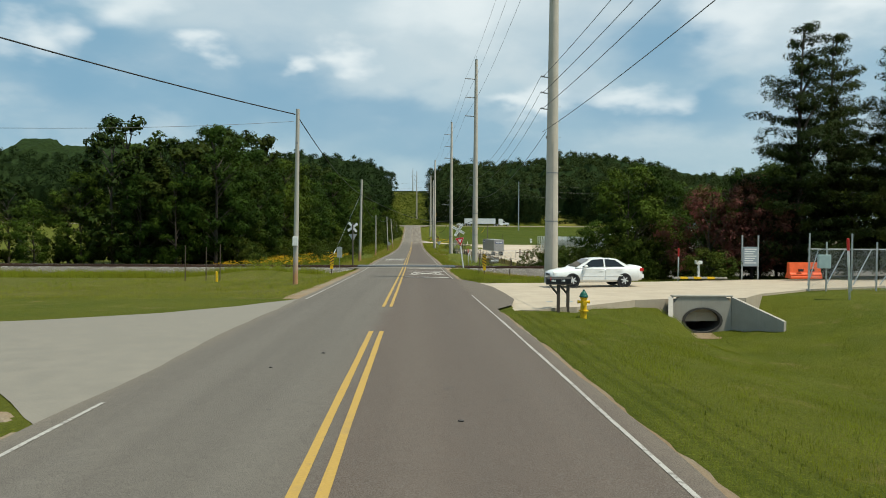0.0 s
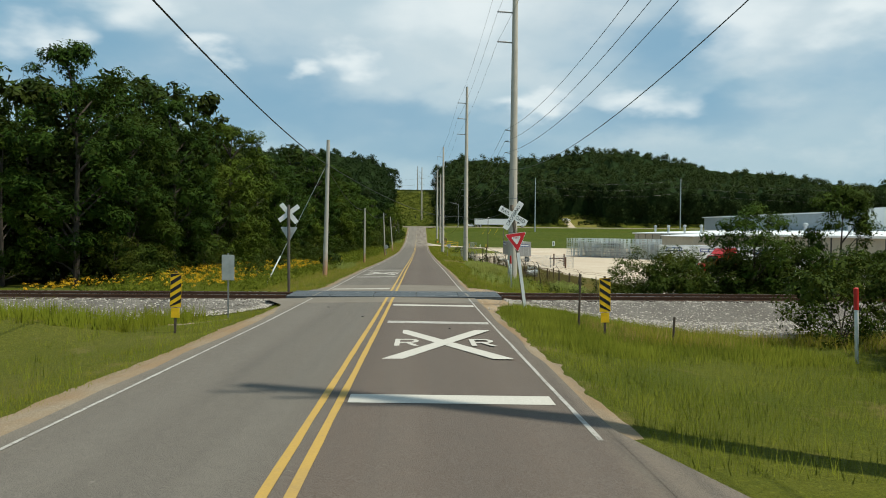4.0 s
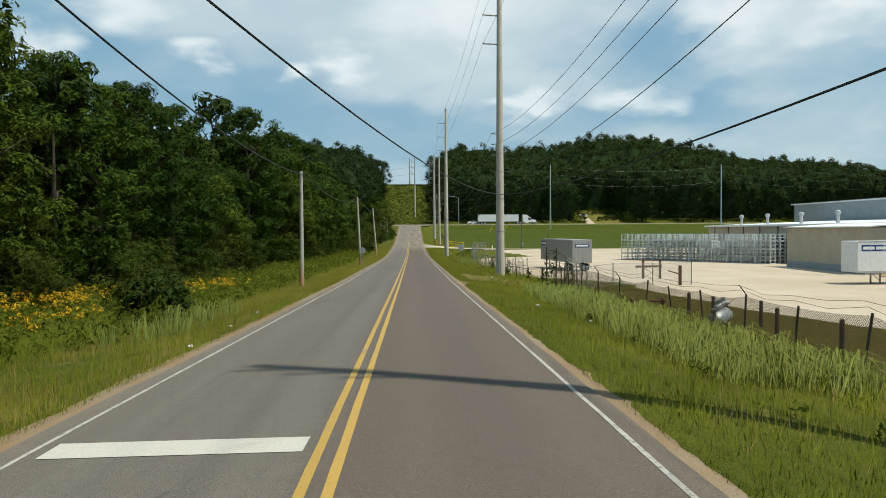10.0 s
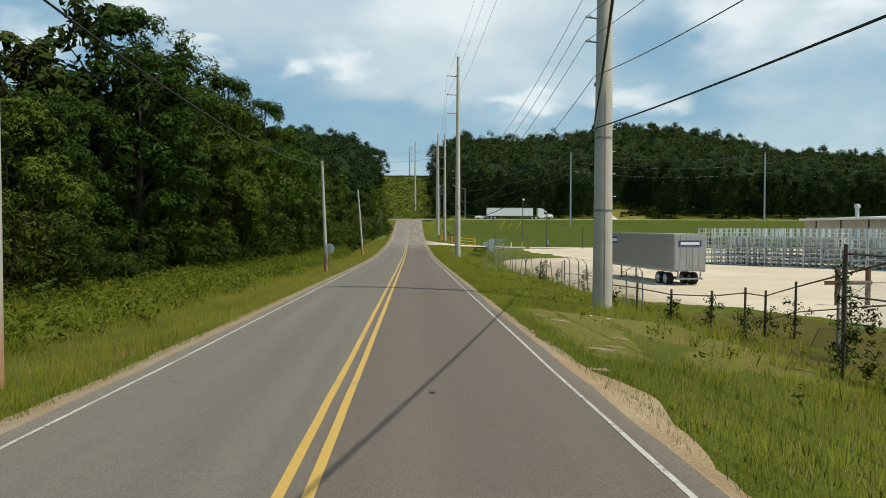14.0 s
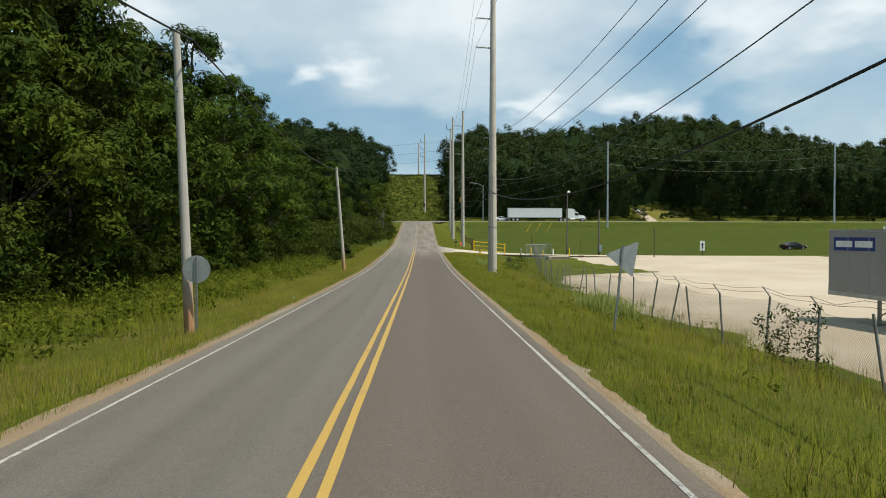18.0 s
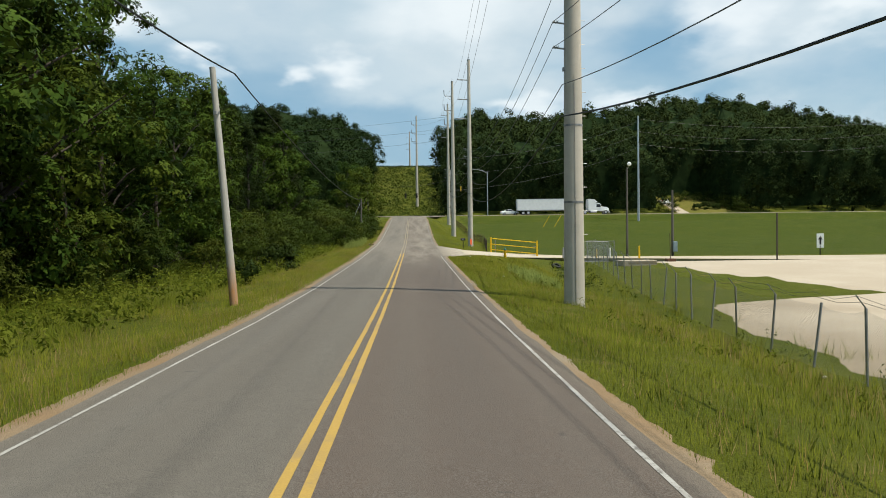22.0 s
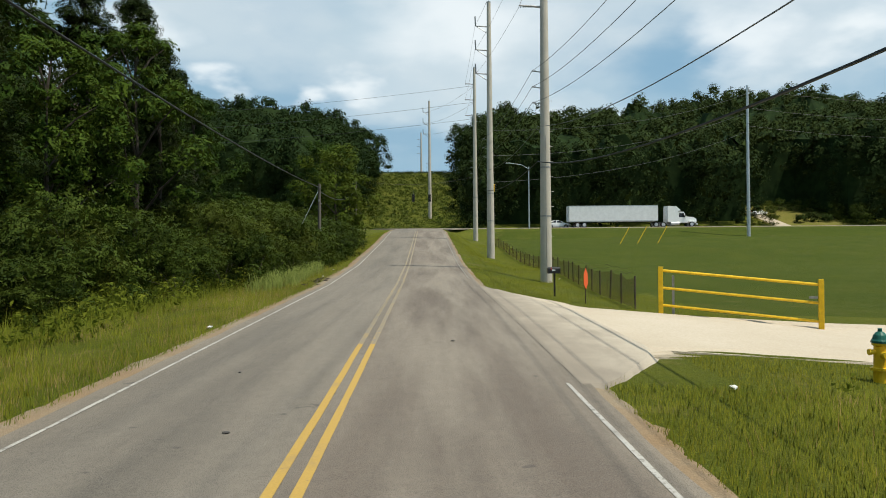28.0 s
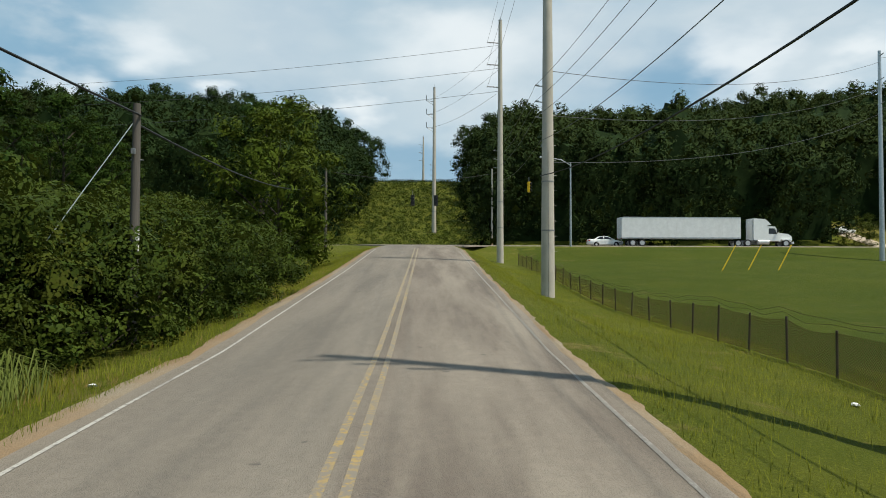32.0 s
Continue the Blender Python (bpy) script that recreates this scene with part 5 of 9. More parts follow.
cable("telephone_cable", (Q[1][0] - 0.4, Q[1][1], qz(1, 5.8)), (Q[2][0] - 0.4, Q[2][1], qz(2, 7.2)), 0.6, 0.028, M_CABLE, "thick black telephone cable between poles")


def pz(i, f):
    return g1(*P[i]) + PH[i] * f


BLACKC = "thick black telephone cable along the roadside"
cable("telephone_cable", (-26, 14, 11.0), (P[0][0], P[0][1], pz(0, 0.97)), 0.4, 0.035, M_CABLE, BLACKC)
cable("service_wire", (-40, 30, 7.0), (P[0][0] - 0.1, P[0][1], pz(0, 0.93)), 0.8, 0.012, M_WIRE, "thin service wire from a far pole")
cable("telephone_cable", (P[0][0] + 0.2, P[0][1], pz(0, 0.95)), (P[1][0] + 0.2, P[1][1], pz(1, 0.82)), 0.7, 0.03, M_CABLE, BLACKC)
cable("telephone_cable", (P[1][0] + 0.2, P[1][1], pz(1, 0.82)), (Q[2][0] - 0.4, Q[2][1], qz(2, 7.3)), 1.3, 0.03, M_CABLE, "thick black telephone cable crossing over the road")
for i in range(1, 5):
    cable("service_wire", (P[i][0] + 0.15, P[i][1], pz(i, 0.8 if i == 1 else 0.97)), (P[i + 1][0] + 0.15, P[i + 1][1], pz(i + 1, 0.97 if i < 4 else 0.95)), 1.0, 0.028, M_CABLE, "thin black service wire along the roadside")
cable("telephone_cable", (P[5][0], P[5][1], pz(5, 0.92)), (-9.2, 352, g1(-9.2, 352) + 6.4), 1.0, 0.03, M_CABLE, BLACKC)
for i, h in enumerate((20.5, 17.8, 15.0)):
    cable("conductor", (Q[5][0], Q[5][1], qz(5, h - 7)), (52.1, 368.3, g1(52.1, 368.3) + 23 - i * 3), 1.6, 0.02, M_WIRE, CONDUCT)
    cable("conductor", (52.1, 368.3, g1(52.1, 368.3) + 23.6 - i * 2.9), (120.8, 376, g1(120.8, 376) + 22.5 - i * 2.9), 2.0, 0.02, M_WIRE, CONDUCT)
    cable("conductor", (120.8, 376, g1(120.8, 376) + 22.5 - i * 2.9), (240, 385, 22 - i * 2.9), 2.0, 0.02, M_WIRE, CONDUCT)
    cable("conductor", (Q[6][0], Q[6][1], qz(6, 24.5 - i * 2.6)), (-120, 384, 24 - i * 2.6), 3.0, 0.02, M_WIRE, CONDUCT)
    cable("conductor", (Q[6][0], Q[6][1], qz(6, 24.5 - i * 2.6)), (1.3 - 1.4, 421, g1(1.3, 421) + 24.4 - i * 2.5), 0.8, 0.016, M_WIRE, CONDUCT)
for i in range(2):
    cable("guy_wire", *(((P[1][0], P[1][1], pz(1, 0.8)), (-10.2, 88.9, g1(-10.2, 88.9))) if i == 0 else ((P[5][0], P[5][1], pz(5, 0.93)), (-9.4, 299.5, g1(-9.4, 299.5)))), 0.0, 0.012, M_GALV, "taut steel guy wire down to the ground")
tagged(new("guy_guard", done(tube(bmesh.new(), [(-10.2, 88.9, g1(-10.2, 88.9)), (-9.55, 90.6, g1(-10.2, 88.9) + 1.9)], 0.05, 7), "guy_guard", M_SIGNWHITE)), "white plastic guard round a guy wire foot", "guy guard")

# ---- trees and plants ----


def leaf_cards(r, centres, spread, per, size, up=0.35, flat=1.0, core=0, hub=None, dome=0.0, pull=0.9):
    """Small leaf sprays set round clump centres; with dome given, that share of them lies on each clump's upper side."""
    n = len(centres) * per
    c = np.repeat(centres, per, 0)
    d = r.normal(0, 1, (n, 3))
    d /= np.linalg.norm(d, axis=1, keepdims=True)
    if dome:
        d[:, 2] = np.where(r.random(n) < dome, np.abs(d[:, 2]), d[:, 2])
    rad = r.random((n, 1)) ** (0.22 if dome else 0.35)
    sp = np.repeat(spread, per)[:, None]
    p = c + d * rad * sp * np.array([1, 1, flat])
    nrm = d * 1.1 + r.normal(0, 0.33, (n, 3)) + np.array([0, 0, up])
    nrm /= np.linalg.norm(nrm, axis=1, keepdims=True)
    a = np.cross(nrm, r.normal(0, 1, (n, 3)))
    a /= np.linalg.norm(a, axis=1, keepdims=True)
    b = np.cross(nrm, a)
    s = size * r.uniform(0.6, 1.35, (n, 1))
    v = np.stack([p - a * s, p - b * s * 0.62 + nrm * s * 0.12, p + a * s + b * s * 0.3], 1)
    soft = d + r.normal(0, 0.3, (n, 3)) + np.array([0, 0, 0.25])
    if hub is not None:
        hubs = np.broadcast_to(np.array(hub, float), centres.shape)
        out = p - np.repeat(hubs, per, 0)
        soft = soft + pull * out / np.linalg.norm(out, axis=1, keepdims=True)
    if core:
        # broad sprays inside each clump, where the twigs and inner leaves close up
        m = len(centres) * core
        cc = np.repeat(centres, core, 0)
        ss = np.repeat(spread, core)[:, None] * 0.5
        q = cc + (r.normal(0, 0.25, (m, 3)) - np.array([0, 0, 0.3 if dome else 0.0])) * ss
        t0 = r.normal(0, 1, (m, 3))
        t0 /= np.linalg.norm(t0, axis=1, keepdims=True)
        t1 = np.cross(t0, r.normal(0, 1, (m, 3)))
        t1 /= np.linalg.norm(t1, axis=1, keepdims=True)
        v = np.concatenate([v, np.stack([q - t0 * ss, q + t1 * ss * 0.9, q + t0 * ss * 0.8 - t1 * ss * 0.5], 1)])
        out = q - (np.repeat(hubs, core, 0) if hub is not None else cc - np.array([0, 0, 1.0]))
        soft = np.concatenate([soft, out])
    soft = soft / np.linalg.norm(soft, axis=1, keepdims=True)
    face = np.cross(v[:, 1] - v[:, 0], v[:, 2] - v[:, 0])
    turned = (face * soft).sum(1) < 0
    v[turned] = v[turned][:, ::-1]
    return v, soft


def cards_mesh(name, v, mat):
    """One mesh of loose faces; leaves come with the rounded normals of the clump that they belong to."""
    soft = None
    if isinstance(v, tuple):
        v, soft = v
    n = len(v)
    me = bpy.data.meshes.new(name)
    k = v.shape[1]
    me.vertices.add(n * k)
    me.vertices.foreach_set("co", v.reshape(-1).astype(np.float32))
    me.loops.add(n * k)
    me.loops.foreach_set("vertex_index", np.arange(n * k, dtype=np.int32))
    me.polygons.add(n)
    me.polygons.foreach_set("loop_start", np.arange(0, n * k, k, dtype=np.int32))
    me.polygons.foreach_set("loop_total", np.full(n, k, dtype=np.int32))
    me.materials.append(mat)
    me.update(calc_edges=True)
    me.validate()
    if soft is not None:
        me.polygons.foreach_set("use_smooth", np.ones(n, dtype=bool))
        me.normals_split_custom_set_from_vertices(np.repeat(soft, k, 0).astype(np.float32))
    return me


def crown_clumps(r, h, w, low, n, shape):
    """Centres and radii of leaf clumps inside an uneven crown."""
    cs, rs = [], []
    tier = 0
    while shape == "spire" and tier < n:
        # whorls of boughs, long below and short above, each bough lifting at its tip
        f = tier / n
        z0 = low + (h - low) * f
        for q in range(int(r.integers(5, 8))):
            a = r.uniform(0, 6.283)
            reach = (w * (1 - f) ** 0.7 + 0.25) * r.uniform(0.45, 1.15)
            steps = max(1, int(reach / 0.55))
            for s in range(steps):
                d = reach * (s + 0.7) / steps
                cs.append((d * math.cos(a), d * math.sin(a), z0 + 0.25 * d * (0.2 + f) + r.normal(0, 0.1)))
                rs.append(r.uniform(0.5, 0.95) * (1.05 - 0.45 * f))
        tier += 1
    while shape != "spire" and len(cs) < n:
        f = r.random() if shape != "pine" or r.random() < 0.75 else r.uniform(0.72, 0.96)
        f = min(f, 0.96)
        z = low + (h - low) * f
        if shape == "broad":
            lim = w * (math.sin(math.pi * min(1, (f * 0.86 + 0.13))) ** 0.6)
        elif shape == "pine":
            lim = w * (1.0 - f) ** 0.75 * (0.55 + 0.45 * r.random()) + 0.25
        else:
            lim = w * math.sqrt(max(0.03, 1 - (f * 0.95) ** 2))
        a = r.uniform(0, 6.283)
        lim *= 1 + 0.28 * math.sin(a * 2 + f * 5 + h) + 0.16 * math.sin(a * 5 + f * 11)
        d = lim * (0.35 + 0.65 * r.random() ** 0.45)
        cs.append((d * math.cos(a), d * math.sin(a), z))
        rs.append((0.6 + 0.8 * r.random()) * (w * 0.22 + 0.3) * (0.85 - 0.35 * f if shape == "pine" else 1.0 - 0.3 * f))
    return np.array(cs), np.array(rs)


def tree_proto(seed, h, w, low, clumps, per, size, mat, shape="broad", trunk=0.2, label="leafy green deciduous tree at the wood edge", name="tree", flat=0.8):
    r = np.random.default_rng(seed)
    t = thing(name, label, "tree" if name != "shrub" else "shrub", "roadside trees" if name != "shrub" else "roadside shrubs")
    cs, rs = crown_clumps(r, h, w, low, clumps, shape)
    bm = bmesh.new()
    top = h * (0.96 if shape == "spire" else 0.9 if shape == "pine" else 0.78)
    if name != "shrub":
        tube(bm, [(0, 0, -0.3), (0.1, 0.05, h * 0.25), (-0.08, 0.1, h * 0.5), (0.05, 0, top)], [trunk, trunk * 0.8, trunk * 0.55, trunk * 0.12], 8)
    for i in r.choice(len(cs), min(len(cs), 16 if name != "shrub" else 6), replace=False):
        c = cs[i]
        z0 = max(0.2 if name == "shrub" else low * 0.8, c[2] - (1.0 + np.hypot(c[0], c[1]) * 0.6))
        mid = (c[0] * 0.5, c[1] * 0.5, (z0 + c[2]) / 2 + 0.25)
        tube(bm, [(0, 0, min(z0, top)), mid, tuple(c)], [trunk * 0.4, trunk * 0.25, trunk * 0.08], 5)
    part("trunk", bm, M_BARK, t)
    part("crown", cards_mesh("crown", leaf_cards(r, cs, rs, per, size, flat=flat, core=5, hub=(0, 0, low + (h - low) * 0.4), dome=0.62, pull=0.35), mat), None, t)
    return t


TREES = [
    tree_proto(11, 16.5, 4.7, 0.9, 92, 92, 0.27, M_LEAF_A, trunk=0.24, flat=0.82),
    tree_proto(12, 14.0, 4.2, 0.7, 84, 92, 0.26, M_LEAF_B, trunk=0.2, flat=0.82),
    tree_proto(13, 18.0, 4.6, 1.2, 98, 92, 0.27, M_LEAF_B, trunk=0.26, flat=0.82),
    tree_proto(14, 12.0, 4.4, 0.5, 80, 92, 0.26, M_LEAF_A, trunk=0.18, flat=0.82),
    tree_proto(15, 20.0, 4.1, 1.6, 130, 80, 0.25, M_LEAF_P, "pine", trunk=0.26, label="tall dark green pine at the wood edge", flat=0.7),
    tree_proto(16, 17.5, 4.8, 1.2, 60, 44, 0.38, M_LEAF_DEEP, trunk=0.24, label="tall dark deciduous tree deeper in the wood", flat=0.85),
    tree_proto(17, 15.5, 4.6, 0.9, 58, 44, 0.38, M_LEAF_DEEP, trunk=0.24, label="green deciduous tree deeper in the wood", flat=0.85),
]
SHRUBS = [
    tree_proto(21, 2.6, 1.7, 0.1, 32, 44, 0.18, M_LEAF_BUSH, "dome", 0.05, "bushy green wild shrub beside the road", "shrub"),
    tree_proto(22, 4.2, 2.4, 0.1, 46, 46, 0.24, M_LEAF_BUSH, "dome", 0.07, "tall tangled green shrub at the wood edge", "shrub"),
    tree_proto(23, 1.4, 1.0, 0.05, 22, 56, 0.09, M_LEAF_DEEP, "dome", 0.03, "small dark green shrub in the grass", "shrub"),
]


def wood_edge(y):
    """How far left of the road the wood begins."""
    return float(np.interp(y, [70, 90, 150, 200, 240, 270, 292, 302, 310, 320, 335, 375], [-26, -21, -18.5, -17.5, -16.5, -15, -15, -16.5, -19, -27, -30, -32]))


def put(protos, i, x, y, s, turn, squash=1.0):
    o = copy_thing(protos[i], Matrix.LocRotScale((x, y, g1(x, y) - 0.05), Euler((0, 0, turn)), None))
    o.scale = (s, s, s * squash)
    return o


def left_wood():
    r = random.Random(5)
    y = 90.0
    while y < 374:
        e = wood_edge(y)
        pine = y > 262
        for row, (dx, gap) in enumerate(((2.5, 0), (8.0, 2.5), (14.5, 1.0))):
            if row == 2 and r.random() < 0.3:
                continue
            i = r.choice((4, 4, 2, 0) if pine and r.random() < 0.75 else (0, 1, 2, 3) if row == 0 else (5, 6, 5))
            s = r.uniform(0.9, 1.18) * (0.98 if row == 0 else 1.04)
            s *= float(np.interp(y, [90, 120, 145, 172, 193, 213, 235, 252, 268, 300, 312, 330, 374], [0.88, 1.08, 0.9, 0.85, 1.14, 1.18, 1.02, 0.86, 0.78, 0.9, 0.95, 0.8, 0.65]))
            put(TREES, i, e - dx - r.uniform(-1.2, 1.2), y + gap + r.uniform(-1.5, 1.5), s, r.uniform(0, 6.28))
        y += r.uniform(5.2, 6.8)
    # the wood's end along the railway
    x = -27.0
    while x > -110:
        for row, dy in enumerate((0, 7)):
            put(TREES, r.choice((0, 1, 2, 3) if row == 0 and x > -55 else (5, 6)), x + r.uniform(-1.5, 1.5), 89 + dy + r.uniform(-2, 2), r.uniform(0.6, 0.8), r.uniform(0, 6.28))
        x -= r.uniform(5.5, 7.0)
    # undergrowth along the edge
    y = 92.0
    brush = lambda q: float(np.interp(q, [90, 285, 300, 320, 345, 372], [0, 0, 5.5, 14, 15.5, 14]))
    while y < 372:
        e = wood_edge(y) + brush(y)
        big = y > 258
        if y > 296:
            for q in range(3):
                put(SHRUBS, 1, e - 2.5 - q * 4 + r.uniform(-1, 1), y + r.uniform(-1.5, 1.5), r.uniform(0.8, 1.3), r.uniform(0, 6.28))
        if not big and y > 100 and r.random() < 0.55:
            y += r.uniform(2.6, 4.0)
            continue
        put(SHRUBS, 1 if big or r.random() < 0.5 else 0, e + r.uniform(-0.8, 1.6), y, r.uniform(0.75, 1.15), r.uniform(0, 6.28), r.uniform(0.75, 1.1))
        if big:
            put(SHRUBS, r.choice((0, 1)), e + r.uniform(1.4, 3.0), y + r.uniform(-2, 2), r.uniform(0.6, 1.0), r.uniform(0, 6.28), 0.85)
        y += r.uniform(2.6, 4.0)
    for x, y, i, s in ((-12.4, 96, 0, 0.75), (-10.6, 120.5, 0, 0.8), (-9.2, 118.8, 2, 1.2), (-13.5, 112, 2, 1.1), (-8.9, 239.6, 2, 0.9), (-14, 133, 0, 0.7), (-11.5, 255, 0, 0.8), (-10.2, 262, 0, 0.6), (-9.8, 288, 0, 1.0), (-10.4, 283, 0, 0.9), (-9.6, 294, 0, 1.1), (-9.4, 306, 1, 0.75), (-9.2, 313, 0, 1.2), (-12.6, 300, 1, 1.0), (-10.5, 320, 1, 0.9), (-9.5, 252, 2, 1.3), (-12, 245, 0, 0.9), (-10.2, 296.5, 1, 0.7), (-8.9, 299.5, 0, 1.15), (-10.4, 301.5, 1, 0.85), (-8.7, 304.2, 0, 1.25), (-8.5, 307.5, 1, 0.68), (-10.6, 309, 1, 0.9), (-8.3, 311.5, 0, 1.3), (-9.0, 316, 1, 0.75), (-8.2, 319.5, 0, 1.2), (-8.8, 324, 1, 0.7), (-12.5, 305.5, 1, 1.05), (-13, 312, 1, 1.1), (-12, 318, 1, 1.1), (-7.9, 300.6, 0, 1.05), (-7.3, 301.9, 0, 0.85), (-8.6, 301.8, 0, 1.3), (-7.7, 296.5, 0, 0.8), (-7.6, 304.8, 0, 1.0), (-8.0, 292.5, 0, 0.85), (-8.4, 289.5, 0, 0.95)):
        put(SHRUBS, i, x, y, s, x * 7)
    put(TREES, 3, -9.6, 333, 0.95, 1.0)
    for x, y, i, s in ((-16.6, 298.5, 4, 0.78), (-17.2, 303.5, 4, 0.74), (-17.4, 308, 2, 0.74), (-18.6, 312.5, 4, 0.64), (-16.2, 293.5, 0, 0.9)):
        put(TREES, i, x, y, s, y)
    put(TREES, 1, -12.5, 341, 0.9, 2.0)


left_wood()


def far_woods():
    """The wooded hill: crowns too many to count, on each side of the cleared strip."""
    r = np.random.default_rng(77)
    for x0, x1 in ((8.5, 330), (-260, -14.0)):
        # one crown a tree, on a jittered grid that closes up into a canopy; taller ones stand out
        gx_, gy_ = np.meshgrid(np.arange(x0 + 2.5, x1 - 1, 6.6), np.arange(407.0, 512, 6.6))
        tx = (gx_ + 3.3 * (np.arange(len(gy_)) % 2)[:, None] + r.normal(0, 1.2, gx_.shape)).ravel()
        ty = (gy_ + r.normal(0, 1.2, gx_.shape)).ravel()
        lot = (tx > 73) & (tx < 91) & (ty < 424)
        keep = ~lot & ((np.abs(tx) < 170) | (ty < 470)) & (tx > x0 + 1.5) & (tx < x1 - 1)
        tx, ty = tx[keep], ty[keep]
        edge = np.minimum(tx - x0, x1 - tx) if x0 > 0 else x1 - tx
        rim = np.clip(1 - edge / 17, 0, 1) ** 1.6 * (10.0 if x0 < 0 else 7.0) + np.clip(1 - (ty - 404) / 8, 0, 1) ** 2 * 2.5
        th = (19.5 if x0 > 0 else 21.5) + r.normal(0, 1.5, tx.shape) + 2.2 * (r.random(tx.shape) < 0.12) + 1.2 * np.sin(tx * 0.07) - rim
        base = gz(tx, ty)
        front = (ty < 414) | (tx < x0 + 9 if x0 > 0 else tx > x1 - 9)
        for near in (True, False):
            cs, rs, hb = [], [], []
            for q in np.nonzero(front == near)[0]:
                w, h = r.uniform(3.6, 4.7), th[q]
                low = 0.4 if near else h * 0.4
                n = 46 if near else 24
                f = r.random(n) ** (0.8 if near else 0.6)
                a = r.uniform(0, 6.283, n)
                lim = w * np.sin(math.pi * np.minimum(1, f * 0.72 + 0.27)) ** 0.65 * (1 + 0.2 * np.sin(a * 3 + q))
                d = lim * (0.35 + 0.65 * r.random(n) ** 0.6)
                cs.append(np.stack([tx[q] + d * np.cos(a), ty[q] + d * np.sin(a), base[q] + low + (h - low) * np.minimum(f, 0.95)], 1))
                rs.append(r.uniform(1.0, 1.9, n))
                hb.append(np.tile((tx[q], ty[q], base[q] + h * 0.62), (n, 1)))
            v = leaf_cards(r, np.concatenate(cs), np.concatenate(rs), 42 if near else 24, 0.3 if near else 0.42, 0.3, 1.0, 2, np.concatenate(hb), 0.25, 1.3)
            tagged(new("far_woods", cards_mesh("far_woods", v, M_LEAF_FAR)), "dense dark green woods covering the far hill", "woods", kind="stuff")
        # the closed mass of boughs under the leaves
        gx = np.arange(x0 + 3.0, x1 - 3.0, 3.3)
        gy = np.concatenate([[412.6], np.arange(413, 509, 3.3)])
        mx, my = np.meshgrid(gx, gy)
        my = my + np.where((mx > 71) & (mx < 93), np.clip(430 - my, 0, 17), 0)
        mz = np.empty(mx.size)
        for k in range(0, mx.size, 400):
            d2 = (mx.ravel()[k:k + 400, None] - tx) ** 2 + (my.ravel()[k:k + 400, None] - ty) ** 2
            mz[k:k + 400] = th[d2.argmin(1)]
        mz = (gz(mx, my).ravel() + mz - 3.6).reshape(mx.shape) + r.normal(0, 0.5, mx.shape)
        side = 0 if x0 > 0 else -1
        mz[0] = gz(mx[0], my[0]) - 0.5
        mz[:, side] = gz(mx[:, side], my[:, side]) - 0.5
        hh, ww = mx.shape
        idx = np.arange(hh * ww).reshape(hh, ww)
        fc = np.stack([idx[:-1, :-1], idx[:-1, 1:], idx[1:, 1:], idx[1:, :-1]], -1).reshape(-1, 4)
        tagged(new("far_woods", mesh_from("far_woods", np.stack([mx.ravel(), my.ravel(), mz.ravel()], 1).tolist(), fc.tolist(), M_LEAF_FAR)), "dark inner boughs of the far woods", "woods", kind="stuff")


far_woods()


def house_plot():
    k = dict(kind="structure")
    tagged(sheet("bank", 73.5, 92, 402.5, 428, 1.5, 1.5, M_MOWN, 0.12, 0.9), "dry tan grass bank below the wooded hill", "grass", **k)
    tagged(sheet("hill_drive", 74.2, 78.4, 401.5, 424, 1.0, 1.2, M_DRIVE, 0.2, 0.2), "pale drive climbing to a house plot", "driveway", **k)
    for x, y, i, s_ in ((81.5, 409, 2, 1.3), (84.5, 410.5, 2, 1.4), (87.5, 409.5, 2, 1.2), (80, 421, 0, 1.0), (83, 422, 0, 1.1), (86.5, 421.5, 0, 1.0), (89.5, 420, 1, 0.8), (90.5, 412, 1, 0.9), (92.5, 406.5, 1, 1.1), (72.6, 407, 1, 1.0)):
        put(SHRUBS, i, x, y, s_, x * 5.0)


house_plot()


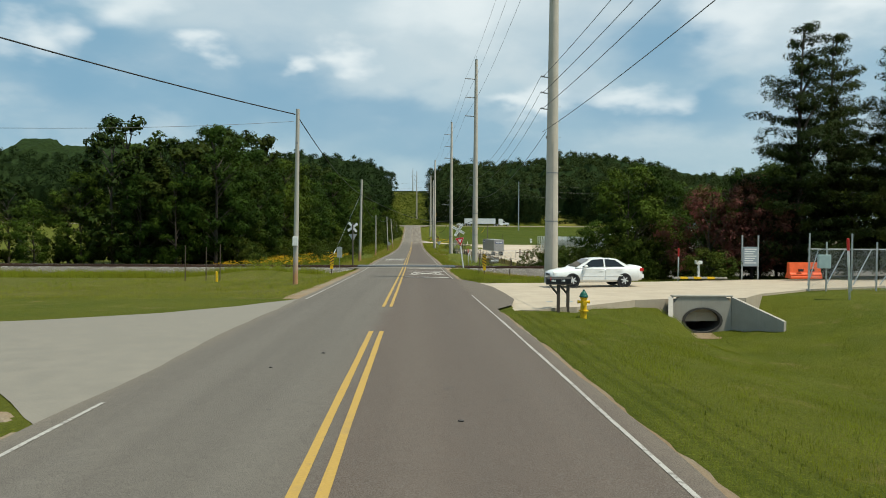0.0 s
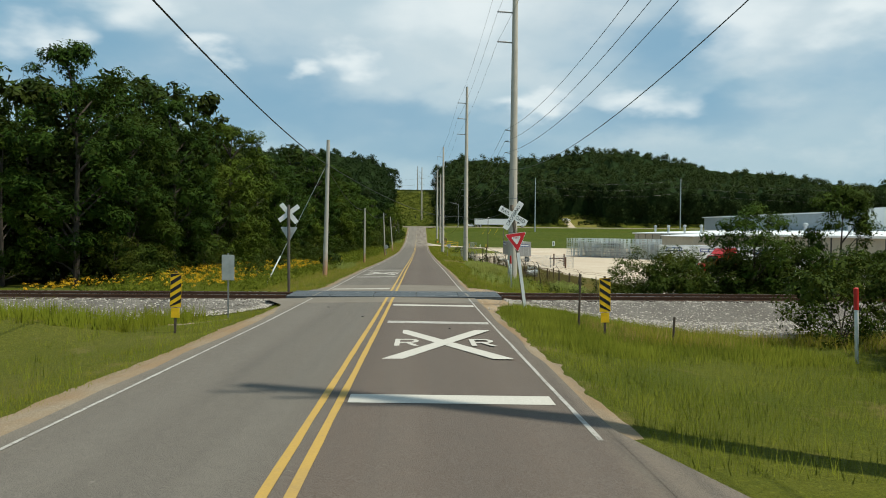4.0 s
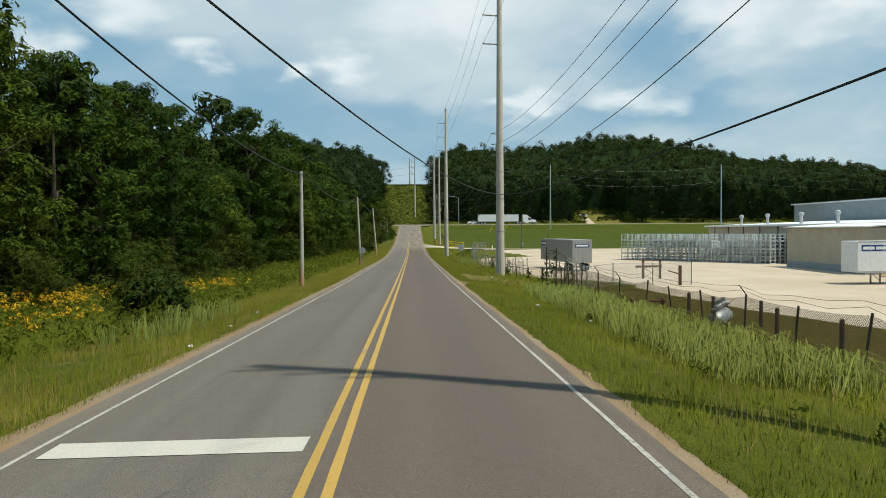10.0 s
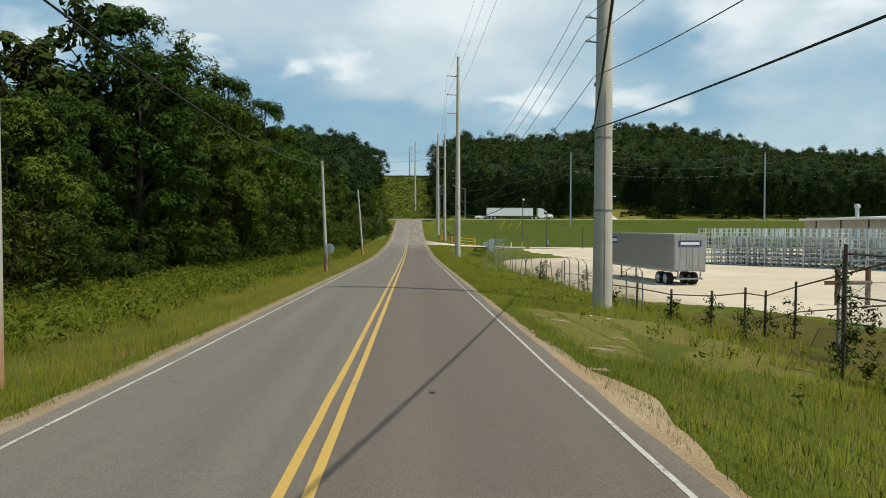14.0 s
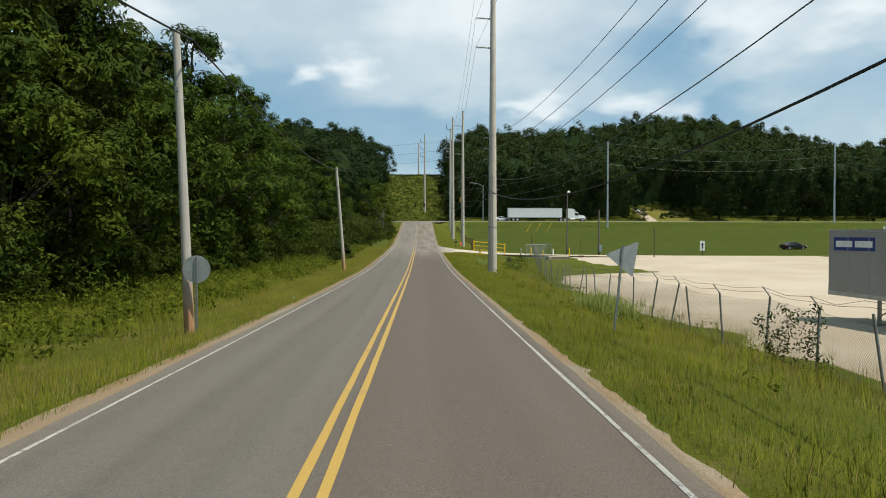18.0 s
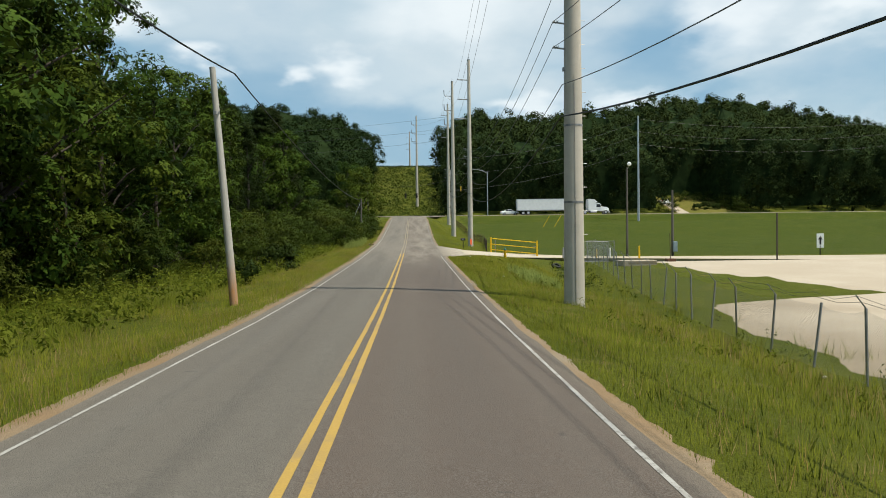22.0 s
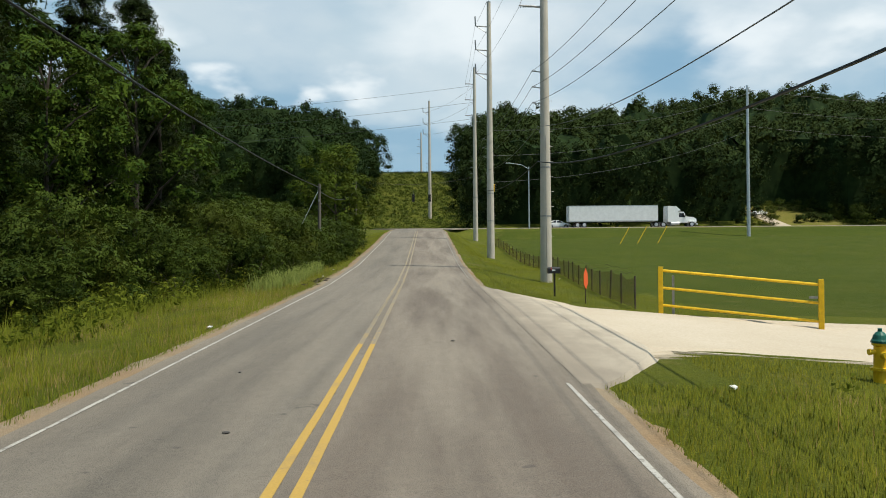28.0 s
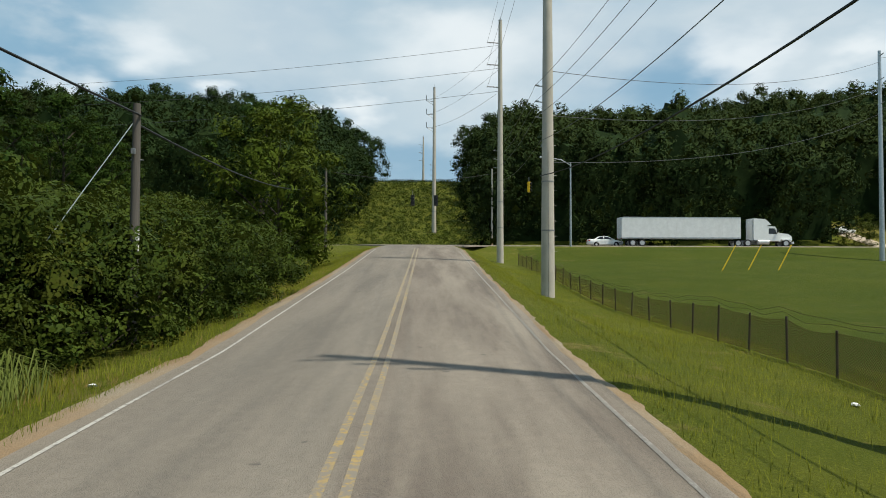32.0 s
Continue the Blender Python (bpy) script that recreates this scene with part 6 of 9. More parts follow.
def right_grove():
    con = tree_proto(31, 16.9, 4.9, 1.0, 19, 44, 0.2, M_LEAF_P, "spire", 0.24, "tall irregular dark conifer with long boughs", "conifer", 0.55)
    con.matrix_world = pose(25.2, 47.5, g1(25.2, 47.5))
    for x, y, s, a in ((28.4, 49.5, 1.0, 1), (31.5, 46.5, 0.95, 2), (34.5, 51, 0.85, 3), (38, 47, 0.8, 4)):
        o = copy_thing(con, pose(x, y, g1(x, y), 0, 0, a * 70))
        o.scale = (s, s, s)
    myr = tree_proto(32, 5.9, 2.9, 0.8, 60, 100, 0.14, M_LEAF_RED, "dome", 0.1, "crape myrtle with dark pink blossom", "flowering_tree")
    myr.matrix_world = pose(19.6, 48.2, g1(19.6, 48.2))
    for x, y, s in ((22.6, 48.6, 1.05), (24.3, 51, 1.15)):
        o = copy_thing(myr, pose(x, y, g1(x, y), 0, 0, x * 30))
        o.scale = (s, s, s)
    for x, y, i, s in ((18.6, 61, 1, 0.52), (22.5, 60.5, 3, 0.66), (27.5, 61, 1, 0.66), (32, 60, 2, 0.6), (36, 59.5, 0, 0.66), (19.8, 80, 3, 0.58), (25, 80, 1, 0.6), (31, 80, 3, 0.66), (38, 79, 0, 0.6), (46, 78, 1, 0.7), (55, 76, 3, 0.75), (15.3, 52.2, 3, 0.68), (17.0, 54.5, 1, 0.62), (19.5, 57, 1, 0.55), (24, 58, 3, 0.6), (29, 58, 1, 0.66), (34, 56, 3, 0.7), (40, 55, 1, 0.7), (22, 53, 3, 0.5), (27, 54, 1, 0.6), (45, 50, 3, 0.8), (50, 47, 1, 0.8)):
        put(TREES, i, x, y, s, x * 3.0)
    for x, y, i, s in ((17.2, 79.6, 1, 0.95), (20.2, 80.4, 1, 1.05), (22.9, 82, 1, 1.2), (13.2, 81.5, 1, 0.7), (15.0, 83.5, 1, 0.9), (16.0, 82, 1, 0.95), (18.8, 81, 1, 0.9), (14.6, 80, 0, 1.1), (21.5, 83, 1, 0.9), (24.5, 81, 1, 0.95), (28, 83, 1, 1.0), (18.5, 86, 1, 0.85), (23, 87.5, 1, 0.9), (27, 88, 1, 0.9), (32, 84, 1, 1.0), (17.4, 43.9, 0, 0.78), (18.6, 44.4, 0, 0.72), (13.0, 49.2, 0, 0.8), (11.2, 46.6, 2, 1.1), (9.9, 45.5, 2, 0.9), (15.2, 50.5, 1, 0.75), (17.5, 52, 1, 0.85), (20.5, 51, 1, 0.8), (14.2, 54, 1, 0.8), (35, 78.5, 1, 1.0), (36.5, 85, 1, 1.1), (40, 80, 1, 1.0), (12.6, 58.5, 0, 1.0), (14.0, 61, 0, 0.9)):
        put(SHRUBS, i, x, y, s, y * 3.0)


right_grove()


def clearing():
    """Scrub on the cleared strip up the hill."""
    r = np.random.default_rng(3)
    n = 3600
    x = r.uniform(-17, 9.5, n)
    y = 403 + 118 * r.random(n)
    z = gz(x, y)
    cs = np.stack([x, y, z + 0.25], 1)
    v = leaf_cards(r, cs, r.uniform(0.5, 1.3, n), 14, 0.3, 0.6, 0.6)
    tagged(new("hillside_scrub", cards_mesh("hillside_scrub", v, M_LEAF_BUSH)), "green scrub covering the cleared hillside strip", "scrub", kind="stuff")


clearing()

# ---- things along the road ----


def letters(text, height, name, mat, parent, m, label=""):
    """Flat lettering in the built-in face, turned into a mesh."""
    cu = bpy.data.curves.new(name, "FONT")
    cu.body, cu.size, cu.align_x, cu.align_y = text, height * 1.38, "CENTER", "CENTER"
    cu.extrude = 0.0015
    tmp = bpy.data.objects.new("tmp", cu)
    scene.collection.objects.link(tmp)
    me = bpy.data.meshes.new_from_object(tmp.evaluated_get(bpy.context.evaluated_depsgraph_get()))
    bpy.data.objects.remove(tmp)
    me.materials.clear()
    me.materials.append(mat)
    ob = part(name, me, None, parent, label)
    ob.matrix_local = m
    return ob


def tri_plate(side, thick, y, cz, mat, r=0.03):
    """A yield sign's rounded triangle, point down, facing -y."""
    h = side * 0.866
    pts = []
    for cx, cz_, a0 in ((-side / 2 + r * 1.6, h / 3 * 1 - r + 0.0, 210), (side / 2 - r * 1.6, h / 3 - r, 330), (0, -2 * h / 3 + 2 * r, 90)):
        pass
    corners = [(-side / 2, h / 3), (side / 2, h / 3), (0, -2 * h / 3)]
    for i in range(3):
        p, a, b = Vector(corners[i]), Vector(corners[i - 1]), Vector(corners[(i + 1) % 3])
        u, v = (a - p).normalized() * r * 2, (b - p).normalized() * r * 2
        for f in (0, 0.5, 1):
            q = (p + u).lerp(p + v, f)
            q = q.lerp(p, 0.35 if f == 0.5 else 0)
            pts.append((q.x, cz + q.y))
    return prism(pts, y, y + thick)


def crossbuck(x, y, back, lean, z, label, hc):
    t = thing("crossbuck_sign", label, "crossing sign", "crossing signs", pose(x, y, z, lean[0], lean[1], 180 if back else lean[2]))
    part("post", tube(bmesh.new(), [(0, 0.06, -0.3), (0, 0.06, hc + 0.42)], 0.07, 4), M_DARKWOOD if back else plain("grey_brown_post_wood", (0.19, 0.15, 0.11), 0.9, vary=0.3, scale=5), t, "square wooden post")
    if not back:
        part("post_sleeve", bx(-0.06, 0.06, -0.045, -0.012, 0.0, hc - 1.45, 0.005), M_SIGNWHITE, t, "white reflective strip down the post")
    for k, (a, word) in enumerate(((37, "RAIL   ROAD"), (-50, "CROSSING"))):
        rot = pose(0, -0.01 - k * 0.012, hc, 0, a, 0)
        bm = bx(-0.61, 0.61, -0.004, 0.004, -0.115, 0.115, 0.0)
        blade = part("blade", bm, M_SIGNWHITE, t, "white crossing blade")
        blade.matrix_local = rot
        letters(word, 0.135, "lettering", M_BLACK, blade, pose(0, -0.0065, 0, 90, 0, 0))
        for sx in (-0.06, 0.06):
            part("bolt", rod((sx, -0.012, 0), (sx, 0.0, 0), 0.012, 6), M_STEEL, blade)
    s = part("yield_plate", tri_plate(0.86, 0.006, -0.02  , hc - 0.93, M_SIGNWHITE), M_SIGNWHITE, t, "white-edged red yield plate")
    part("red_field", tri_plate(0.82, 0.003, -0.0235  , hc - 0.93, M_SIGNRED), M_SIGNRED, s)
    part("white_centre", tri_plate(0.4, 0.003, -0.0268  , hc - 0.93, M_SIGNWHITE), M_SIGNWHITE, s)
    letters("YIELD", 0.07, "lettering", M_SIGNRED, s, pose(0, -0.0285, hc - 0.865, 90, 0, 0))
    if back:
        b = part("plate_back", tri_plate(0.855, 0.002, -0.0135  , hc - 0.93, M_SIGNBACK), M_SIGNBACK, t, "bare metal back")
    return t


crossbuck(4.5, 66.3, False, (0, -8.0, 4), g1(4.5, 66.3), "white crossing sign on a leaning post with a yield plate", 3.65)
crossbuck(-6.15, 74.8, True, (0, 0.3, 0), g1(-6.35, 74.8), "back of a crossing sign on a brown wooden post", 4.1)


def hazard_marker(x, y, flip, lean):
    t = thing("hazard_marker", "yellow and black striped hazard marker on a rusty post", "road marker", "hazard markers", pose(x, y, g1(x, y), 0, lean, 0))
    part("post", bx(-0.03, 0.03, -0.02, 0.02, -0.2, 1.75), M_RUSTPOST, t)
    p = part("panel", bx(-0.155, 0.155, -0.032, -0.022, 0.75, 1.7, 0.004), M_YELLOWENAMEL, t)
    for i in range(5):
        bm = bmesh.new()
        z = 0.68 + i * 0.225
        s = -1 if flip else 1
        q = [(-0.15, z + (0 if s > 0 else 0.2)), (0.15, z + (0.2 if s > 0 else 0)), (0.15, z + (0.2 if s > 0 else 0) + 0.11), (-0.15, z + (0 if s > 0 else 0.2) + 0.11)]
        q = [(a, min(1.69, max(0.76, b))) for a, b in q]
        bm.faces.new([bm.verts.new((a, -0.034, b)) for a, b in q])
        part("stripe", bm, M_BLACK, p)
    part("lower_plate", bx(-0.12, 0.12, -0.03, -0.022, 0.45, 0.73), M_YELLOWENAMEL, t, "faded yellow lower plate")


hazard_marker(-6.5, 58.6, False, 1.5)
hazard_marker(5.6, 58.2, True, -1)
t = thing("sign_post", "grey metal sign seen from behind on a steel post", "road sign", "", pose(-6.4, 64.0, g1(-6.4, 64)))
part("post", bx(-0.025, 0.025, -0.02, 0.02, -0.2, 2.3), M_STEEL, t)
part("plate", bx(-0.22, 0.22, -0.035, -0.025, 1.35, 2.25, 0.004), M_SIGNBACK, t)
for i, (x, y, h) in enumerate(((5.35, 60.5, 1.7), (7.6, 58.4, 0.75), (-13.5, 52, 2.6), (-14.6, 52.5, 2.4), (-15.9, 52, 2.5))):
    tagged(new("stake", done(tube(bmesh.new(), [(x, y, g1(x, y) - 0.2), (x + 0.04, y, g1(x, y) + h)], 0.035, 7), "stake", M_RUSTPOST)), "thin rusty steel stake in the grass", "stake", "stakes")
tagged(new("yellow_stub", done(lathe([(0.07, g1(-13.2, 50) - 0.2), (0.07, g1(-13.2, 50) + 0.7), (0.04, g1(-13.2, 50) + 0.74)], 10, (-13.2, 50)), "yellow_stub", M_YELLOWENAMEL)), "short yellow marker stub in the grass", "marker post")


def pipeline_marker(x, y, h, lean, red=True):
    t = thing("marker_post", "white plastic marker post" + (" with a red cap" if red else " leaning in the grass"), "marker post", "white marker posts", pose(x, y, g1(x, y), lean[0], lean[1], 0))
    part("post", lathe([(0.045, -0.2), (0.045, h - (0.5 if red else 0)), (0.044, h - (0.5 if red else 0) + 0.02)], 10), M_SIGNWHITE, t, smooth=True)
    if red:
        part("cap", lathe([(0.055, h - 0.52), (0.055, h - 0.02), (0.03, h)], 10), plain("red_marker_plastic", (0.5, 0.03, 0.025), 0.5, vary=0.15, scale=8), t, "red plastic sleeve")


pipeline_marker(18.4, 30.4, 2.6, (0, -3))
pipeline_marker(10.6, 54.5, 1.8, (0, -2))
pipeline_marker(6.3, 85.0, 2.1, (0, -2))
pipeline_marker(7.3, 92.6, 1.7, (0, -11), False)
pipeline_marker(16.2, 44.6, 2.2, (0, 0))


def hydrant(x, y, z):
    t = thing("fire_hydrant", "yellow fire hydrant with a dark green bonnet", "fire hydrant", "fire hydrants", pose(x, y, z))
    part("barrel", lathe([(0.11, -0.2), (0.11, 0.18), (0.16, 0.19), (0.16, 0.23), (0.105, 0.24), (0.1, 0.6), (0.13, 0.62), (0.13, 0.655)], 16), M_YELLOWENAMEL, t, smooth=False)
    b = part("bonnet", lathe([(0.145, 0.655), (0.145, 0.69), (0.125, 0.72), (0.1, 0.79), (0.06, 0.84), (0.035, 0.85), (0.035, 0.9), (0.02, 0.905)], 16), M_GREENENAMEL, t, "dark green bonnet")
    for s in (-1, 1):
        n = part("side_outlet", rod((s * 0.08, 0, 0.5), (s * 0.17, 0, 0.5), 0.045, 10), M_YELLOWENAMEL, t)
        part("outlet_cap", rod((s * 0.165, 0, 0.5), (s * 0.2, 0, 0.5), 0.055, 8), M_YELLOWENAMEL, n)
    n = part("front_outlet", rod((0, -0.08, 0.46), (0, -0.18, 0.46), 0.06, 12), M_YELLOWENAMEL, t)
    part("outlet_cap", rod((0, -0.175, 0.46), (0, -0.21, 0.46), 0.07, 8), M_YELLOWENAMEL, n)


hydrant(5.6, 24.0, g1(5.6, 24.0) + 0.02)
hydrant(8.1, 263.4, g1(8.1, 263.4) + 0.02)


def mailbox(x, y, z, post_mat, turn, bars=True):
    t = thing("mailbox", "black metal mailbox on a wooden post" if bars else "black metal mailbox on a dark post", "mailbox", "mailboxes", pose(x, y, z, 0, 0, turn))
    part("post", bx(-0.05, 0.05, -0.05, 0.05, -0.2, 0.98, 0.006) if bars else bx(-0.18, -0.11, -0.035, 0.035, -0.2, 0.98, 0.006), post_mat, t)
    if bars:
        brace = bmesh.new()
        tube(brace, [(-0.02, 0, 0.62), (-0.3, 0, 0.95)], 0.035, 4)
        part("brace", brace, post_mat, t)
    part("shelf", bx(-0.42, 0.12, -0.1, 0.1, 0.96, 0.985), post_mat, t)
    out = [(-0.1, 0.985), (0.1, 0.985)] + [(0.1 * math.cos(a * math.pi / 8), 1.13 + 0.1 * math.sin(a * math.pi / 8)) for a in range(9)]
    bm = prism(out, -0.25, 0.25)
    bmesh.ops.rotate(bm, verts=bm.verts, cent=(0, 0, 0), matrix=Matrix.Rotation(math.pi / 2, 3, "Z"))
    bmesh.ops.translate(bm, verts=bm.verts, vec=(-0.16, 0, 0))
    body = part("box", bm, M_BLACK, t)
    part("door", bx(-0.425, -0.412, -0.095, 0.095, 0.99, 1.2, 0.004), M_BLACKTRIM, body)
    part("flag", bx(-0.3, -0.28, -0.112, -0.104, 1.1, 1.22), M_SIGNRED, body)
    for i in range(3):
        part("number_bar", bx(-0.26 + i * 0.05, -0.225 + i * 0.05, -0.1035, -0.1012, 1.06, 1.13), M_SIGNWHITE, body, "pale bar")


mailbox(5.0, 25.2, g1(5.0, 25.2), M_DARKWOOD, 0)
mailbox(5.38, 25.45, g1(5.38, 25.45), M_DARKWOOD, 0)
mailbox(5.8, 281.4, g1(5.8, 281.4), M_BLACK, 0, False)
t = thing("stake_sign", "orange diamond sign on a thin rusty stake", "sign", "", pose(6.3, 278.4, g1(6.3, 278.4), 0, -2, 55))
part("stake", bx(-0.02, 0.02, -0.015, 0.015, -0.2, 1.2), M_RUSTPOST, t)
part("plate", prism([(0, 0.55), (0.19, 0.75), (0.19, 1.1), (0, 1.35), (-0.19, 1.1), (-0.19, 0.75)], -0.025, -0.018), M_ORANGE, t)


def culvert():
    """Headwall with splayed wings and a dark round pipe."""
    t = thing("culvert_headwall", "grey concrete culvert headwall with splayed wing walls", "culvert", "", pose(11.35, 28.5, 0))
    t["kind"] = "structure"
    zt, zb = -0.5, -2.05
    bm = bmesh.new()
    n = 24
    r, cz = 0.52, -1.43
    w = 1.15
    outer = []
    for k in range(n):
        a = 6.28319 * k / n
        c, s = math.cos(a), math.sin(a)
        f = min(w / max(abs(c), 1e-6), ((zt - cz) if s > 0 else (cz - zb)) / max(abs(s), 1e-6))
        outer.append((c * f, cz + s * f))
    vi = [bm.verts.new((1.55 * r * math.cos(6.28319 * k / n), 0, cz + r * math.sin(6.28319 * k / n))) for k in range(n)]
    vo = [bm.verts.new((x, 0, z)) for x, z in outer]
    vb = [bm.verts.new((v.co.x, 0.22, v.co.z)) for v in vi]
    vob = [bm.verts.new((v.co.x, 0.22, v.co.z)) for v in vo]
    for k in range(n):
        j = (k + 1) % n
        bm.faces.new((vi[k], vi[j], vo[j], vo[k]))
        bm.faces.new((vi[j], vi[k], vb[k], vb[j]))
        bm.faces.new((vo[k], vo[j], vob[j], vob[k]))
        bm.faces.new((vb[k], vob[k], vob[j], vb[j]))
    bmesh.ops.recalc_face_normals(bm, faces=bm.faces)
    part("headwall", bm, M_CONCRETE, t)
    part("coping", bx(-w - 0.05, w + 0.05, -0.03, 0.25, zt, zt + 0.06, 0.012), M_CONCRETE, t)
    for s in (-1, 1):
        bm = bmesh.new()
        ex, ey = (s * (w + (0.75 if s < 0 else 1.25)), -2.1 if s < 0 else -1.7)
        a = [(s * w, 0.05), (ex, ey)]
        d = Vector((ex - s * w, ey)).normalized()
        nx, ny = d.y * 0.18 * s, -d.x * 0.18 * s
        tops = (zt, -1.3 if s < 0 else -1.25)
        vs = []
        for (px, py), z in zip(a, tops):
            for ox, oy in ((0, 0), (-nx, -ny)):
                vs.append((bm.verts.new((px + ox, py + oy, zb - 0.1)), bm.verts.new((px + ox, py + oy, z))))
        (a0, a1), (b0, b1), (c0, c1), (d0, d1) = vs
        for f in ((a0, c0, c1, a1), (b0, b1, d1, d0), (a1, c1, d1, b1), (c0, d0, d1, c1), (a0, a1, b1, b0), (a0, b0, d0, c0)):
            bm.faces.new(f)
        bmesh.ops.recalc_face_normals(bm, faces=bm.faces)
        part("wing_wall", bm, M_CONCRETE, t)
    bm = bmesh.new()
    rings = []
    for y, rr in ((-0.04, r), (-0.04, r - 0.07), (1.7, r - 0.07)):
        rings.append([bm.verts.new((1.55 * rr * math.cos(6.28319 * k / n), y, cz + rr * math.sin(6.28319 * k / n))) for k in range(n)])
    for r0, r1 in zip(rings, rings[1:]):
        for k in range(n):
            bm.faces.new((r0[k], r1[k], r1[(k + 1) % n], r0[(k + 1) % n]))
    bm.faces.new(rings[-1])
    # the shade inside the pipe is put into its dark colour
    part("pipe", bm, plain("shade_dark_pipe_concrete", (0.06, 0.055, 0.05), 0.8, vary=0.3, scale=4), t, "dark oval pipe mouth")
    part("sill", bx(-1.0, 0.9, -1.5, 0.0, zb - 0.1, cz - r + 0.04, 0.02), M_SHOULDER, t, "silted concrete sill")


culvert()


def star_plate(r, spokes, w):
    """One spoked wheel face, through the rim."""
    pts = []
    for k in range(spokes * 4):
        a = 6.28319 * (k + 0.5) / (spokes * 4)
        rr = r if k % 4 in (0, 1) else r * 0.42
        pts.append((rr * math.cos(a), rr * math.sin(a)))
    bm = bmesh.new()
    lo = [bm.verts.new((x, y, -w / 2)) for x, y in pts]
    hi = [bm.verts.new((x, y, w / 2)) for x, y in pts]
    bm.faces.new(lo[::-1])
    bm.faces.new(hi)
    for i in range(len(pts)):
        j = (i + 1) % len(pts)
        bm.faces.new((lo[i], lo[j], hi[j], hi[i]))
    return bm


def wheel(parent, x, y, r, w, side, spokes=6):
    wh = part("wheel", lathe([(r * 0.66, -w / 2), (r * 0.93, -w / 2), (r, -w * 0.3), (r, w * 0.3), (r * 0.93, w / 2), (r * 0.66, w / 2)], 22, (0, 0), False), M_TYRE, parent, "black tyre")
    wh.matrix_local = pose(x, y, r, 90, 0, 0)
    part("rim", lathe([(0.02, -w * 0.34), (r * 0.64, -w * 0.3), (r * 0.68, -w * 0.51), (r * 0.68, w * 0.51), (r * 0.64, w * 0.3), (0.02, w * 0.34)], 18), M_CHROME, wh, "silver alloy rim")
    hub = part("spokes", star_plate(r * 0.64, spokes, w * 1.03), M_CHROME, wh)
    return wh


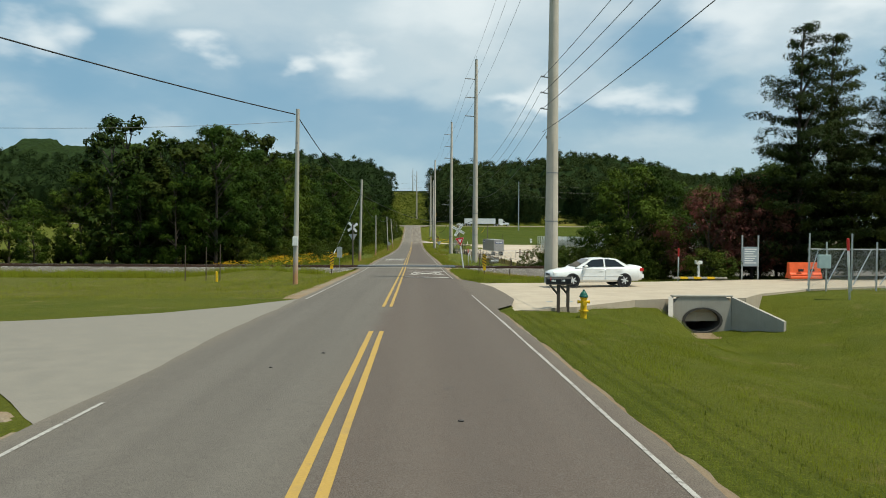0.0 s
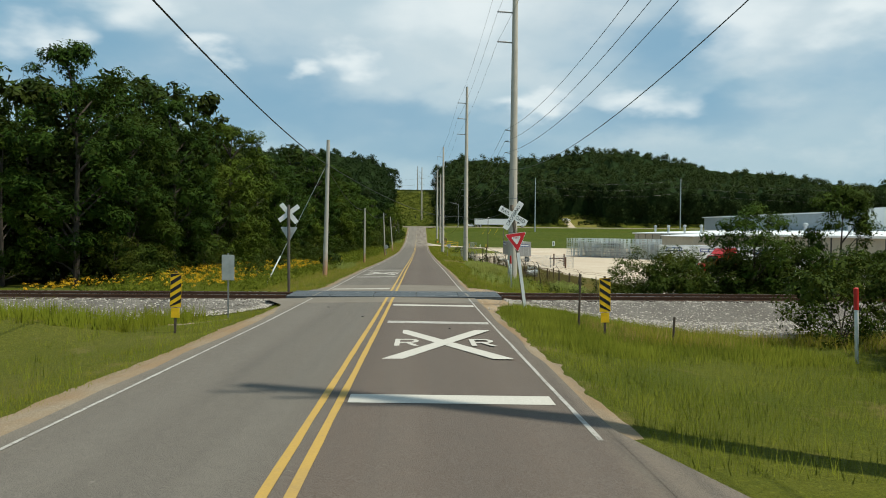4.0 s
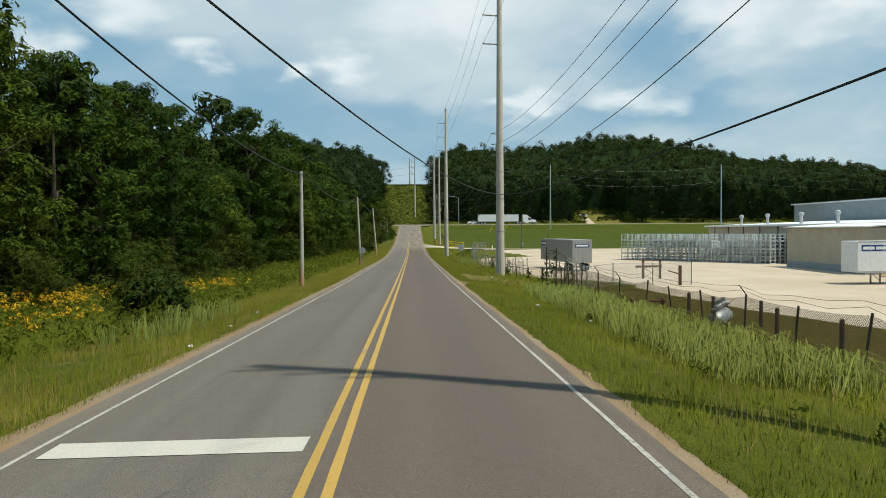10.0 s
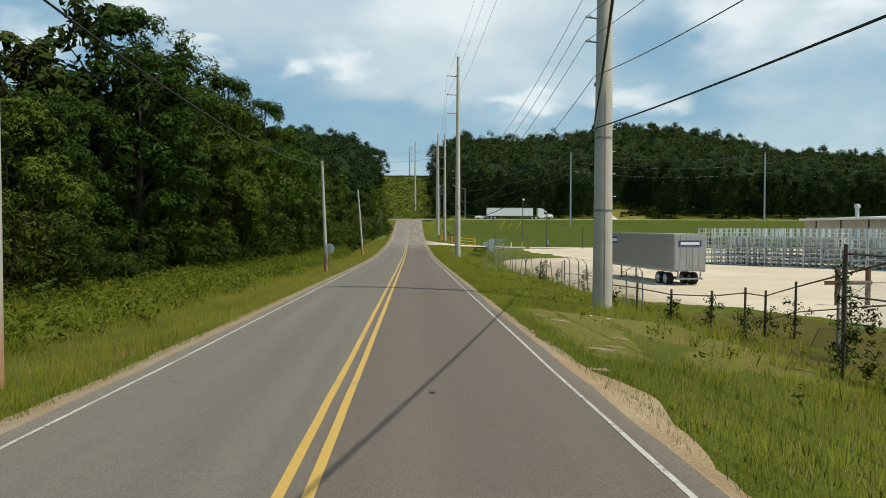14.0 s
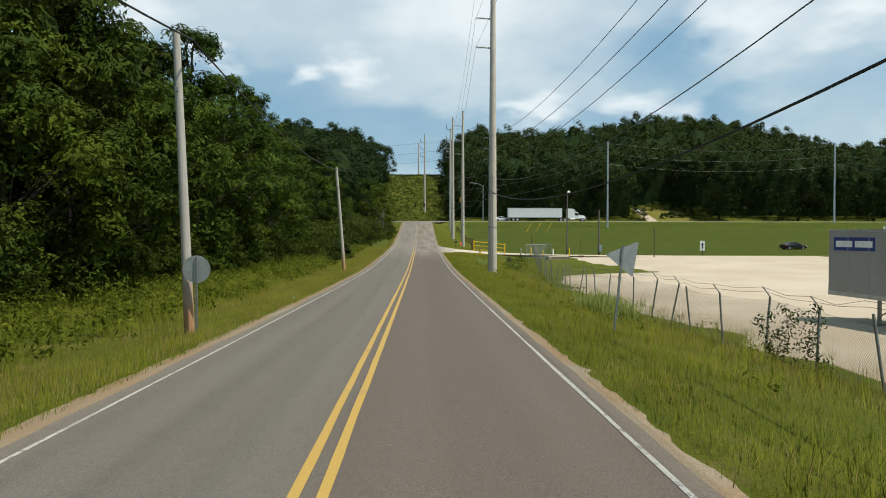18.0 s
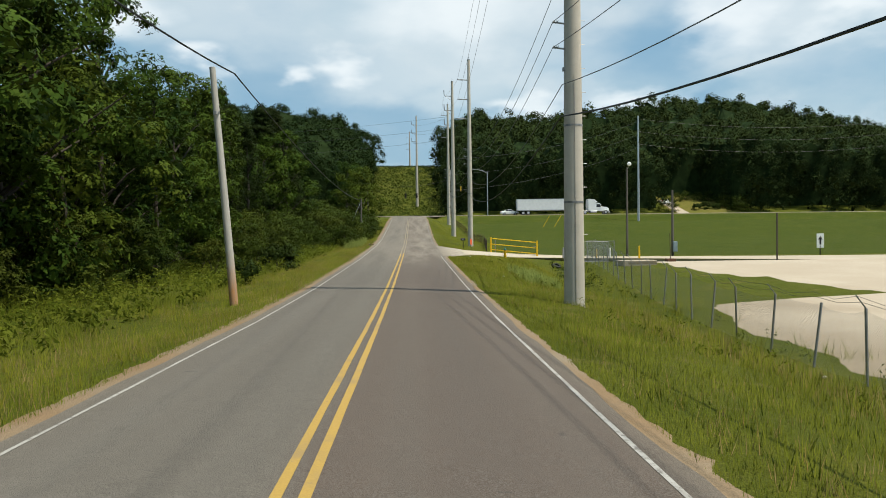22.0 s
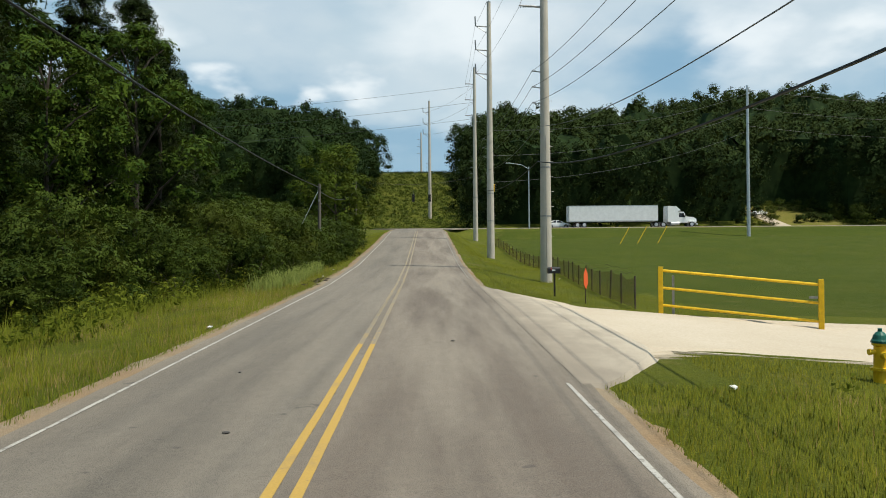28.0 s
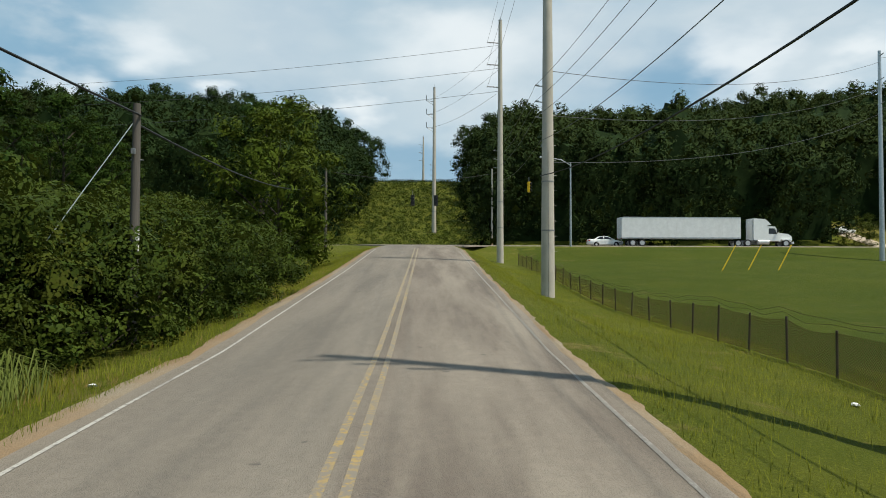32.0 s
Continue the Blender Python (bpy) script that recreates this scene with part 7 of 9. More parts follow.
def sedan(m, paint_mat, label):
    """A four-door saloon; x is forward, z up, origin on the ground at its middle."""
    t = thing("sedan_car", label, "car", "", m)
    L, W = 4.8, 1.78
    # body sections along x: (x, half width at belt, sill height, belt height)
    secs = [(-2.4, .62, .48, .86), (-2.36, .78, .34, .98), (-2.1, .85, .28, 1.02), (-1.5, .885, .24, 1.0), (-0.8, .89, .22, .97), (0, .89, .22, .95), (0.7, .89, .22, .93), (1.2, .885, .24, .9), (1.8, .86, .26, .82), (2.2, .8, .28, .73), (2.37, .68, .36, .63), (2.4, .5, .42, .56)]
    bm = bmesh.new()
    rings = []
    for x, w, z0, z1 in secs:
        prof = [(0.0, z0), (w * .9, z0), (w * .985, z0 + .1), (w, z0 + (z1 - z0) * .5), (w * .975, z1 - .1), (w * .88, z1 - .015), (w * .55, z1 + .03), (0.0, z1 + .045)]
        pts = prof + [(-a, b) for a, b in prof[-2:0:-1]]
        rings.append([bm.verts.new((x, a, b)) for a, b in pts])
    for r0, r1 in zip(rings, rings[1:]):
        k = len(r0)
        for i in range(k):
            bm.faces.new((r0[i], r1[i], r1[(i + 1) % k], r0[(i + 1) % k]))
    bm.faces.new(rings[0])
    bm.faces.new(rings[-1][::-1])
    bmesh.ops.recalc_face_normals(bm, faces=bm.faces)
    body = part("body", bm, paint_mat, t, smooth=True)
    # cabin
    cab = [(-1.72, 1.02, .7, .99), (-1.05, .98, .6, 1.38), (-0.25, .96, .58, 1.43), (0.35, .96, .58, 1.38), (1.2, .92, .7, .93)]
    bm = bmesh.new()
    rr = []
    for x, zb, w, zt in cab:
        rr.append([bm.verts.new((x, a, b)) for a, b in ((.8, .94), (w + .02, zt - .02), (w * .8, zt), (-w * .8, zt), (-w - .02, zt - .02), (-.8, .94))])
    for r0, r1 in zip(rr, rr[1:]):
        for i in range(5):
            bm.faces.new((r0[i], r1[i], r1[i + 1], r0[i + 1]))
    bmesh.ops.recalc_face_normals(bm, faces=bm.faces)
    part("roof", bm, paint_mat, t, smooth=False)
    for s in (-1, 1):
        for name, q in (("rear_door_window", ((-1.38, 1.0), (-0.92, 1.33), (-0.38, 1.38), (-0.38, .99))), ("front_door_window", ((-0.3, .99), (-0.3, 1.38), (0.28, 1.34), (0.86, .98)))):
            bm = bmesh.new()
            vs = []
            for x, z in q:
                f = (z - .94) / (1.38 - .94)
                vs.append(bm.verts.new((x, s * (.8 + (.62 - .8) * f + .012), z)))
            bm.faces.new(vs if s < 0 else vs[::-1])
            part(name, bm, M_GLASS, t, "dark tinted window")
        for x0, x1 in ((-1.25, -0.36), (-0.3, 0.85)):
            d = part("door_panel", bx(x0, x1, s * .888, s * .9, .33, .9, 0.004), paint_mat, t)
            part("handle", bx(x0 + .08, x0 + .26, s * .9, s * .92, .78, .82, 0.006), paint_mat, d)
            part("moulding", bx(x0, x1, s * .9, s * .912, .52, .57, 0.004), paint_mat, d)
        part("mirror", bx(.62, .78, s * .86, s * 1.02, .96, 1.09, 0.03), paint_mat, t)
        part("headlight", bx(2.08, 2.31, s * .48, s * .78, .58, .7, 0.02), M_LAMPCLEAR, t, "clear headlight")
        part("tail_light", bx(-2.41, -2.2, s * .5, s * .82, .76, .92, 0.02), M_LAMPRED, t, "red tail light")
        for x in (-1.36, 1.36):
            part("wheel_arch", tube(bmesh.new(), [(x, s * .7, .3), (x, s * .905, .3)], .37, 20), M_BLACKTRIM, t, "dark wheel arch")
            wheel(t, x, s * .8, .31, .21, s)
    for name, q in (("windscreen", ((1.13, .72, .95), (.4, .56, 1.36), (.4, -.56, 1.36), (1.13, -.72, .95))), ("rear_window", ((-1.66, .68, 1.02), (-1.1, .56, 1.36), (-1.1, -.56, 1.36), (-1.66, -.68, 1.02)))):
        bm = bmesh.new()
        vs = [bm.verts.new((x + (.012 if x > 0 else -.012), y, z + .014)) for x, y, z in q]
        bm.faces.new(vs)
        part(name, bm, M_GLASS, t, "dark glass")
    part("grille", bx(2.36, 2.405, -.36, .36, .52, .62, 0.01), M_BLACKTRIM, t)
    part("lower_intake", bx(2.3, 2.385, -.5, .5, .34, .44, 0.01), M_BLACKTRIM, t)
    part("rear_bumper", bx(-2.44, -2.3, -.78, .78, .4, .6, 0.03), paint_mat, t)
    return t


dz_ = lambda x, y: float(rz(y)) - 0.03 + 0.022 * (min(x, 14) - 3)
sedan(pose(9.25, 37.75, dz_(9.25, 37.75) + 0.005, 0, 0, 186), M_CARWHITE, "white four-door saloon car parked on the concrete drive")


def gate_corner():
    """Fence corner, notice board, barrier and pedestal at the back of the drive."""
    zb = lambda x, y: g1(x, y)
    t = thing("water_barrier", "orange plastic water-filled road barrier", "barrier", "", pose(23.4, 43.4, dz_(23, 43) + 0.05, 0, 0, 4))
    part("body", prism([(-0.3, 0), (0.3, 0), (0.3, 0.12), (0.16, 0.35), (0.12, 0.95), (-0.12, 0.95), (-0.16, 0.35), (-0.3, 0.12)], -1.0, 1.0), M_ORANGE, t).matrix_local = pose(0, 0, 0, 0, 0, 90)
    for x in (-0.35, 0.35):
        part("fork_slot", bx(x - 0.14, x + 0.14, -0.315, -0.2, 0.42, 0.56), M_BLACKTRIM, t, "dark slot")
    part("rib", bx(-0.99, 0.99, -0.3, -0.14, 0.2, 0.26, 0.02), M_ORANGE, t)
    t = thing("card_reader_pedestal", "small white pedestal with a head on an island kerb", "pedestal", "", pose(16.9, 43.2, dz_(17, 43) + 0.03))
    part("post", bx(-0.06, 0.06, -0.06, 0.06, 0, 0.95, 0.01), M_SIGNWHITE, t)
    part("head", bx(-0.2, 0.2, -0.12, 0.12, 0.85, 1.05, 0.02), M_SIGNWHITE, t)
    part("foot", bx(-0.3, 0.3, -0.2, 0.2, 0, 0.08, 0.02), M_SIGNWHITE, t)
    k = thing("island_kerb", "low concrete kerb painted with yellow blocks", "kerb", "", pose(16.8, 42.7, dz_(17, 42.7) + 0.02))
    part("kerb", bx(-1.6, 1.6, -0.12, 0.12, 0, 0.12, 0.03), M_CONCRETE, k)
    for i in range(3):
        part("yellow_block", bx(-1.2 + i * 0.8, -0.75 + i * 0.8, -0.125, 0.125, 0.0, 0.126, 0.02), M_YELLOWENAMEL, k)
    t = thing("notice_board", "grey notice board with lines of small print on steel posts", "notice board", "", pose(20.6, 44.6, zb(20.6, 44.6)))
    for x in (-0.45, 0.55):
        part("post", bx(x - 0.04, x + 0.04, -0.04, 0.04, -0.2, 2.9), M_GALV, t)
    b = part("board", bx(-0.4, 0.5, -0.07, -0.045, 1.0, 2.2, 0.005), plain("grey_board_paint", (0.3, 0.34, 0.38), 0.6, vary=0.15, scale=3), t)
    for i in range(7):
        part("line_of_print", bx(-0.32, 0.42 - 0.1 * (i % 3), -0.0735, -0.0712, 2.02 - i * 0.14, 2.08 - i * 0.14), M_SIGNWHITE, b, "pale bar")
    t = thing("chain_link_gate", "chain-link fence corner with slanted braces", "fence", "", pose(19.6, 34.2, zb(19.6, 34.2)))
    xs = [-0.9, 0.0, 1.3, 2.6, 4.2, 6.0]
    for i, x in enumerate(xs):
        part("post", rod((x, 0.9 * (i > 0) * 0 + i * 0.12, -0.3), (x, i * 0.12, 2.35 if i % 2 else 2.75), 0.04, 8), M_GALV, t)
    for x0, x1 in zip(xs, xs[1:]):
        part("brace", rod((x0, 0.1, 0.3), (x1 - 0.3, 0.3, 2.0), 0.025, 6), M_GALV, t)
        bm = bmesh.new()
        bm.faces.new([bm.verts.new(v) for v in ((x0, 0.15, 0.05), (x1, 0.25, 0.05), (x1, 0.25, 2.0), (x0, 0.15, 2.0))])
        part("mesh_panel", bm, M_LINK_GALV, t)
    part("top_rail", rod((xs[0], 0.15, 2.0), (xs[-1], 0.55, 2.0), 0.025, 6), M_GALV, t)
    part("meter_cabinet", bx(-0.55, 0.05, -0.2, -0.05, 1.1, 1.75, 0.02), plain("pale_teal_cabinet_paint", (0.35, 0.45, 0.45), 0.5, vary=0.15, scale=4), t, "pale grey-blue cabinet")


gate_corner()


def fence(name, pts, spacing, h, mat_post, mat_link, label, seed, lean=4.0, arms=True, gaps=()):
    """A chain-link fence with leaning posts along a line of (x, y)."""
    r = random.Random(seed)
    t = thing(name, label, "fence", "roadside fences")
    p = [Vector((a, b)) for a, b in pts]
    stops, acc = [], 0.0
    for a, b in zip(p, p[1:]):
        n = max(1, round((b - a).length / spacing))
        stops += [a.lerp(b, i / n) for i in range(n)]
    stops.append(p[-1])
    tops = []
    for s in stops:
        z = g1(s.x, s.y)
        dx, dy = r.gauss(0, lean) * 0.017 * h, r.gauss(0, lean) * 0.017 * h
        top = Vector((s.x + dx, s.y + dy, z + h * r.uniform(0.93, 1.05)))
        bm = bmesh.new()
        tube(bm, [(s.x, s.y, z - 0.3), tuple(top)], 0.034, 7)
        q = part("post", bm, mat_post, t)
        if arms and r.random() < 0.75:
            part("barb_arm", rod(top, top + Vector((-0.22, 0.02, 0.3)), 0.018, 5), mat_post, q)
        tops.append((s, z, top))
    for i, ((s, z, a), (s2, z2, b)) in enumerate(zip(tops, tops[1:])):
        if i in gaps:
            continue
        bm = bmesh.new()
        n = 4
        cols = []
        sag = r.uniform(0.0, 0.14)
        for k in range(n + 1):
            f = k / n
            lo = Vector((s.x, s.y, z + 0.04)).lerp(Vector((s2.x, s2.y, z2 + 0.04)), f)
            hi = a.lerp(b, f) - Vector((0, 0, 0.06 + sag * 4 * f * (1 - f)))
            cols.append((bm.verts.new(lo), bm.verts.new(hi)))
        for c0, c1 in zip(cols, cols[1:]):
            bm.faces.new((c0[0], c1[0], c1[1], c0[1]))
        part("mesh_panel", bm, mat_link, t)
    for dz in (0.3, 0.16):
        pts = []
        for (s, z, a), (s2, z2, b) in zip(tops, tops[1:]):
            o = Vector((-0.2 * dz / 0.3, 0, dz - 0.02))
            pts += [a + o, (a + b) / 2 + o - Vector((0, 0, r.uniform(0.02, 0.16)))]
        part("barbed_wire", tube(bmesh.new(), pts + [tops[-1][2] + o], 0.006, 3, False), mat_post, t, "strand of rusty barbed wire")
    return t


fence("rusty_fence", [(22, 88), (13.0, 89.5), (10.4, 98), (10.3, 108), (10.3, 120), (9.3, 132), (9.6, 141)], 3.0, 1.65, M_RUSTPOST, M_LINK, "rusty chain-link fence with barbed arms leaning along a ditch", 2, 5, gaps=(0, 1, 2, 3))
fence("galvanised_fence", [(10.2, 159), (10.1, 176), (10.0, 190), (10.2, 213), (11.0, 226), (12.6, 241), (15.3, 263)], 2.6, 1.75, M_STEEL, M_LINK_GALV, "galvanised chain-link fence sagging beside the gravel yard", 3, 5)
fence("field_fence", [(7.9, 277.5), (9.2, 292), (10.1, 303), (10.3, 316), (10.0, 336), (9.6, 362)], 2.8, 1.25, M_RUSTPOST, M_LINK, "brown rusty chain-link fence along the field", 4, 2, arms=False)


def yard_gateway():
    """Rusty pipe frames and tall posts where the fence turns in to the yard."""
    t = thing("pipe_gateway", "rusty steel pipe frames closing an old yard entrance", "gate", "")
    tops = []
    for x, y, h in ((9.35, 142.6, 2.9), (9.75, 141.2, 2.9), (13.8, 153.0, 2.1), (12.8, 153.2, 1.7), (12.1, 153.3, 1.7), (11.0, 153.6, 1.4), (10.0, 155.0, 1.2), (9.3, 157.0, 1.2), (8.8, 160.0, 1.1)):
        z = g1(x, y)
        part("post", rod((x, y, z - 0.3), (x + 0.03, y, z + h), 0.045, 8), M_RUSTPOST, t)
        tops.append(Vector((x, y, z + h - 0.2)))
    for n, (a, b) in enumerate(zip(tops, tops[1:])):
        part("rail", rod(a, b, 0.025, 6), M_RUSTPOST, t)
        if n < 4:
            part("rail", rod(a - Vector((0, 0, 0.9)), b - Vector((0, 0, 0.9)), 0.02, 6), M_RUSTPOST, t)
    # a return of the fence towards the yard, and rusty frames behind it
    t = thing("return_fence", "grey chain-link fence turning in to the yard", "fence", "roadside fences")
    stops = [(11.5, 146.2, 2.5), (14.2, 151.0, 1.9), (18.0, 157.0, 2.1), (21.8, 157.6, 2.1), (25.6, 158.2, 2.2)]
    tops = [Vector((x, y, g1(x, y) + h)) for x, y, h in stops]
    for (x, y, h), q in zip(stops, tops):
        part("post", rod((x, y, q.z - h - 0.3), tuple(q), 0.05, 8), M_STEEL, t)
    for a, b in zip(tops, tops[1:]):
        part("rail", rod(a - Vector((0, 0, 0.08)), b - Vector((0, 0, 0.08)), 0.022, 6), M_STEEL, t)
        bm = bmesh.new()
        bm.faces.new([bm.verts.new(v) for v in ((a.x, a.y, g1(a.x, a.y) + 0.05), (b.x, b.y, g1(b.x, b.y) + 0.05), tuple(b - Vector((0, 0, 0.1))), tuple(a - Vector((0, 0, 0.1))))])
        part("mesh_panel", bm, M_LINK_GALV, t)
    z = g1(24.2, 168) + 0.05
    c = thing("pipe_frame_gate", "rusty brown steel posts joined by a heavy cross bar", "gate", "", pose(24.2, 168, z, 0, 0, 4))
    part("upright", bx(-0.11, 0.11, -0.11, 0.11, -0.3, 2.1, 0.01), M_RUST, c)
    part("upright", bx(1.75, 1.95, -0.1, 0.1, -0.3, 2.1, 0.01), M_RUST, c)
    part("cross_bar", bx(-0.85, 2.0, -0.17, -0.05, 1.2, 1.42, 0.01), M_RUST, c)
    for p, q in (((0.1, 0, 0.15), (1.8, 0, 1.15)), ((0.1, 0, 1.15), (1.8, 0, 0.15))):
        part("brace", rod(p, q, 0.025, 6), M_STEEL, c)
    c = thing("rusty_post", "thick rusty steel post with a slanting arm", "post", "", pose(24.1, 157.0, g1(24.1, 157) + 0.02))
    part("upright", bx(-0.12, 0.12, -0.1, 0.1, -0.3, 1.85, 0.01), M_RUST, c)
    part("arm", rod((0, -0.12, 1.05), (-1.15, -0.12, 1.4), [0.06, 0.045], 8), M_RUST, c)
    # pipe gate between two tall posts farther along
    t = thing("pipe_gate", "grey steel pipe gate between two posts in the fence", "gate", "")
    a, b = Vector((10.1, 175.2, g1(10.1, 175.2))), Vector((13.3, 176.6, g1(13.3, 176.6)))
    for q in (a, b):
        part("post", rod((q.x, q.y, q.z - 0.3), (q.x, q.y, q.z + 1.85), 0.05, 8), M_STEEL, t)
    for h in (0.45, 1.0):
        part("rail", rod(a + Vector((0, 0, h)), b + Vector((0, 0, h)), 0.03, 7), M_STEEL, t)
    part("brace", rod(a + Vector((0, 0, 0.45)), b + Vector((0, 0, 1.0)), 0.02, 6), M_STEEL, t)
    for x, y in ((14.9, 121.0), (15.6, 117.6), (16.1, 114.6), (14.4, 126.2), (13.9, 128.0), (16.4, 125.5)):
        tagged(new("bollard", done(lathe([(0.09, g1(x, y) - 0.2), (0.09, g1(x, y) + 1.25), (0.05, g1(x, y) + 1.29)], 10, (x, y)), "bollard", M_RUSTPOST)), "dark steel bollard post at the yard edge", "bollard", "dark bollards")


yard_gateway()


def gas_meter():
    x, y = 13.4, 123.0
    z = g1(x, y)
    t = thing("gas_meter_set", "grey gas regulator pipework with valves above ground", "gas meter", "", pose(x, y, z, 0, 0, 58))
    part("tank", tube(bmesh.new(), [(-1.3, 0, 0.55), (-1.2, 0, 0.55), (1.2, 0, 0.55), (1.3, 0, 0.55)], [0.15, 0.33, 0.33, 0.15], 16), M_SIGNBACK, t, smooth=True)
    for xx in (-1.55, 1.6):
        part("riser", rod((xx, 0, -0.2), (xx, 0, 1.05), 0.07, 8), M_STEEL, t)
        part("flange", lathe([(0.16, 0.98), (0.16, 1.06)], 12, (xx, 0)), M_STEEL, t)
    part("main_pipe", rod((-1.55, 0, 1.0), (1.6, 0, 1.0), 0.06, 8), M_STEEL, t)
    for xx in (-1.0, -0.4, 0.3, 0.9):
        v = part("valve", lathe([(0.06, 1.0), (0.14, 1.06), (0.14, 1.14), (0.06, 1.2), (0.03, 1.34)], 10, (xx, 0)), M_SIGNBACK, t)
        part("hand_wheel", lathe([(0.13, 1.33), (0.13, 1.36)], 10, (xx, 0)), M_STEEL, v)
    for xx in (-0.8, 0.8):
        part("saddle", bx(xx - 0.06, xx + 0.06, -0.25, 0.25, -0.1, 0.28, 0.01), M_CONCRETE, t)
    t = thing("pipe_spool", "low rusty pipe with a valve on the grass", "pipe", "", pose(12.6, 130.5, g1(12.6, 130.5), 0, 0, 20))
    part("pipe", rod((-1.1, 0, 0.5), (1.1, 0, 0.5), 0.06, 8), M_RUST, t)
    for xx in (-1.0, 1.0):
        part("leg", rod((xx, 0, -0.2), (xx, 0, 0.5), 0.05, 7), M_RUST, t)
        part("flange", rod((xx - 0.05, 0, 0.5), (xx + 0.05, 0, 0.5), 0.16, 10), M_RUST, t)


gas_meter()


def trailer(m, length, skin, label, panel=True, gear=True, end_panel=True):
    """A box trailer; x runs from the nose (0) back to the doors, origin on the ground."""
    t = thing("box_trailer", label, "truck trailer", "parked trailers", m)
    part("box", bx(0, length, -1.28, 1.28, 1.12, 3.95, 0.03), skin, t)
    for s in (-1, 1):
        part("top_rail", bx(0.01, length - 0.01, s * 1.275 - 0.015, s * 1.275 + 0.015, 3.84, 3.96, 0.004), M_GALV, t)
        part("bottom_rail", bx(0.01, length - 0.01, s * 1.275 - 0.02, s * 1.275 + 0.02, 1.08, 1.26, 0.004), M_GALV, t)
        if panel:
            b = part("name_panel", bx(0.35, 2.9, s * 1.282 - 0.003, s * 1.282 + 0.003, 3.05, 3.62), M_BLUESIGN, t, "dark blue panel with pale bars")
            for i in range(2):
                part("pale_bar", bx(0.5 + i * 1.2, 1.55 + i * 1.2, s * 1.287 - 0.002, s * 1.287 + 0.002, 3.2, 3.47), M_SIGNWHITE, b)
        n = int(length / 1.22)
        for i in range(1, n):
            xx = length * i / n
            part("side_post", bx(xx - 0.025, xx + 0.025, s * 1.281 - 0.006, s * 1.281 + 0.006, 1.26, 3.84), skin, t)
    for s in (-1, 1):
        d = part("rear_door", bx(length + 0.002, length + 0.03, min(0, s * 1.2) + 0.01, max(0, s * 1.2) - 0.01, 1.2, 3.85, 0.006), skin, t)
        for y in (0.25, 0.75):
            part("lock_rod", rod((length + 0.045, s * y, 1.2), (length + 0.045, s * y, 3.85), 0.018, 6), M_GALV, d)
        part("tail_lamp", bx(length + 0.0, length + 0.03, s * 1.1 - 0.08, s * 1.1 + 0.08, 1.1, 1.18), M_LAMPRED, t)
    if end_panel:
        b = part("door_panel", bx(length + 0.052, length + 0.056, -0.9, 0.9, 3.0, 3.45), M_BLUESIGN, t, "dark blue panel with a pale bar")
        part("pale_bar", bx(length + 0.057, length + 0.06, -0.75, 0.75, 3.12, 3.33), M_SIGNWHITE, b)
    part("bumper", bx(length - 0.1, length, -1.1, 1.1, 0.5, 0.62, 0.01), M_STEEL, t)
    for s in (-0.9, 0.9):
        part("bumper_arm", bx(length - 0.08, length, s - 0.05, s + 0.05, 0.6, 1.12), M_STEEL, t)
    if gear:
        for s in (-0.7, 0.7):
            g = part("landing_leg", bx(2.4, 2.52, s - 0.06, s + 0.06, 0.05, 1.12, 0.01), M_STEEL, t)
            part("foot", bx(2.3, 2.62, s - 0.14, s + 0.14, 0.0, 0.05), M_STEEL, g)
        part("leg_brace", rod((2.46, -0.7, 0.35), (2.46, 0.7, 1.0), 0.03, 6), M_STEEL, t)
    axles = (length - 1.4,) if length < 10 else (length - 1.5, length - 2.75)
    for ax in axles:
        for s in (-1, 1):
            wheel(t, ax, s * 1.0, 0.5, 0.5, s, 5)
        part("axle", rod((ax, -1.0, 0.5), (ax, 1.0, 0.5), 0.07, 8), M_STEEL, t)
    return t


YZ = lambda x, y: g1(x, y) + 0.05
trailer(pose(19.5, 195.8, YZ(19.5, 190), 0, 0, -84), 14.0, M_TRAILER, "grey aluminium box trailer parked on pale gravel")
trailer(pose(40.0, 157.5, YZ(44, 157), 0, 0, 0), 8.6, M_TRAILERWHITE, "short white box trailer backed to a warehouse dock")
trailer(pose(42.5, 149.5, YZ(44, 149), 0, 0, 0), 8.6, M_TRAILERWHITE, "short white box trailer backed to a warehouse dock")
trailer(pose(46.5, 141.5, YZ(46, 141), 0, 0, 0), 8.6, M_TRAILERWHITE, "short white box trailer backed to a warehouse dock")


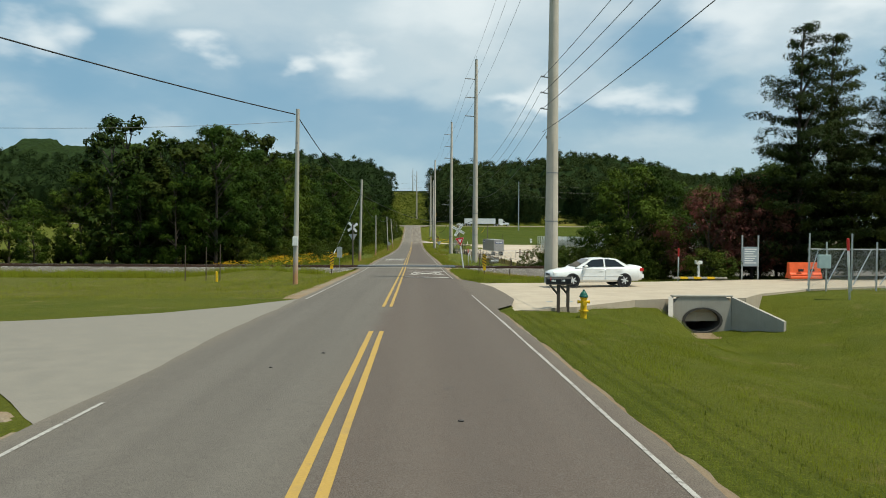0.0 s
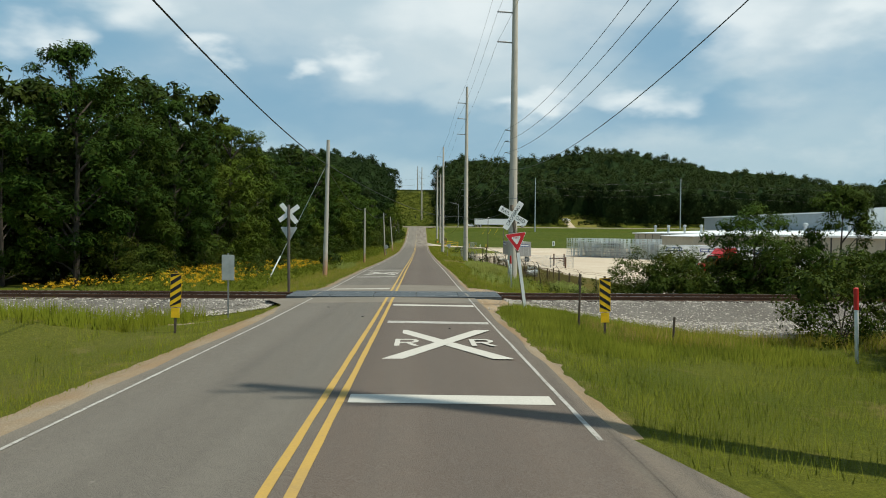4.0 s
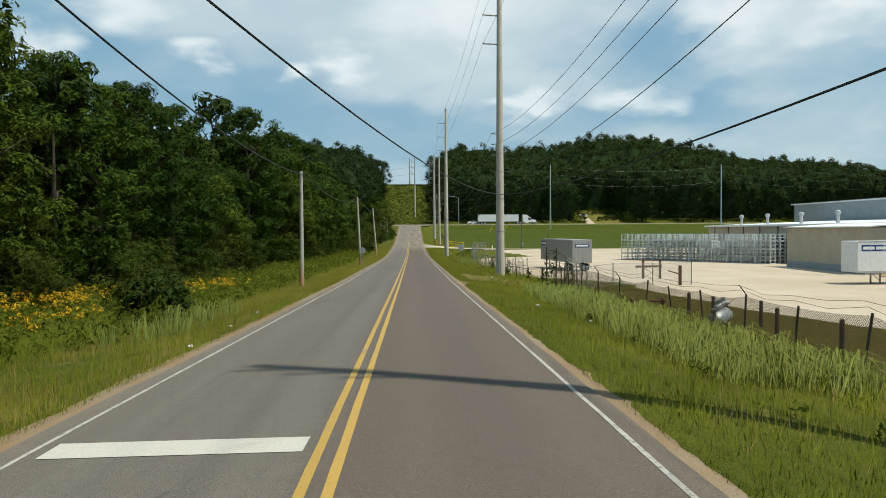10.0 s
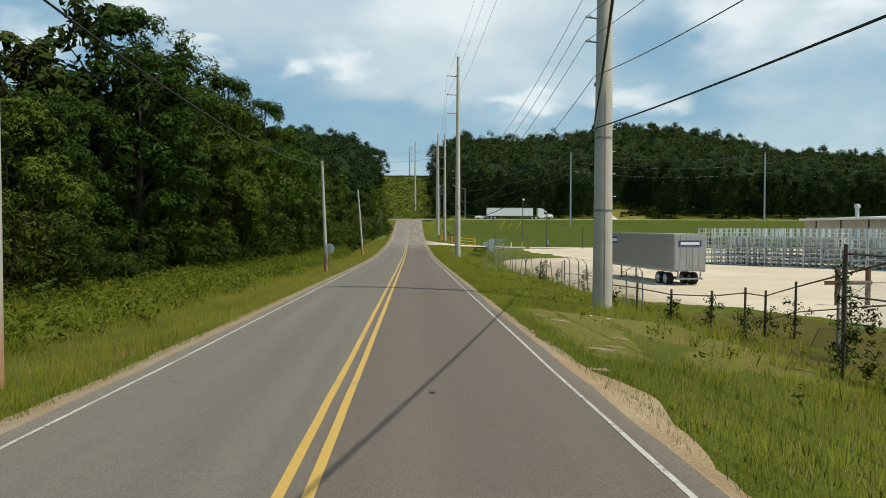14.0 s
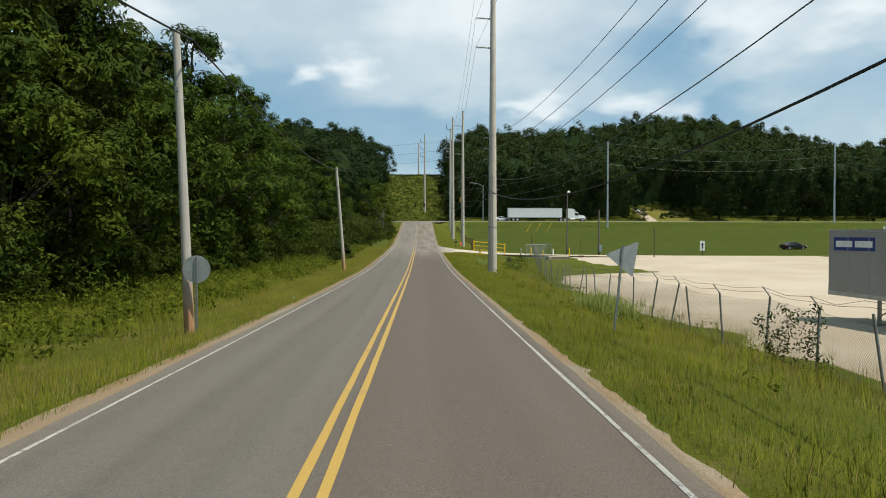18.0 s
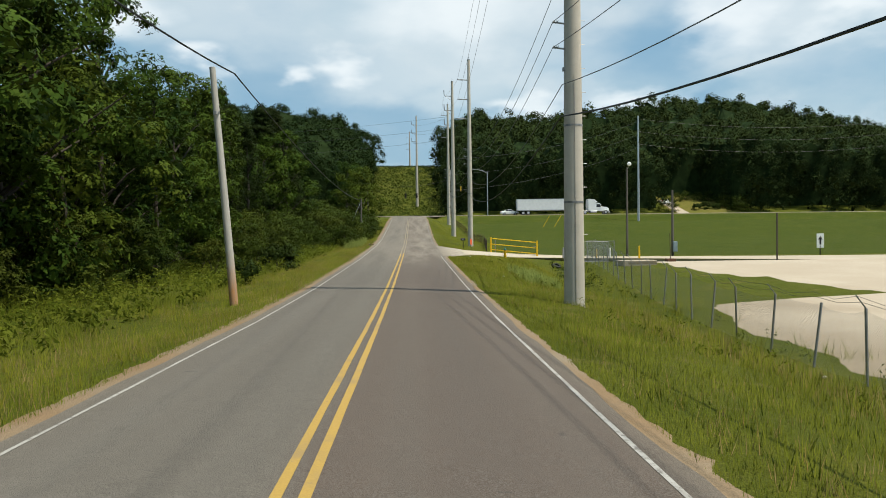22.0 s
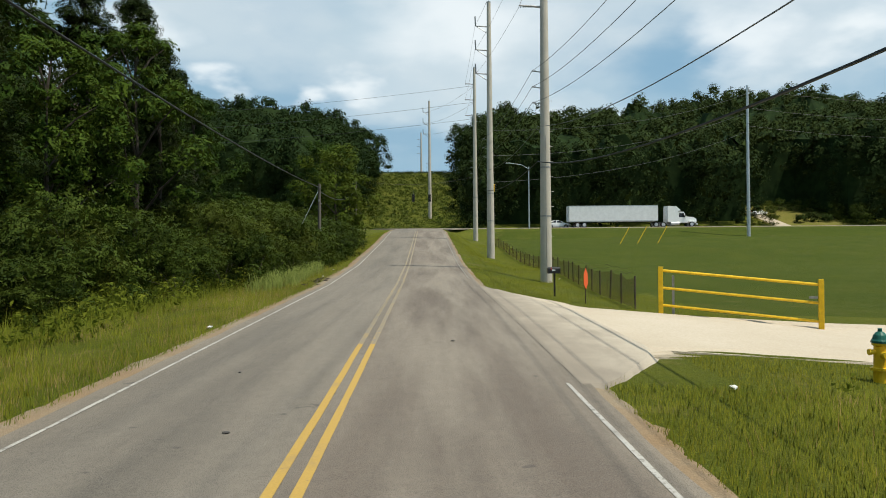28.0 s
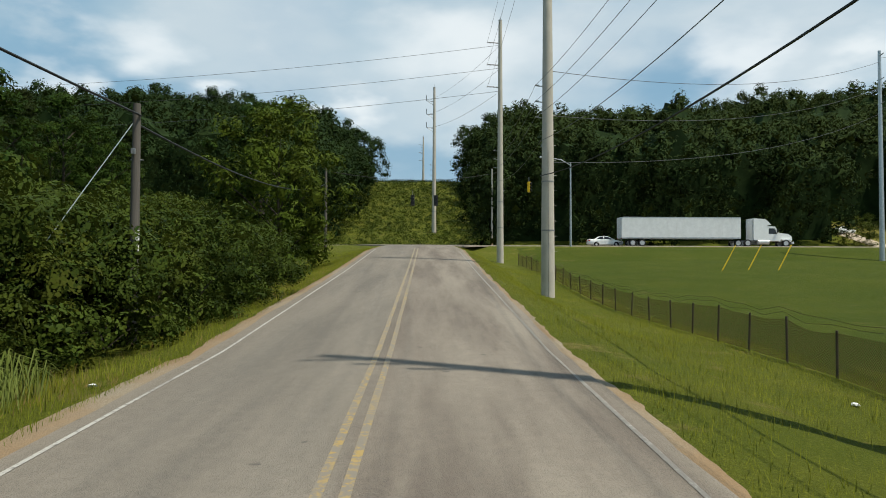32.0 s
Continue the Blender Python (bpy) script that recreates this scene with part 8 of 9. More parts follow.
def tractor(m, mat, label, sleeper=True):
    """A conventional tractor unit; x is forward."""
    t = thing("tractor_unit", label, "truck", "trucks", m)
    part("hood", prism([(2.2, 0.75), (4.0, 0.7), (4.15, 0.9), (4.1, 1.45), (3.6, 1.75), (2.2, 1.95)], -0.85, 0.85), mat, t)
    part("cab", prism([(0.6, 0.8), (2.25, 0.8), (2.25, 1.95), (1.75, 2.75), (0.6, 2.85)], -1.1, 1.1), mat, t)
    if sleeper:
        part("sleeper", prism([(-1.2, 0.9), (0.62, 0.9), (0.62, 2.85), (1.2, 3.0), (0.4, 3.75), (-1.2, 3.85)], -1.16, 1.16), mat, t)
    bm = bmesh.new()
    bm.faces.new([bm.verts.new(v) for v in ((2.27, -0.95, 2.02), (2.27, 0.95, 2.02), (1.8, 0.85, 2.7), (1.8, -0.85, 2.7))])
    part("windscreen", bm, M_GLASS, t)
    for s in (-1, 1):
        bm = bmesh.new()
        vs = [bm.verts.new((x, s * 1.106, z)) for x, z in ((0.85, 1.75), (2.0, 1.75), (1.7, 2.5), (0.85, 2.5))]
        bm.faces.new(vs)
        part("side_window", bm, M_GLASS, t)
        part("fender", bx(2.6, 3.9, s * 0.8, s * 1.15, 0.85, 1.1, 0.06), mat, t)
        part("fuel_tank", tube(bmesh.new(), [(-0.6, s * 0.95, 0.65), (0.9, s * 0.95, 0.65)], 0.32, 12), M_CHROME, t)
        part("exhaust_pipe", rod((-1.3, s * 0.9, 0.8), (-1.3, s * 0.9, 3.6), 0.07, 8), M_CHROME, t)
        part("mirror", bx(1.95, 2.05, s * 1.15, s * 1.4, 1.9, 2.4, 0.02), M_BLACKTRIM, t)
        part("headlamp", bx(3.95, 4.14, s * 0.5, s * 0.8, 0.95, 1.15, 0.02), M_LAMPCLEAR, t)
        for ax in (3.2, -2.0, -3.3):
            wheel(t, ax, s * 0.95, 0.5, 0.4, s, 5)
    part("grille", bx(4.02, 4.16, -0.42, 0.42, 0.85, 1.5, 0.02), M_CHROME, t)
    part("bumper", bx(4.0, 4.3, -1.1, 1.1, 0.4, 0.7, 0.03), M_CHROME, t)
    part("frame", bx(-3.9, 0.8, -0.42, 0.42, 0.6, 0.85), M_STEEL, t)
    return t


tractor(pose(42.6, 139.0, YZ(43, 139), 0, 0, 200), M_REDTRUCK, "red tractor unit with a tall sleeper on the gravel yard")
hz = g1(25, 384) + 0.13
trailer(pose(42.2, 384.5, hz, 0, 0, 180), 16.1, M_TRAILERWHITE, "long white box trailer behind a white tractor on the highway", False, False, False)
tractor(pose(45.2, 384.5, hz, 0, 0, 0), M_CARWHITE, "white tractor unit pulling a long trailer on the highway")
sedan(pose(76.0, 418, g1(76, 418) + 0.02, 0, 0, 20), M_CARWHITE, "white car parked on the hillside drive")
sedan(pose(70, 300, g1(70, 300) + 0.02, 0, 0, 8), M_BLACK, "black car parked at the far edge of the field")
sedan(pose(24.5, 386, g1(70, 386) + 0.14, 0, 0, 0), M_CARWHITE, "white car on the far highway")


def racks():
    """Stacks of galvanised steel cages in the yard."""
    a, b = Vector((37.2, 221.5)), Vector((53.0, 199.8))
    z = YZ(45, 210)
    d = (b - a).normalized()
    ang = math.degrees(math.atan2(d.y, d.x))
    proto = thing("steel_rack", "galvanised steel cage rack stacked in the yard", "rack", "stacked cage racks")
    L, W, H = 2.2, 1.6, 1.12
    for x in (0, L):
        for y in (0, W):
            part("post", bx(x - 0.055, x + 0.055, y - 0.055, y + 0.055, 0, H), M_RACK, proto)
    for zz in (0.08, 0.56, H - 0.06):
        bm = bmesh.new()
        box(bm, 0, L, -0.025, 0.025, zz - 0.03, zz + 0.03)
        box(bm, 0, L, W - 0.025, W + 0.025, zz - 0.03, zz + 0.03)
        box(bm, -0.025, 0.025, 0, W, zz - 0.03, zz + 0.03)
        box(bm, L - 0.025, L + 0.025, 0, W, zz - 0.03, zz + 0.03)
        part("rail_frame", bm, M_RACK, proto)
    for i in (1, 2):
        part("bar", bx(L * i / 3 - 0.03, L * i / 3 + 0.03, -0.03, 0.03, 0.08, H - 0.06), M_RACK, proto)
    part("brace", rod((0, 0, 0.08), (L, 0, H - 0.06), 0.02, 5), M_RACK, proto)
    part("deck", bx(0.03, L - 0.03, 0.03, W - 0.03, 0.1, 0.14), M_STEEL, proto, "dull steel deck")
    first = True
    r = random.Random(6)
    for row in range(3):
        for col in range(12):
            shift = Vector((r.uniform(-0.18, 0.18), r.uniform(-0.25, 0.25)))
            base = shift + a + d * (col * 2.26 + row * 0.4) + Vector((-d.y, d.x)) * (row * 2.4)
            for tier in range(4):
                if tier == 3 and r.random() < 0.25:
                    continue
                m = pose(base.x, base.y, z + tier * (H + 0.02), 0, 0, ang + r.uniform(-4, 4))
                if first:
                    proto.matrix_world = m
                    first = False
                else:
                    copy_thing(proto, m)


racks()


def warehouse():
    t = thing("warehouse", "long beige metal warehouse with pale roofs and dock doors", "warehouse")
    z = YZ(60, 180) - 0.1

    def wall(name, x0, x1, y0, y1, z0, z1, mat):
        w = part(name, bx(x0, x1, y0, y1, z0, z1), mat, t)
        return w

    low = wall("dock_wall", 58.0, 58.3, 118, 234, z, 0.7, M_BEIGEMETAL)
    for i, y in enumerate(np.arange(121, 233, 6.1)):
        part("frame_post", bx(57.93, 58.0, y - 0.12, y + 0.12, z, 0.66), M_DOORDARK, low, "dark downpipe")
    for y in (148.5, 155, 163, 172, 206):
        d = part("dock_door", bx(57.9, 57.99, y - 1.4, y + 1.4, z + 1.2, z + 4.0), M_DOORDARK, low, "dark dock opening")
        part("door_frame", bx(57.86, 57.9, y - 1.55, y + 1.55, z + 4.0, z + 4.2), M_BLACKTRIM, d)
    wall("end_wall", 58.3, 150, 233.7, 234.0, z, 0.7, M_GREYMETAL)
    part("low_roof", prism([(57.5, 0.72), (82, 1.6), (82, 1.75), (57.5, 0.9)], 117.5, 234.5), M_ROOFWHITE, t)
    part("fascia", bx(57.42, 57.5, 117.5, 234.5, 0.62, 0.92), M_SIGNWHITE, t, "white eaves trim")
    up = wall("upper_wall", 81.5, 82, 110, 246, 1.2, 5.2, M_GREYMETAL)
    wall("upper_end_wall", 82, 150, 245.5, 246, z, 5.2, M_GREYMETAL)
    part("upper_roof", prism([(81, 5.2), (150, 7.5), (150, 7.8), (81, 5.45)], 109, 246.5), M_ROOFWHITE, t)
    part("office_block", bx(80.9, 81.45, 110, 168, 1.8, 5.8), M_SIGNWHITE, t, "white clad upper bay")
    wall("south_wall", 58.3, 150, 117.7, 118, z, 1.5, M_BEIGEMETAL)
    an = part("annex", bx(50.6, 57.9, 172.0, 189.2, z + 1.0, 0.3), M_BEIGEMETAL, t, "beige projecting bay")
    part("plinth", bx(50.55, 57.92, 171.95, 189.25, z, z + 1.0), M_GREYMETAL, an, "dark grey plinth")
    part("annex_roof", prism([(50.2, 0.32), (58.1, 0.8), (58.1, 0.9), (50.2, 0.45)], 171.7, 189.5), M_ROOFWHITE, an)
    for y in (195, 205, 216, 226, 140, 152):
        v = part("roof_vent", lathe([(0.25, 0.9), (0.25, 2.3), (0.4, 2.35), (0.4, 2.7), (0.1, 2.85)], 10, (61, y)), M_GALV, t)
    s = thing("dock_stair", "yellow steel stair with rails beside the bay", "stair", "", pose(50.2, 168.5, z))
    for i in range(5):
        part("tread", bx(0.3 * i, 0.3 * i + 0.28, -0.5, 0.5, 0.18 * i + 0.14, 0.18 * i + 0.18), M_YELLOWENAMEL, s)
    for yy in (-0.5, 0.5):
        part("handrail", rod((0, yy, 1.0), (1.5, yy, 1.9), 0.03, 6), M_YELLOWENAMEL, s)
        for xx in (0.05, 0.75, 1.45):
            part("baluster", rod((xx, yy, 0.6 * xx), (xx, yy, 1.0 + 0.6 * xx), 0.025, 6), M_YELLOWENAMEL, s)


warehouse()


def back_sign(x, y, shape, h, lean, turn, label):
    t = thing("road_sign", label, "road sign", "signs seen from behind", pose(x, y, g1(x, y), lean[0], lean[1], turn))
    part("post", bx(-0.03, 0.03, -0.02, 0.02, -0.3, h), M_STEEL, t)
    if shape == "round":
        pts = [(0.39 * math.cos(i * math.pi / 14), h - 0.35 + 0.39 * math.sin(i * math.pi / 14)) for i in range(28)]
        part("plate", prism(pts, 0.022, 0.028), M_SIGNBACK, t)
    else:
        p = part("plate", tri_plate(1.1, 0.006, 0.022, 0.0, M_SIGNBACK), M_SIGNBACK, t, "bare metal plate swung round on its bolt")
        p.matrix_local = pose(0.12, 0, h - 0.36, 0, 94, 0)


back_sign(-6.22, 184.3, "round", 2.15, (0, 0), 0, "round metal warning sign seen from behind beside a pole")
back_sign(5.9, 185.3, "yield", 2.6, (0, 6), 4, "triangular metal sign seen from behind on a leaning post")


def yellow_gate():
    a, b = Vector((8.1, 275.2, 0)), Vector((12.6, 273.6, 0))
    z = g1(a.x, a.y) + 0.03
    fall = g1(b.x, b.y) + 0.05 - z
    t = thing("swing_gate", "bright yellow three-rail steel pipe gate across the field entry", "gate", "", pose(a.x, a.y, z, 0, 0, math.degrees(math.atan2(b.y - a.y, b.x - a.x))))
    L = (b - a).length
    for x in (0, L):
        part("post", bx(x - 0.075, x + 0.075, -0.075, 0.075, fall * x / L - 0.3, fall * x / L + 1.55, 0.012), M_YELLOWENAMEL, t)
    for zz in (0.28, 0.85, 1.42):
        part("rail", rod((0.07, 0, zz), (L - 0.07, 0, zz - 0.04 + fall), 0.045, 8), M_YELLOWENAMEL, t)
    part("latch", bx(L - 0.35, L - 0.1, -0.08, -0.05, fall + 0.95, fall + 1.02), M_STEEL, t)
    part("hinge_post", bx(0.35, 0.43, 0.25, 0.33, -0.2, 1.25), M_STEEL, t)
    for x, y, h, m in ((15.9, 269.1, 1.25, M_YELLOWENAMEL), (21.0, 267.0, 1.3, M_YELLOWENAMEL), (14.6, 270.3, 1.0, M_STEEL), (17.9, 270.6, 0.9, M_YELLOWENAMEL), (19.6, 272.0, 1.0, M_SIGNWHITE)):
        tagged(new("gate_bollard", done(lathe([(0.085, g1(x, y) - 0.2), (0.085, g1(x, y) + h), (0.05, g1(x, y) + h + 0.06), (0.01, g1(x, y) + h + 0.08)], 12, (x, y)), "gate_bollard", m)), "yellow steel bollard at the yard gate" if m == M_YELLOWENAMEL else "pale steel post at the yard gate", "bollard", "gate bollards")
    for x0, y0, ang, w in ((16.2, 267.3, -58, 3.4), (14.2, 262.6, 4, 2.8)):
        g = thing("chain_link_gate_leaf", "open grey chain-link gate leaf on a steel frame", "gate", "yard gate leaves", pose(x0, y0, g1(x0, y0), 0, 0, ang))
        for x in (0, w):
            part("stile", rod((x, 0, 0), (x, 0, 1.8), 0.03, 7), M_STEEL, g)
        for zz in (0.1, 1.8):
            part("rail", rod((0, 0, zz), (w, 0, zz), 0.03, 7), M_STEEL, g)
        part("brace", rod((0, 0, 0.1), (w, 0, 1.8), 0.015, 6), M_STEEL, g)
        bm = bmesh.new()
        bm.faces.new([bm.verts.new(v) for v in ((0, 0, 0.1), (w, 0, 0.1), (w, 0, 1.8), (0, 0, 1.8))])
        part("mesh_panel", bm, M_LINK_GALV, g)


yellow_gate()


def field_poles():
    t = thing("lamp_pole", "grey yard lamp on a tall wooden pole", "street lamp", "", pose(22.4, 275.6, g1(22.4, 275.6)))
    part("pole", tube(bmesh.new(), [(0, 0, -0.3), (0, 0, 9.3)], [0.12, 0.085], 10), M_DARKWOOD, t, smooth=True)
    part("arm", rod((0, 0, 9.1), (0.1, -0.5, 9.4), 0.03, 6), M_GALV, t)
    part("lamp_head", lathe([(0.06, 9.4), (0.22, 9.5), (0.24, 9.65), (0.1, 9.8)], 12, (0.1, -0.5)), M_SIGNWHITE, t)
    t = thing("utility_pole", "short dark wooden pole with a grey-blue transformer box", "utility pole", "wooden utility poles", pose(27.5, 276.5, g1(27.5, 276.5)))
    part("shaft", tube(bmesh.new(), [(0, 0, -0.3), (0, 0, 7.0)], [0.14, 0.1], 10), M_DARKWOOD, t, smooth=True)
    part("transformer_box", bx(-0.05, 0.4, -0.4, -0.12, 0.5, 1.6, 0.05), plain("grey_blue_box_paint", (0.22, 0.28, 0.31), 0.5, vary=0.2, scale=4), t, "grey-blue steel box")
    for x, y, h in ((31.5, 262, 4.2), (16.3, 271.5, 2.8)):
        tagged(new("pole_stub", done(tube(bmesh.new(), [(x, y, g1(x, y) - 0.2), (x, y, g1(x, y) + h)], 0.07, 8), "pole_stub", M_DARKWOOD)), "slim dark wooden pole at the yard entry", "post", "slim posts")
    t = thing("arrow_sign", "white sign with black arrow bars beside the yard", "sign", "", pose(44.1, 277.7, g1(44.1, 277.7)))
    part("post", rod((0, 0, -0.2), (0, 0, 1.0), 0.06, 8), M_BLACK, t)
    p = part("board", bx(-0.4, 0.4, -0.05, 0.0, 0.75, 2.3, 0.01), M_SIGNWHITE, t)
    part("arrow_shaft", bx(-0.1, 0.1, -0.056, -0.051, 1.1, 1.7), M_BLACK, p)
    bm = bmesh.new()
    bm.faces.new([bm.verts.new((a, -0.056, b)) for a, b in ((-0.25, 1.65), (0.25, 1.65), (0, 2.05))])
    part("arrow_head", bm, M_BLACK, p)
    t = thing("valve_slab", "low concrete vault with yellow painted edges", "concrete vault", "", pose(17.2, 255.5, g1(17.2, 255.5) + 0.02, 0, 0, 6))
    part("slab", bx(-1.35, 1.35, -0.8, 0.8, -0.1, 0.32, 0.04), M_DRIVE, t)
    part("yellow_edge", bx(-0.95, 1.36, -0.81, -0.79, 0.06, 0.26), M_YELLOW_WORN, t)
    t = thing("old_tyre", "black discarded tyre lying in the ditch grass", "tyre", "", pose(11.2, 256.2, g1(11.2, 256.2) + 0.16, 24, 10, 0))
    part("tread", lathe([(0.2, -0.1), (0.33, -0.1), (0.36, 0), (0.33, 0.1), (0.2, 0.1), (0.18, 0)], 20), M_TYRE, t)
    t = thing("drain_box", "rusty steel grate box beside the yard entry", "drain", "", pose(20.6, 257.5, g1(20.6, 257.5)))
    part("box", bx(-0.35, 0.35, -0.3, 0.3, -0.1, 0.3, 0.02), M_RUST, t)
    part("stake", rod((0, 0, 0.2), (-0.05, 0, 2.3), 0.03, 7), M_RUSTPOST, t)
    # yellow guy guards in the field
    for x in (27.0, 29.4, 32.2):
        tagged(new("guy_guard", done(tube(bmesh.new(), [(x, 352, g1(x, 352)), (x + 1.5, 352.5, g1(x, 352) + 2.4)], 0.04, 7), "guy_guard", M_YELLOWENAMEL)), "yellow guy wire guard slanting in the field", "guy guard", "guy guards")
    # street lamp and signals at the junction
    t = thing("street_lamp", "galvanised street lamp with a curved arm at the junction", "street lamp", "", pose(18.0, 377.0, g1(18, 377)))
    part("pole", tube(bmesh.new(), [(0, 0, -0.2), (0, 0, 10.6)], [0.14, 0.09], 10), M_GALV, t, smooth=True)
    part("arm", tube(bmesh.new(), [(0, 0, 10.2), (-1.2, 0, 10.9), (-3.2, 0, 11.2)], 0.05, 7), M_GALV, t)
    part("lamp_head", bx(-3.9, -3.1, -0.15, 0.15, 11.12, 11.3, 0.04), M_SIGNBACK, t)
    for x, y, z in ((-1.5, 361.0, 6.5), (0.9, 361.0, 6.5), (10.6, 361.5, 8.0)):
        side = x > 5
        t = thing("traffic_signal", "yellow three-lens traffic signal hung on a span wire" if side else "black three-lens traffic signal hung on a span wire", "traffic light", "traffic signals", pose(x, y, z, 0, 0, 70 if side else 0))
        part("housing", bx(-0.2, 0.2, -0.12, 0.12, -0.55, 0.55, 0.03), M_YELLOWENAMEL if side else M_BLACK, t)
        for i in range(3):
            v = part("visor", lathe([(0.13, 0), (0.13, 0.2)], 12), M_BLACK, t)
            v.matrix_local = pose(0, -0.12, 0.35 - i * 0.35, 90, 0, 0)
            part("lens", rod((0, -0.13, 0.35 - i * 0.35), (0, -0.135, 0.35 - i * 0.35), 0.1, 12), (M_LAMPRED, M_YELLOWENAMEL, M_GREENENAMEL)[i], t)
        part("hanger", rod((0, 0, 0.55), (0, 0, 1.05), 0.02, 6), M_STEEL, t)
    cable("span_wire", (-9.2, 352, g1(-9.2, 352) + 7.6), (8.15, 367.0, g1(8.15, 367) + 10.2), 0.9, 0.02, M_CABLE, "black span wire carrying the traffic signals")


field_poles()


def litter():
    r = random.Random(12)
    spots = [(-5.4, 113.6), (-5.6, 118.5), (-5.2, 109), (6.1, 116.5), (5.2, 121.8), (6.8, 117.9), (7.2, 156), (6.0, 151.2), (6.4, 150.6), (8.2, 207.5), (9.0, 212.4), (9.6, 216), (-5.3, 291.5), (-5.4, 297), (-5.2, 270), (5.1, 240.2), (4.9, 97), (5.0, 262), (8.2, 299), (8.9, 298.4), (-5.5, 196)]
    for x, y in spots:
        bm = bmesh.new()
        bmesh.ops.create_icosphere(bm, subdivisions=1, radius=r.uniform(0.05, 0.1))
        for v in bm.verts:
            v.co *= r.uniform(0.6, 1.3)
            v.co.z *= 0.5
        o = new("litter", done(bm, "litter", M_LITTER))
        o.location = (x, y, g1(x, y) + 0.05)
        tagged(o, "crumpled white litter in the roadside grass", "litter", "roadside litter")


litter()


def road_debris():
    """Shed bark and broken asphalt crumbs along the edge."""
    r = random.Random(31)
    for i in range(26):
        x, y = -5.0 + r.uniform(-0.45, 0.4), 287.6 + r.uniform(-2.2, 2.2)
        bm = bx(-r.uniform(0.05, 0.14), r.uniform(0.05, 0.12), -0.03, 0.03, 0, r.uniform(0.015, 0.03), 0.005)
        for v in bm.verts:
            v.co += Vector((r.uniform(-.03, .03), r.uniform(-.03, .03), r.uniform(-.01, .01)))
        o = new("bark_piece", done(bm, "bark_piece", M_BARK))
        o.matrix_world = pose(x, y, max(g1(x, y) + 0.02, road_z(x, y) - 0.02), r.uniform(-8, 8), r.uniform(-8, 8), r.uniform(0, 180))
        tagged(o, "dark piece of shed bark at the road edge", "debris", "bark pieces")
    for x, y in ((-2.4, 12.6), (-1.7, 14.2), (0.6, 8.8), (1.6, 247.5), (-1.9, 259.3), (-2.7, 263.1), (0.9, 266.4), (-1.4, 60.8), (-2.9, 64.3), (1.2, 57.6), (0.4, 137.5), (-2.2, 203.4)):
        bm = bmesh.new()
        bmesh.ops.create_icosphere(bm, subdivisions=1, radius=r.uniform(0.025, 0.05))
        for v in bm.verts:
            v.co.z *= 0.4
            v.co.x *= r.uniform(0.8, 1.6)
        o = new("asphalt_crumb", done(bm, "asphalt_crumb", M_TAR))
        o.location = (x, y, road_z(x, y) + 0.012)
        tagged(o, "loose dark asphalt crumb on the road", "debris", "asphalt crumbs")


road_debris()

# ---- grass and weeds ----


def blades(r, x, y, h, w, bend, base=0.0, arch=False):
    """One tapered, bent blade at each place."""
    n = len(x)
    z = gz(x, y) + base
    a = r.uniform(0, 6.283, n)
    b = r.uniform(0, 6.283, n)
    dx, dy = np.cos(a) * w, np.sin(a) * w
    lx, ly = np.cos(b) * bend * h, np.sin(b) * bend * h
    tz = z + h * np.sqrt(np.maximum(0.2, 1 - bend ** 2))
    lo, hi = np.stack([x - dx, y - dy, z - 0.02], 1), np.stack([x + dx, y + dy, z - 0.02], 1)
    tip = np.stack([x + lx, y + ly, tz], 1)
    if not arch:
        return np.stack([lo, hi, tip], 1)
    # broad blades rise, then hang over
    mid = np.stack([x + lx * 0.4, y + ly * 0.4, z + h * 0.85], 1)
    w3 = np.stack([dx, dy, np.zeros(n)], 1)
    end = np.stack([x + lx * 1.5, y + ly * 1.5, z + h * 0.62], 1)
    return np.concatenate([np.stack([lo, hi, mid + w3, mid - w3], 1), np.stack([mid - w3, mid + w3, end + w3 * 0.1, end - w3 * 0.1], 1)])


def field(name, label, mat, seed, n, xr, yr, h, w=0.009, keep=None, cat="grass", patch=0.0, clump=0, arch=False):
    r = np.random.default_rng(seed)
    if clump:
        m = n // clump
        cx, cy = r.uniform(*xr, m), r.uniform(*yr, m)
        x, y = np.repeat(cx, clump) + r.normal(0, 0.07, m * clump), np.repeat(cy, clump) + r.normal(0, 0.07, m * clump)
        hh = np.repeat(r.uniform(*h, m), clump) * r.uniform(0.55, 1.1, m * clump)
    else:
        x, y = r.uniform(*xr, n), r.uniform(*yr, n)
        hh = r.uniform(*h, n)
    if patch:
        f = np.sin(x * 0.9 + np.sin(y * 0.31) * 2) * np.sin(y * 0.47 + x * 0.3) + r.normal(0, 0.45, len(x))
        ok = f > patch - 1
        x, y, hh = x[ok], y[ok], hh[ok]
    if keep is not None:
        ok = keep(x, y)
        x, y, hh = x[ok], y[ok], hh[ok]
    v = blades(r, x, y, hh, w * (0.45 + hh * 0.8), r.uniform(0.05, 0.55, len(x)) if not arch else r.uniform(0.3, 0.75, len(x)), arch=arch)
    # blades take the light of the sward round them
    soft = r.normal(0, 0.32, (len(v), 3)) + np.array([0, -0.15, 1.0])
    soft /= np.linalg.norm(soft, axis=1, keepdims=True)
    face = np.cross(v[:, 1] - v[:, 0], v[:, 2] - v[:, 0])
    turned = face @ np.array([0.3, -1.0, 0.2]) < 0
    v[turned] = v[turned][:, ::-1]
    return tagged(new(name, cards_mesh(name, (v, soft), mat)), label, cat, kind="stuff")


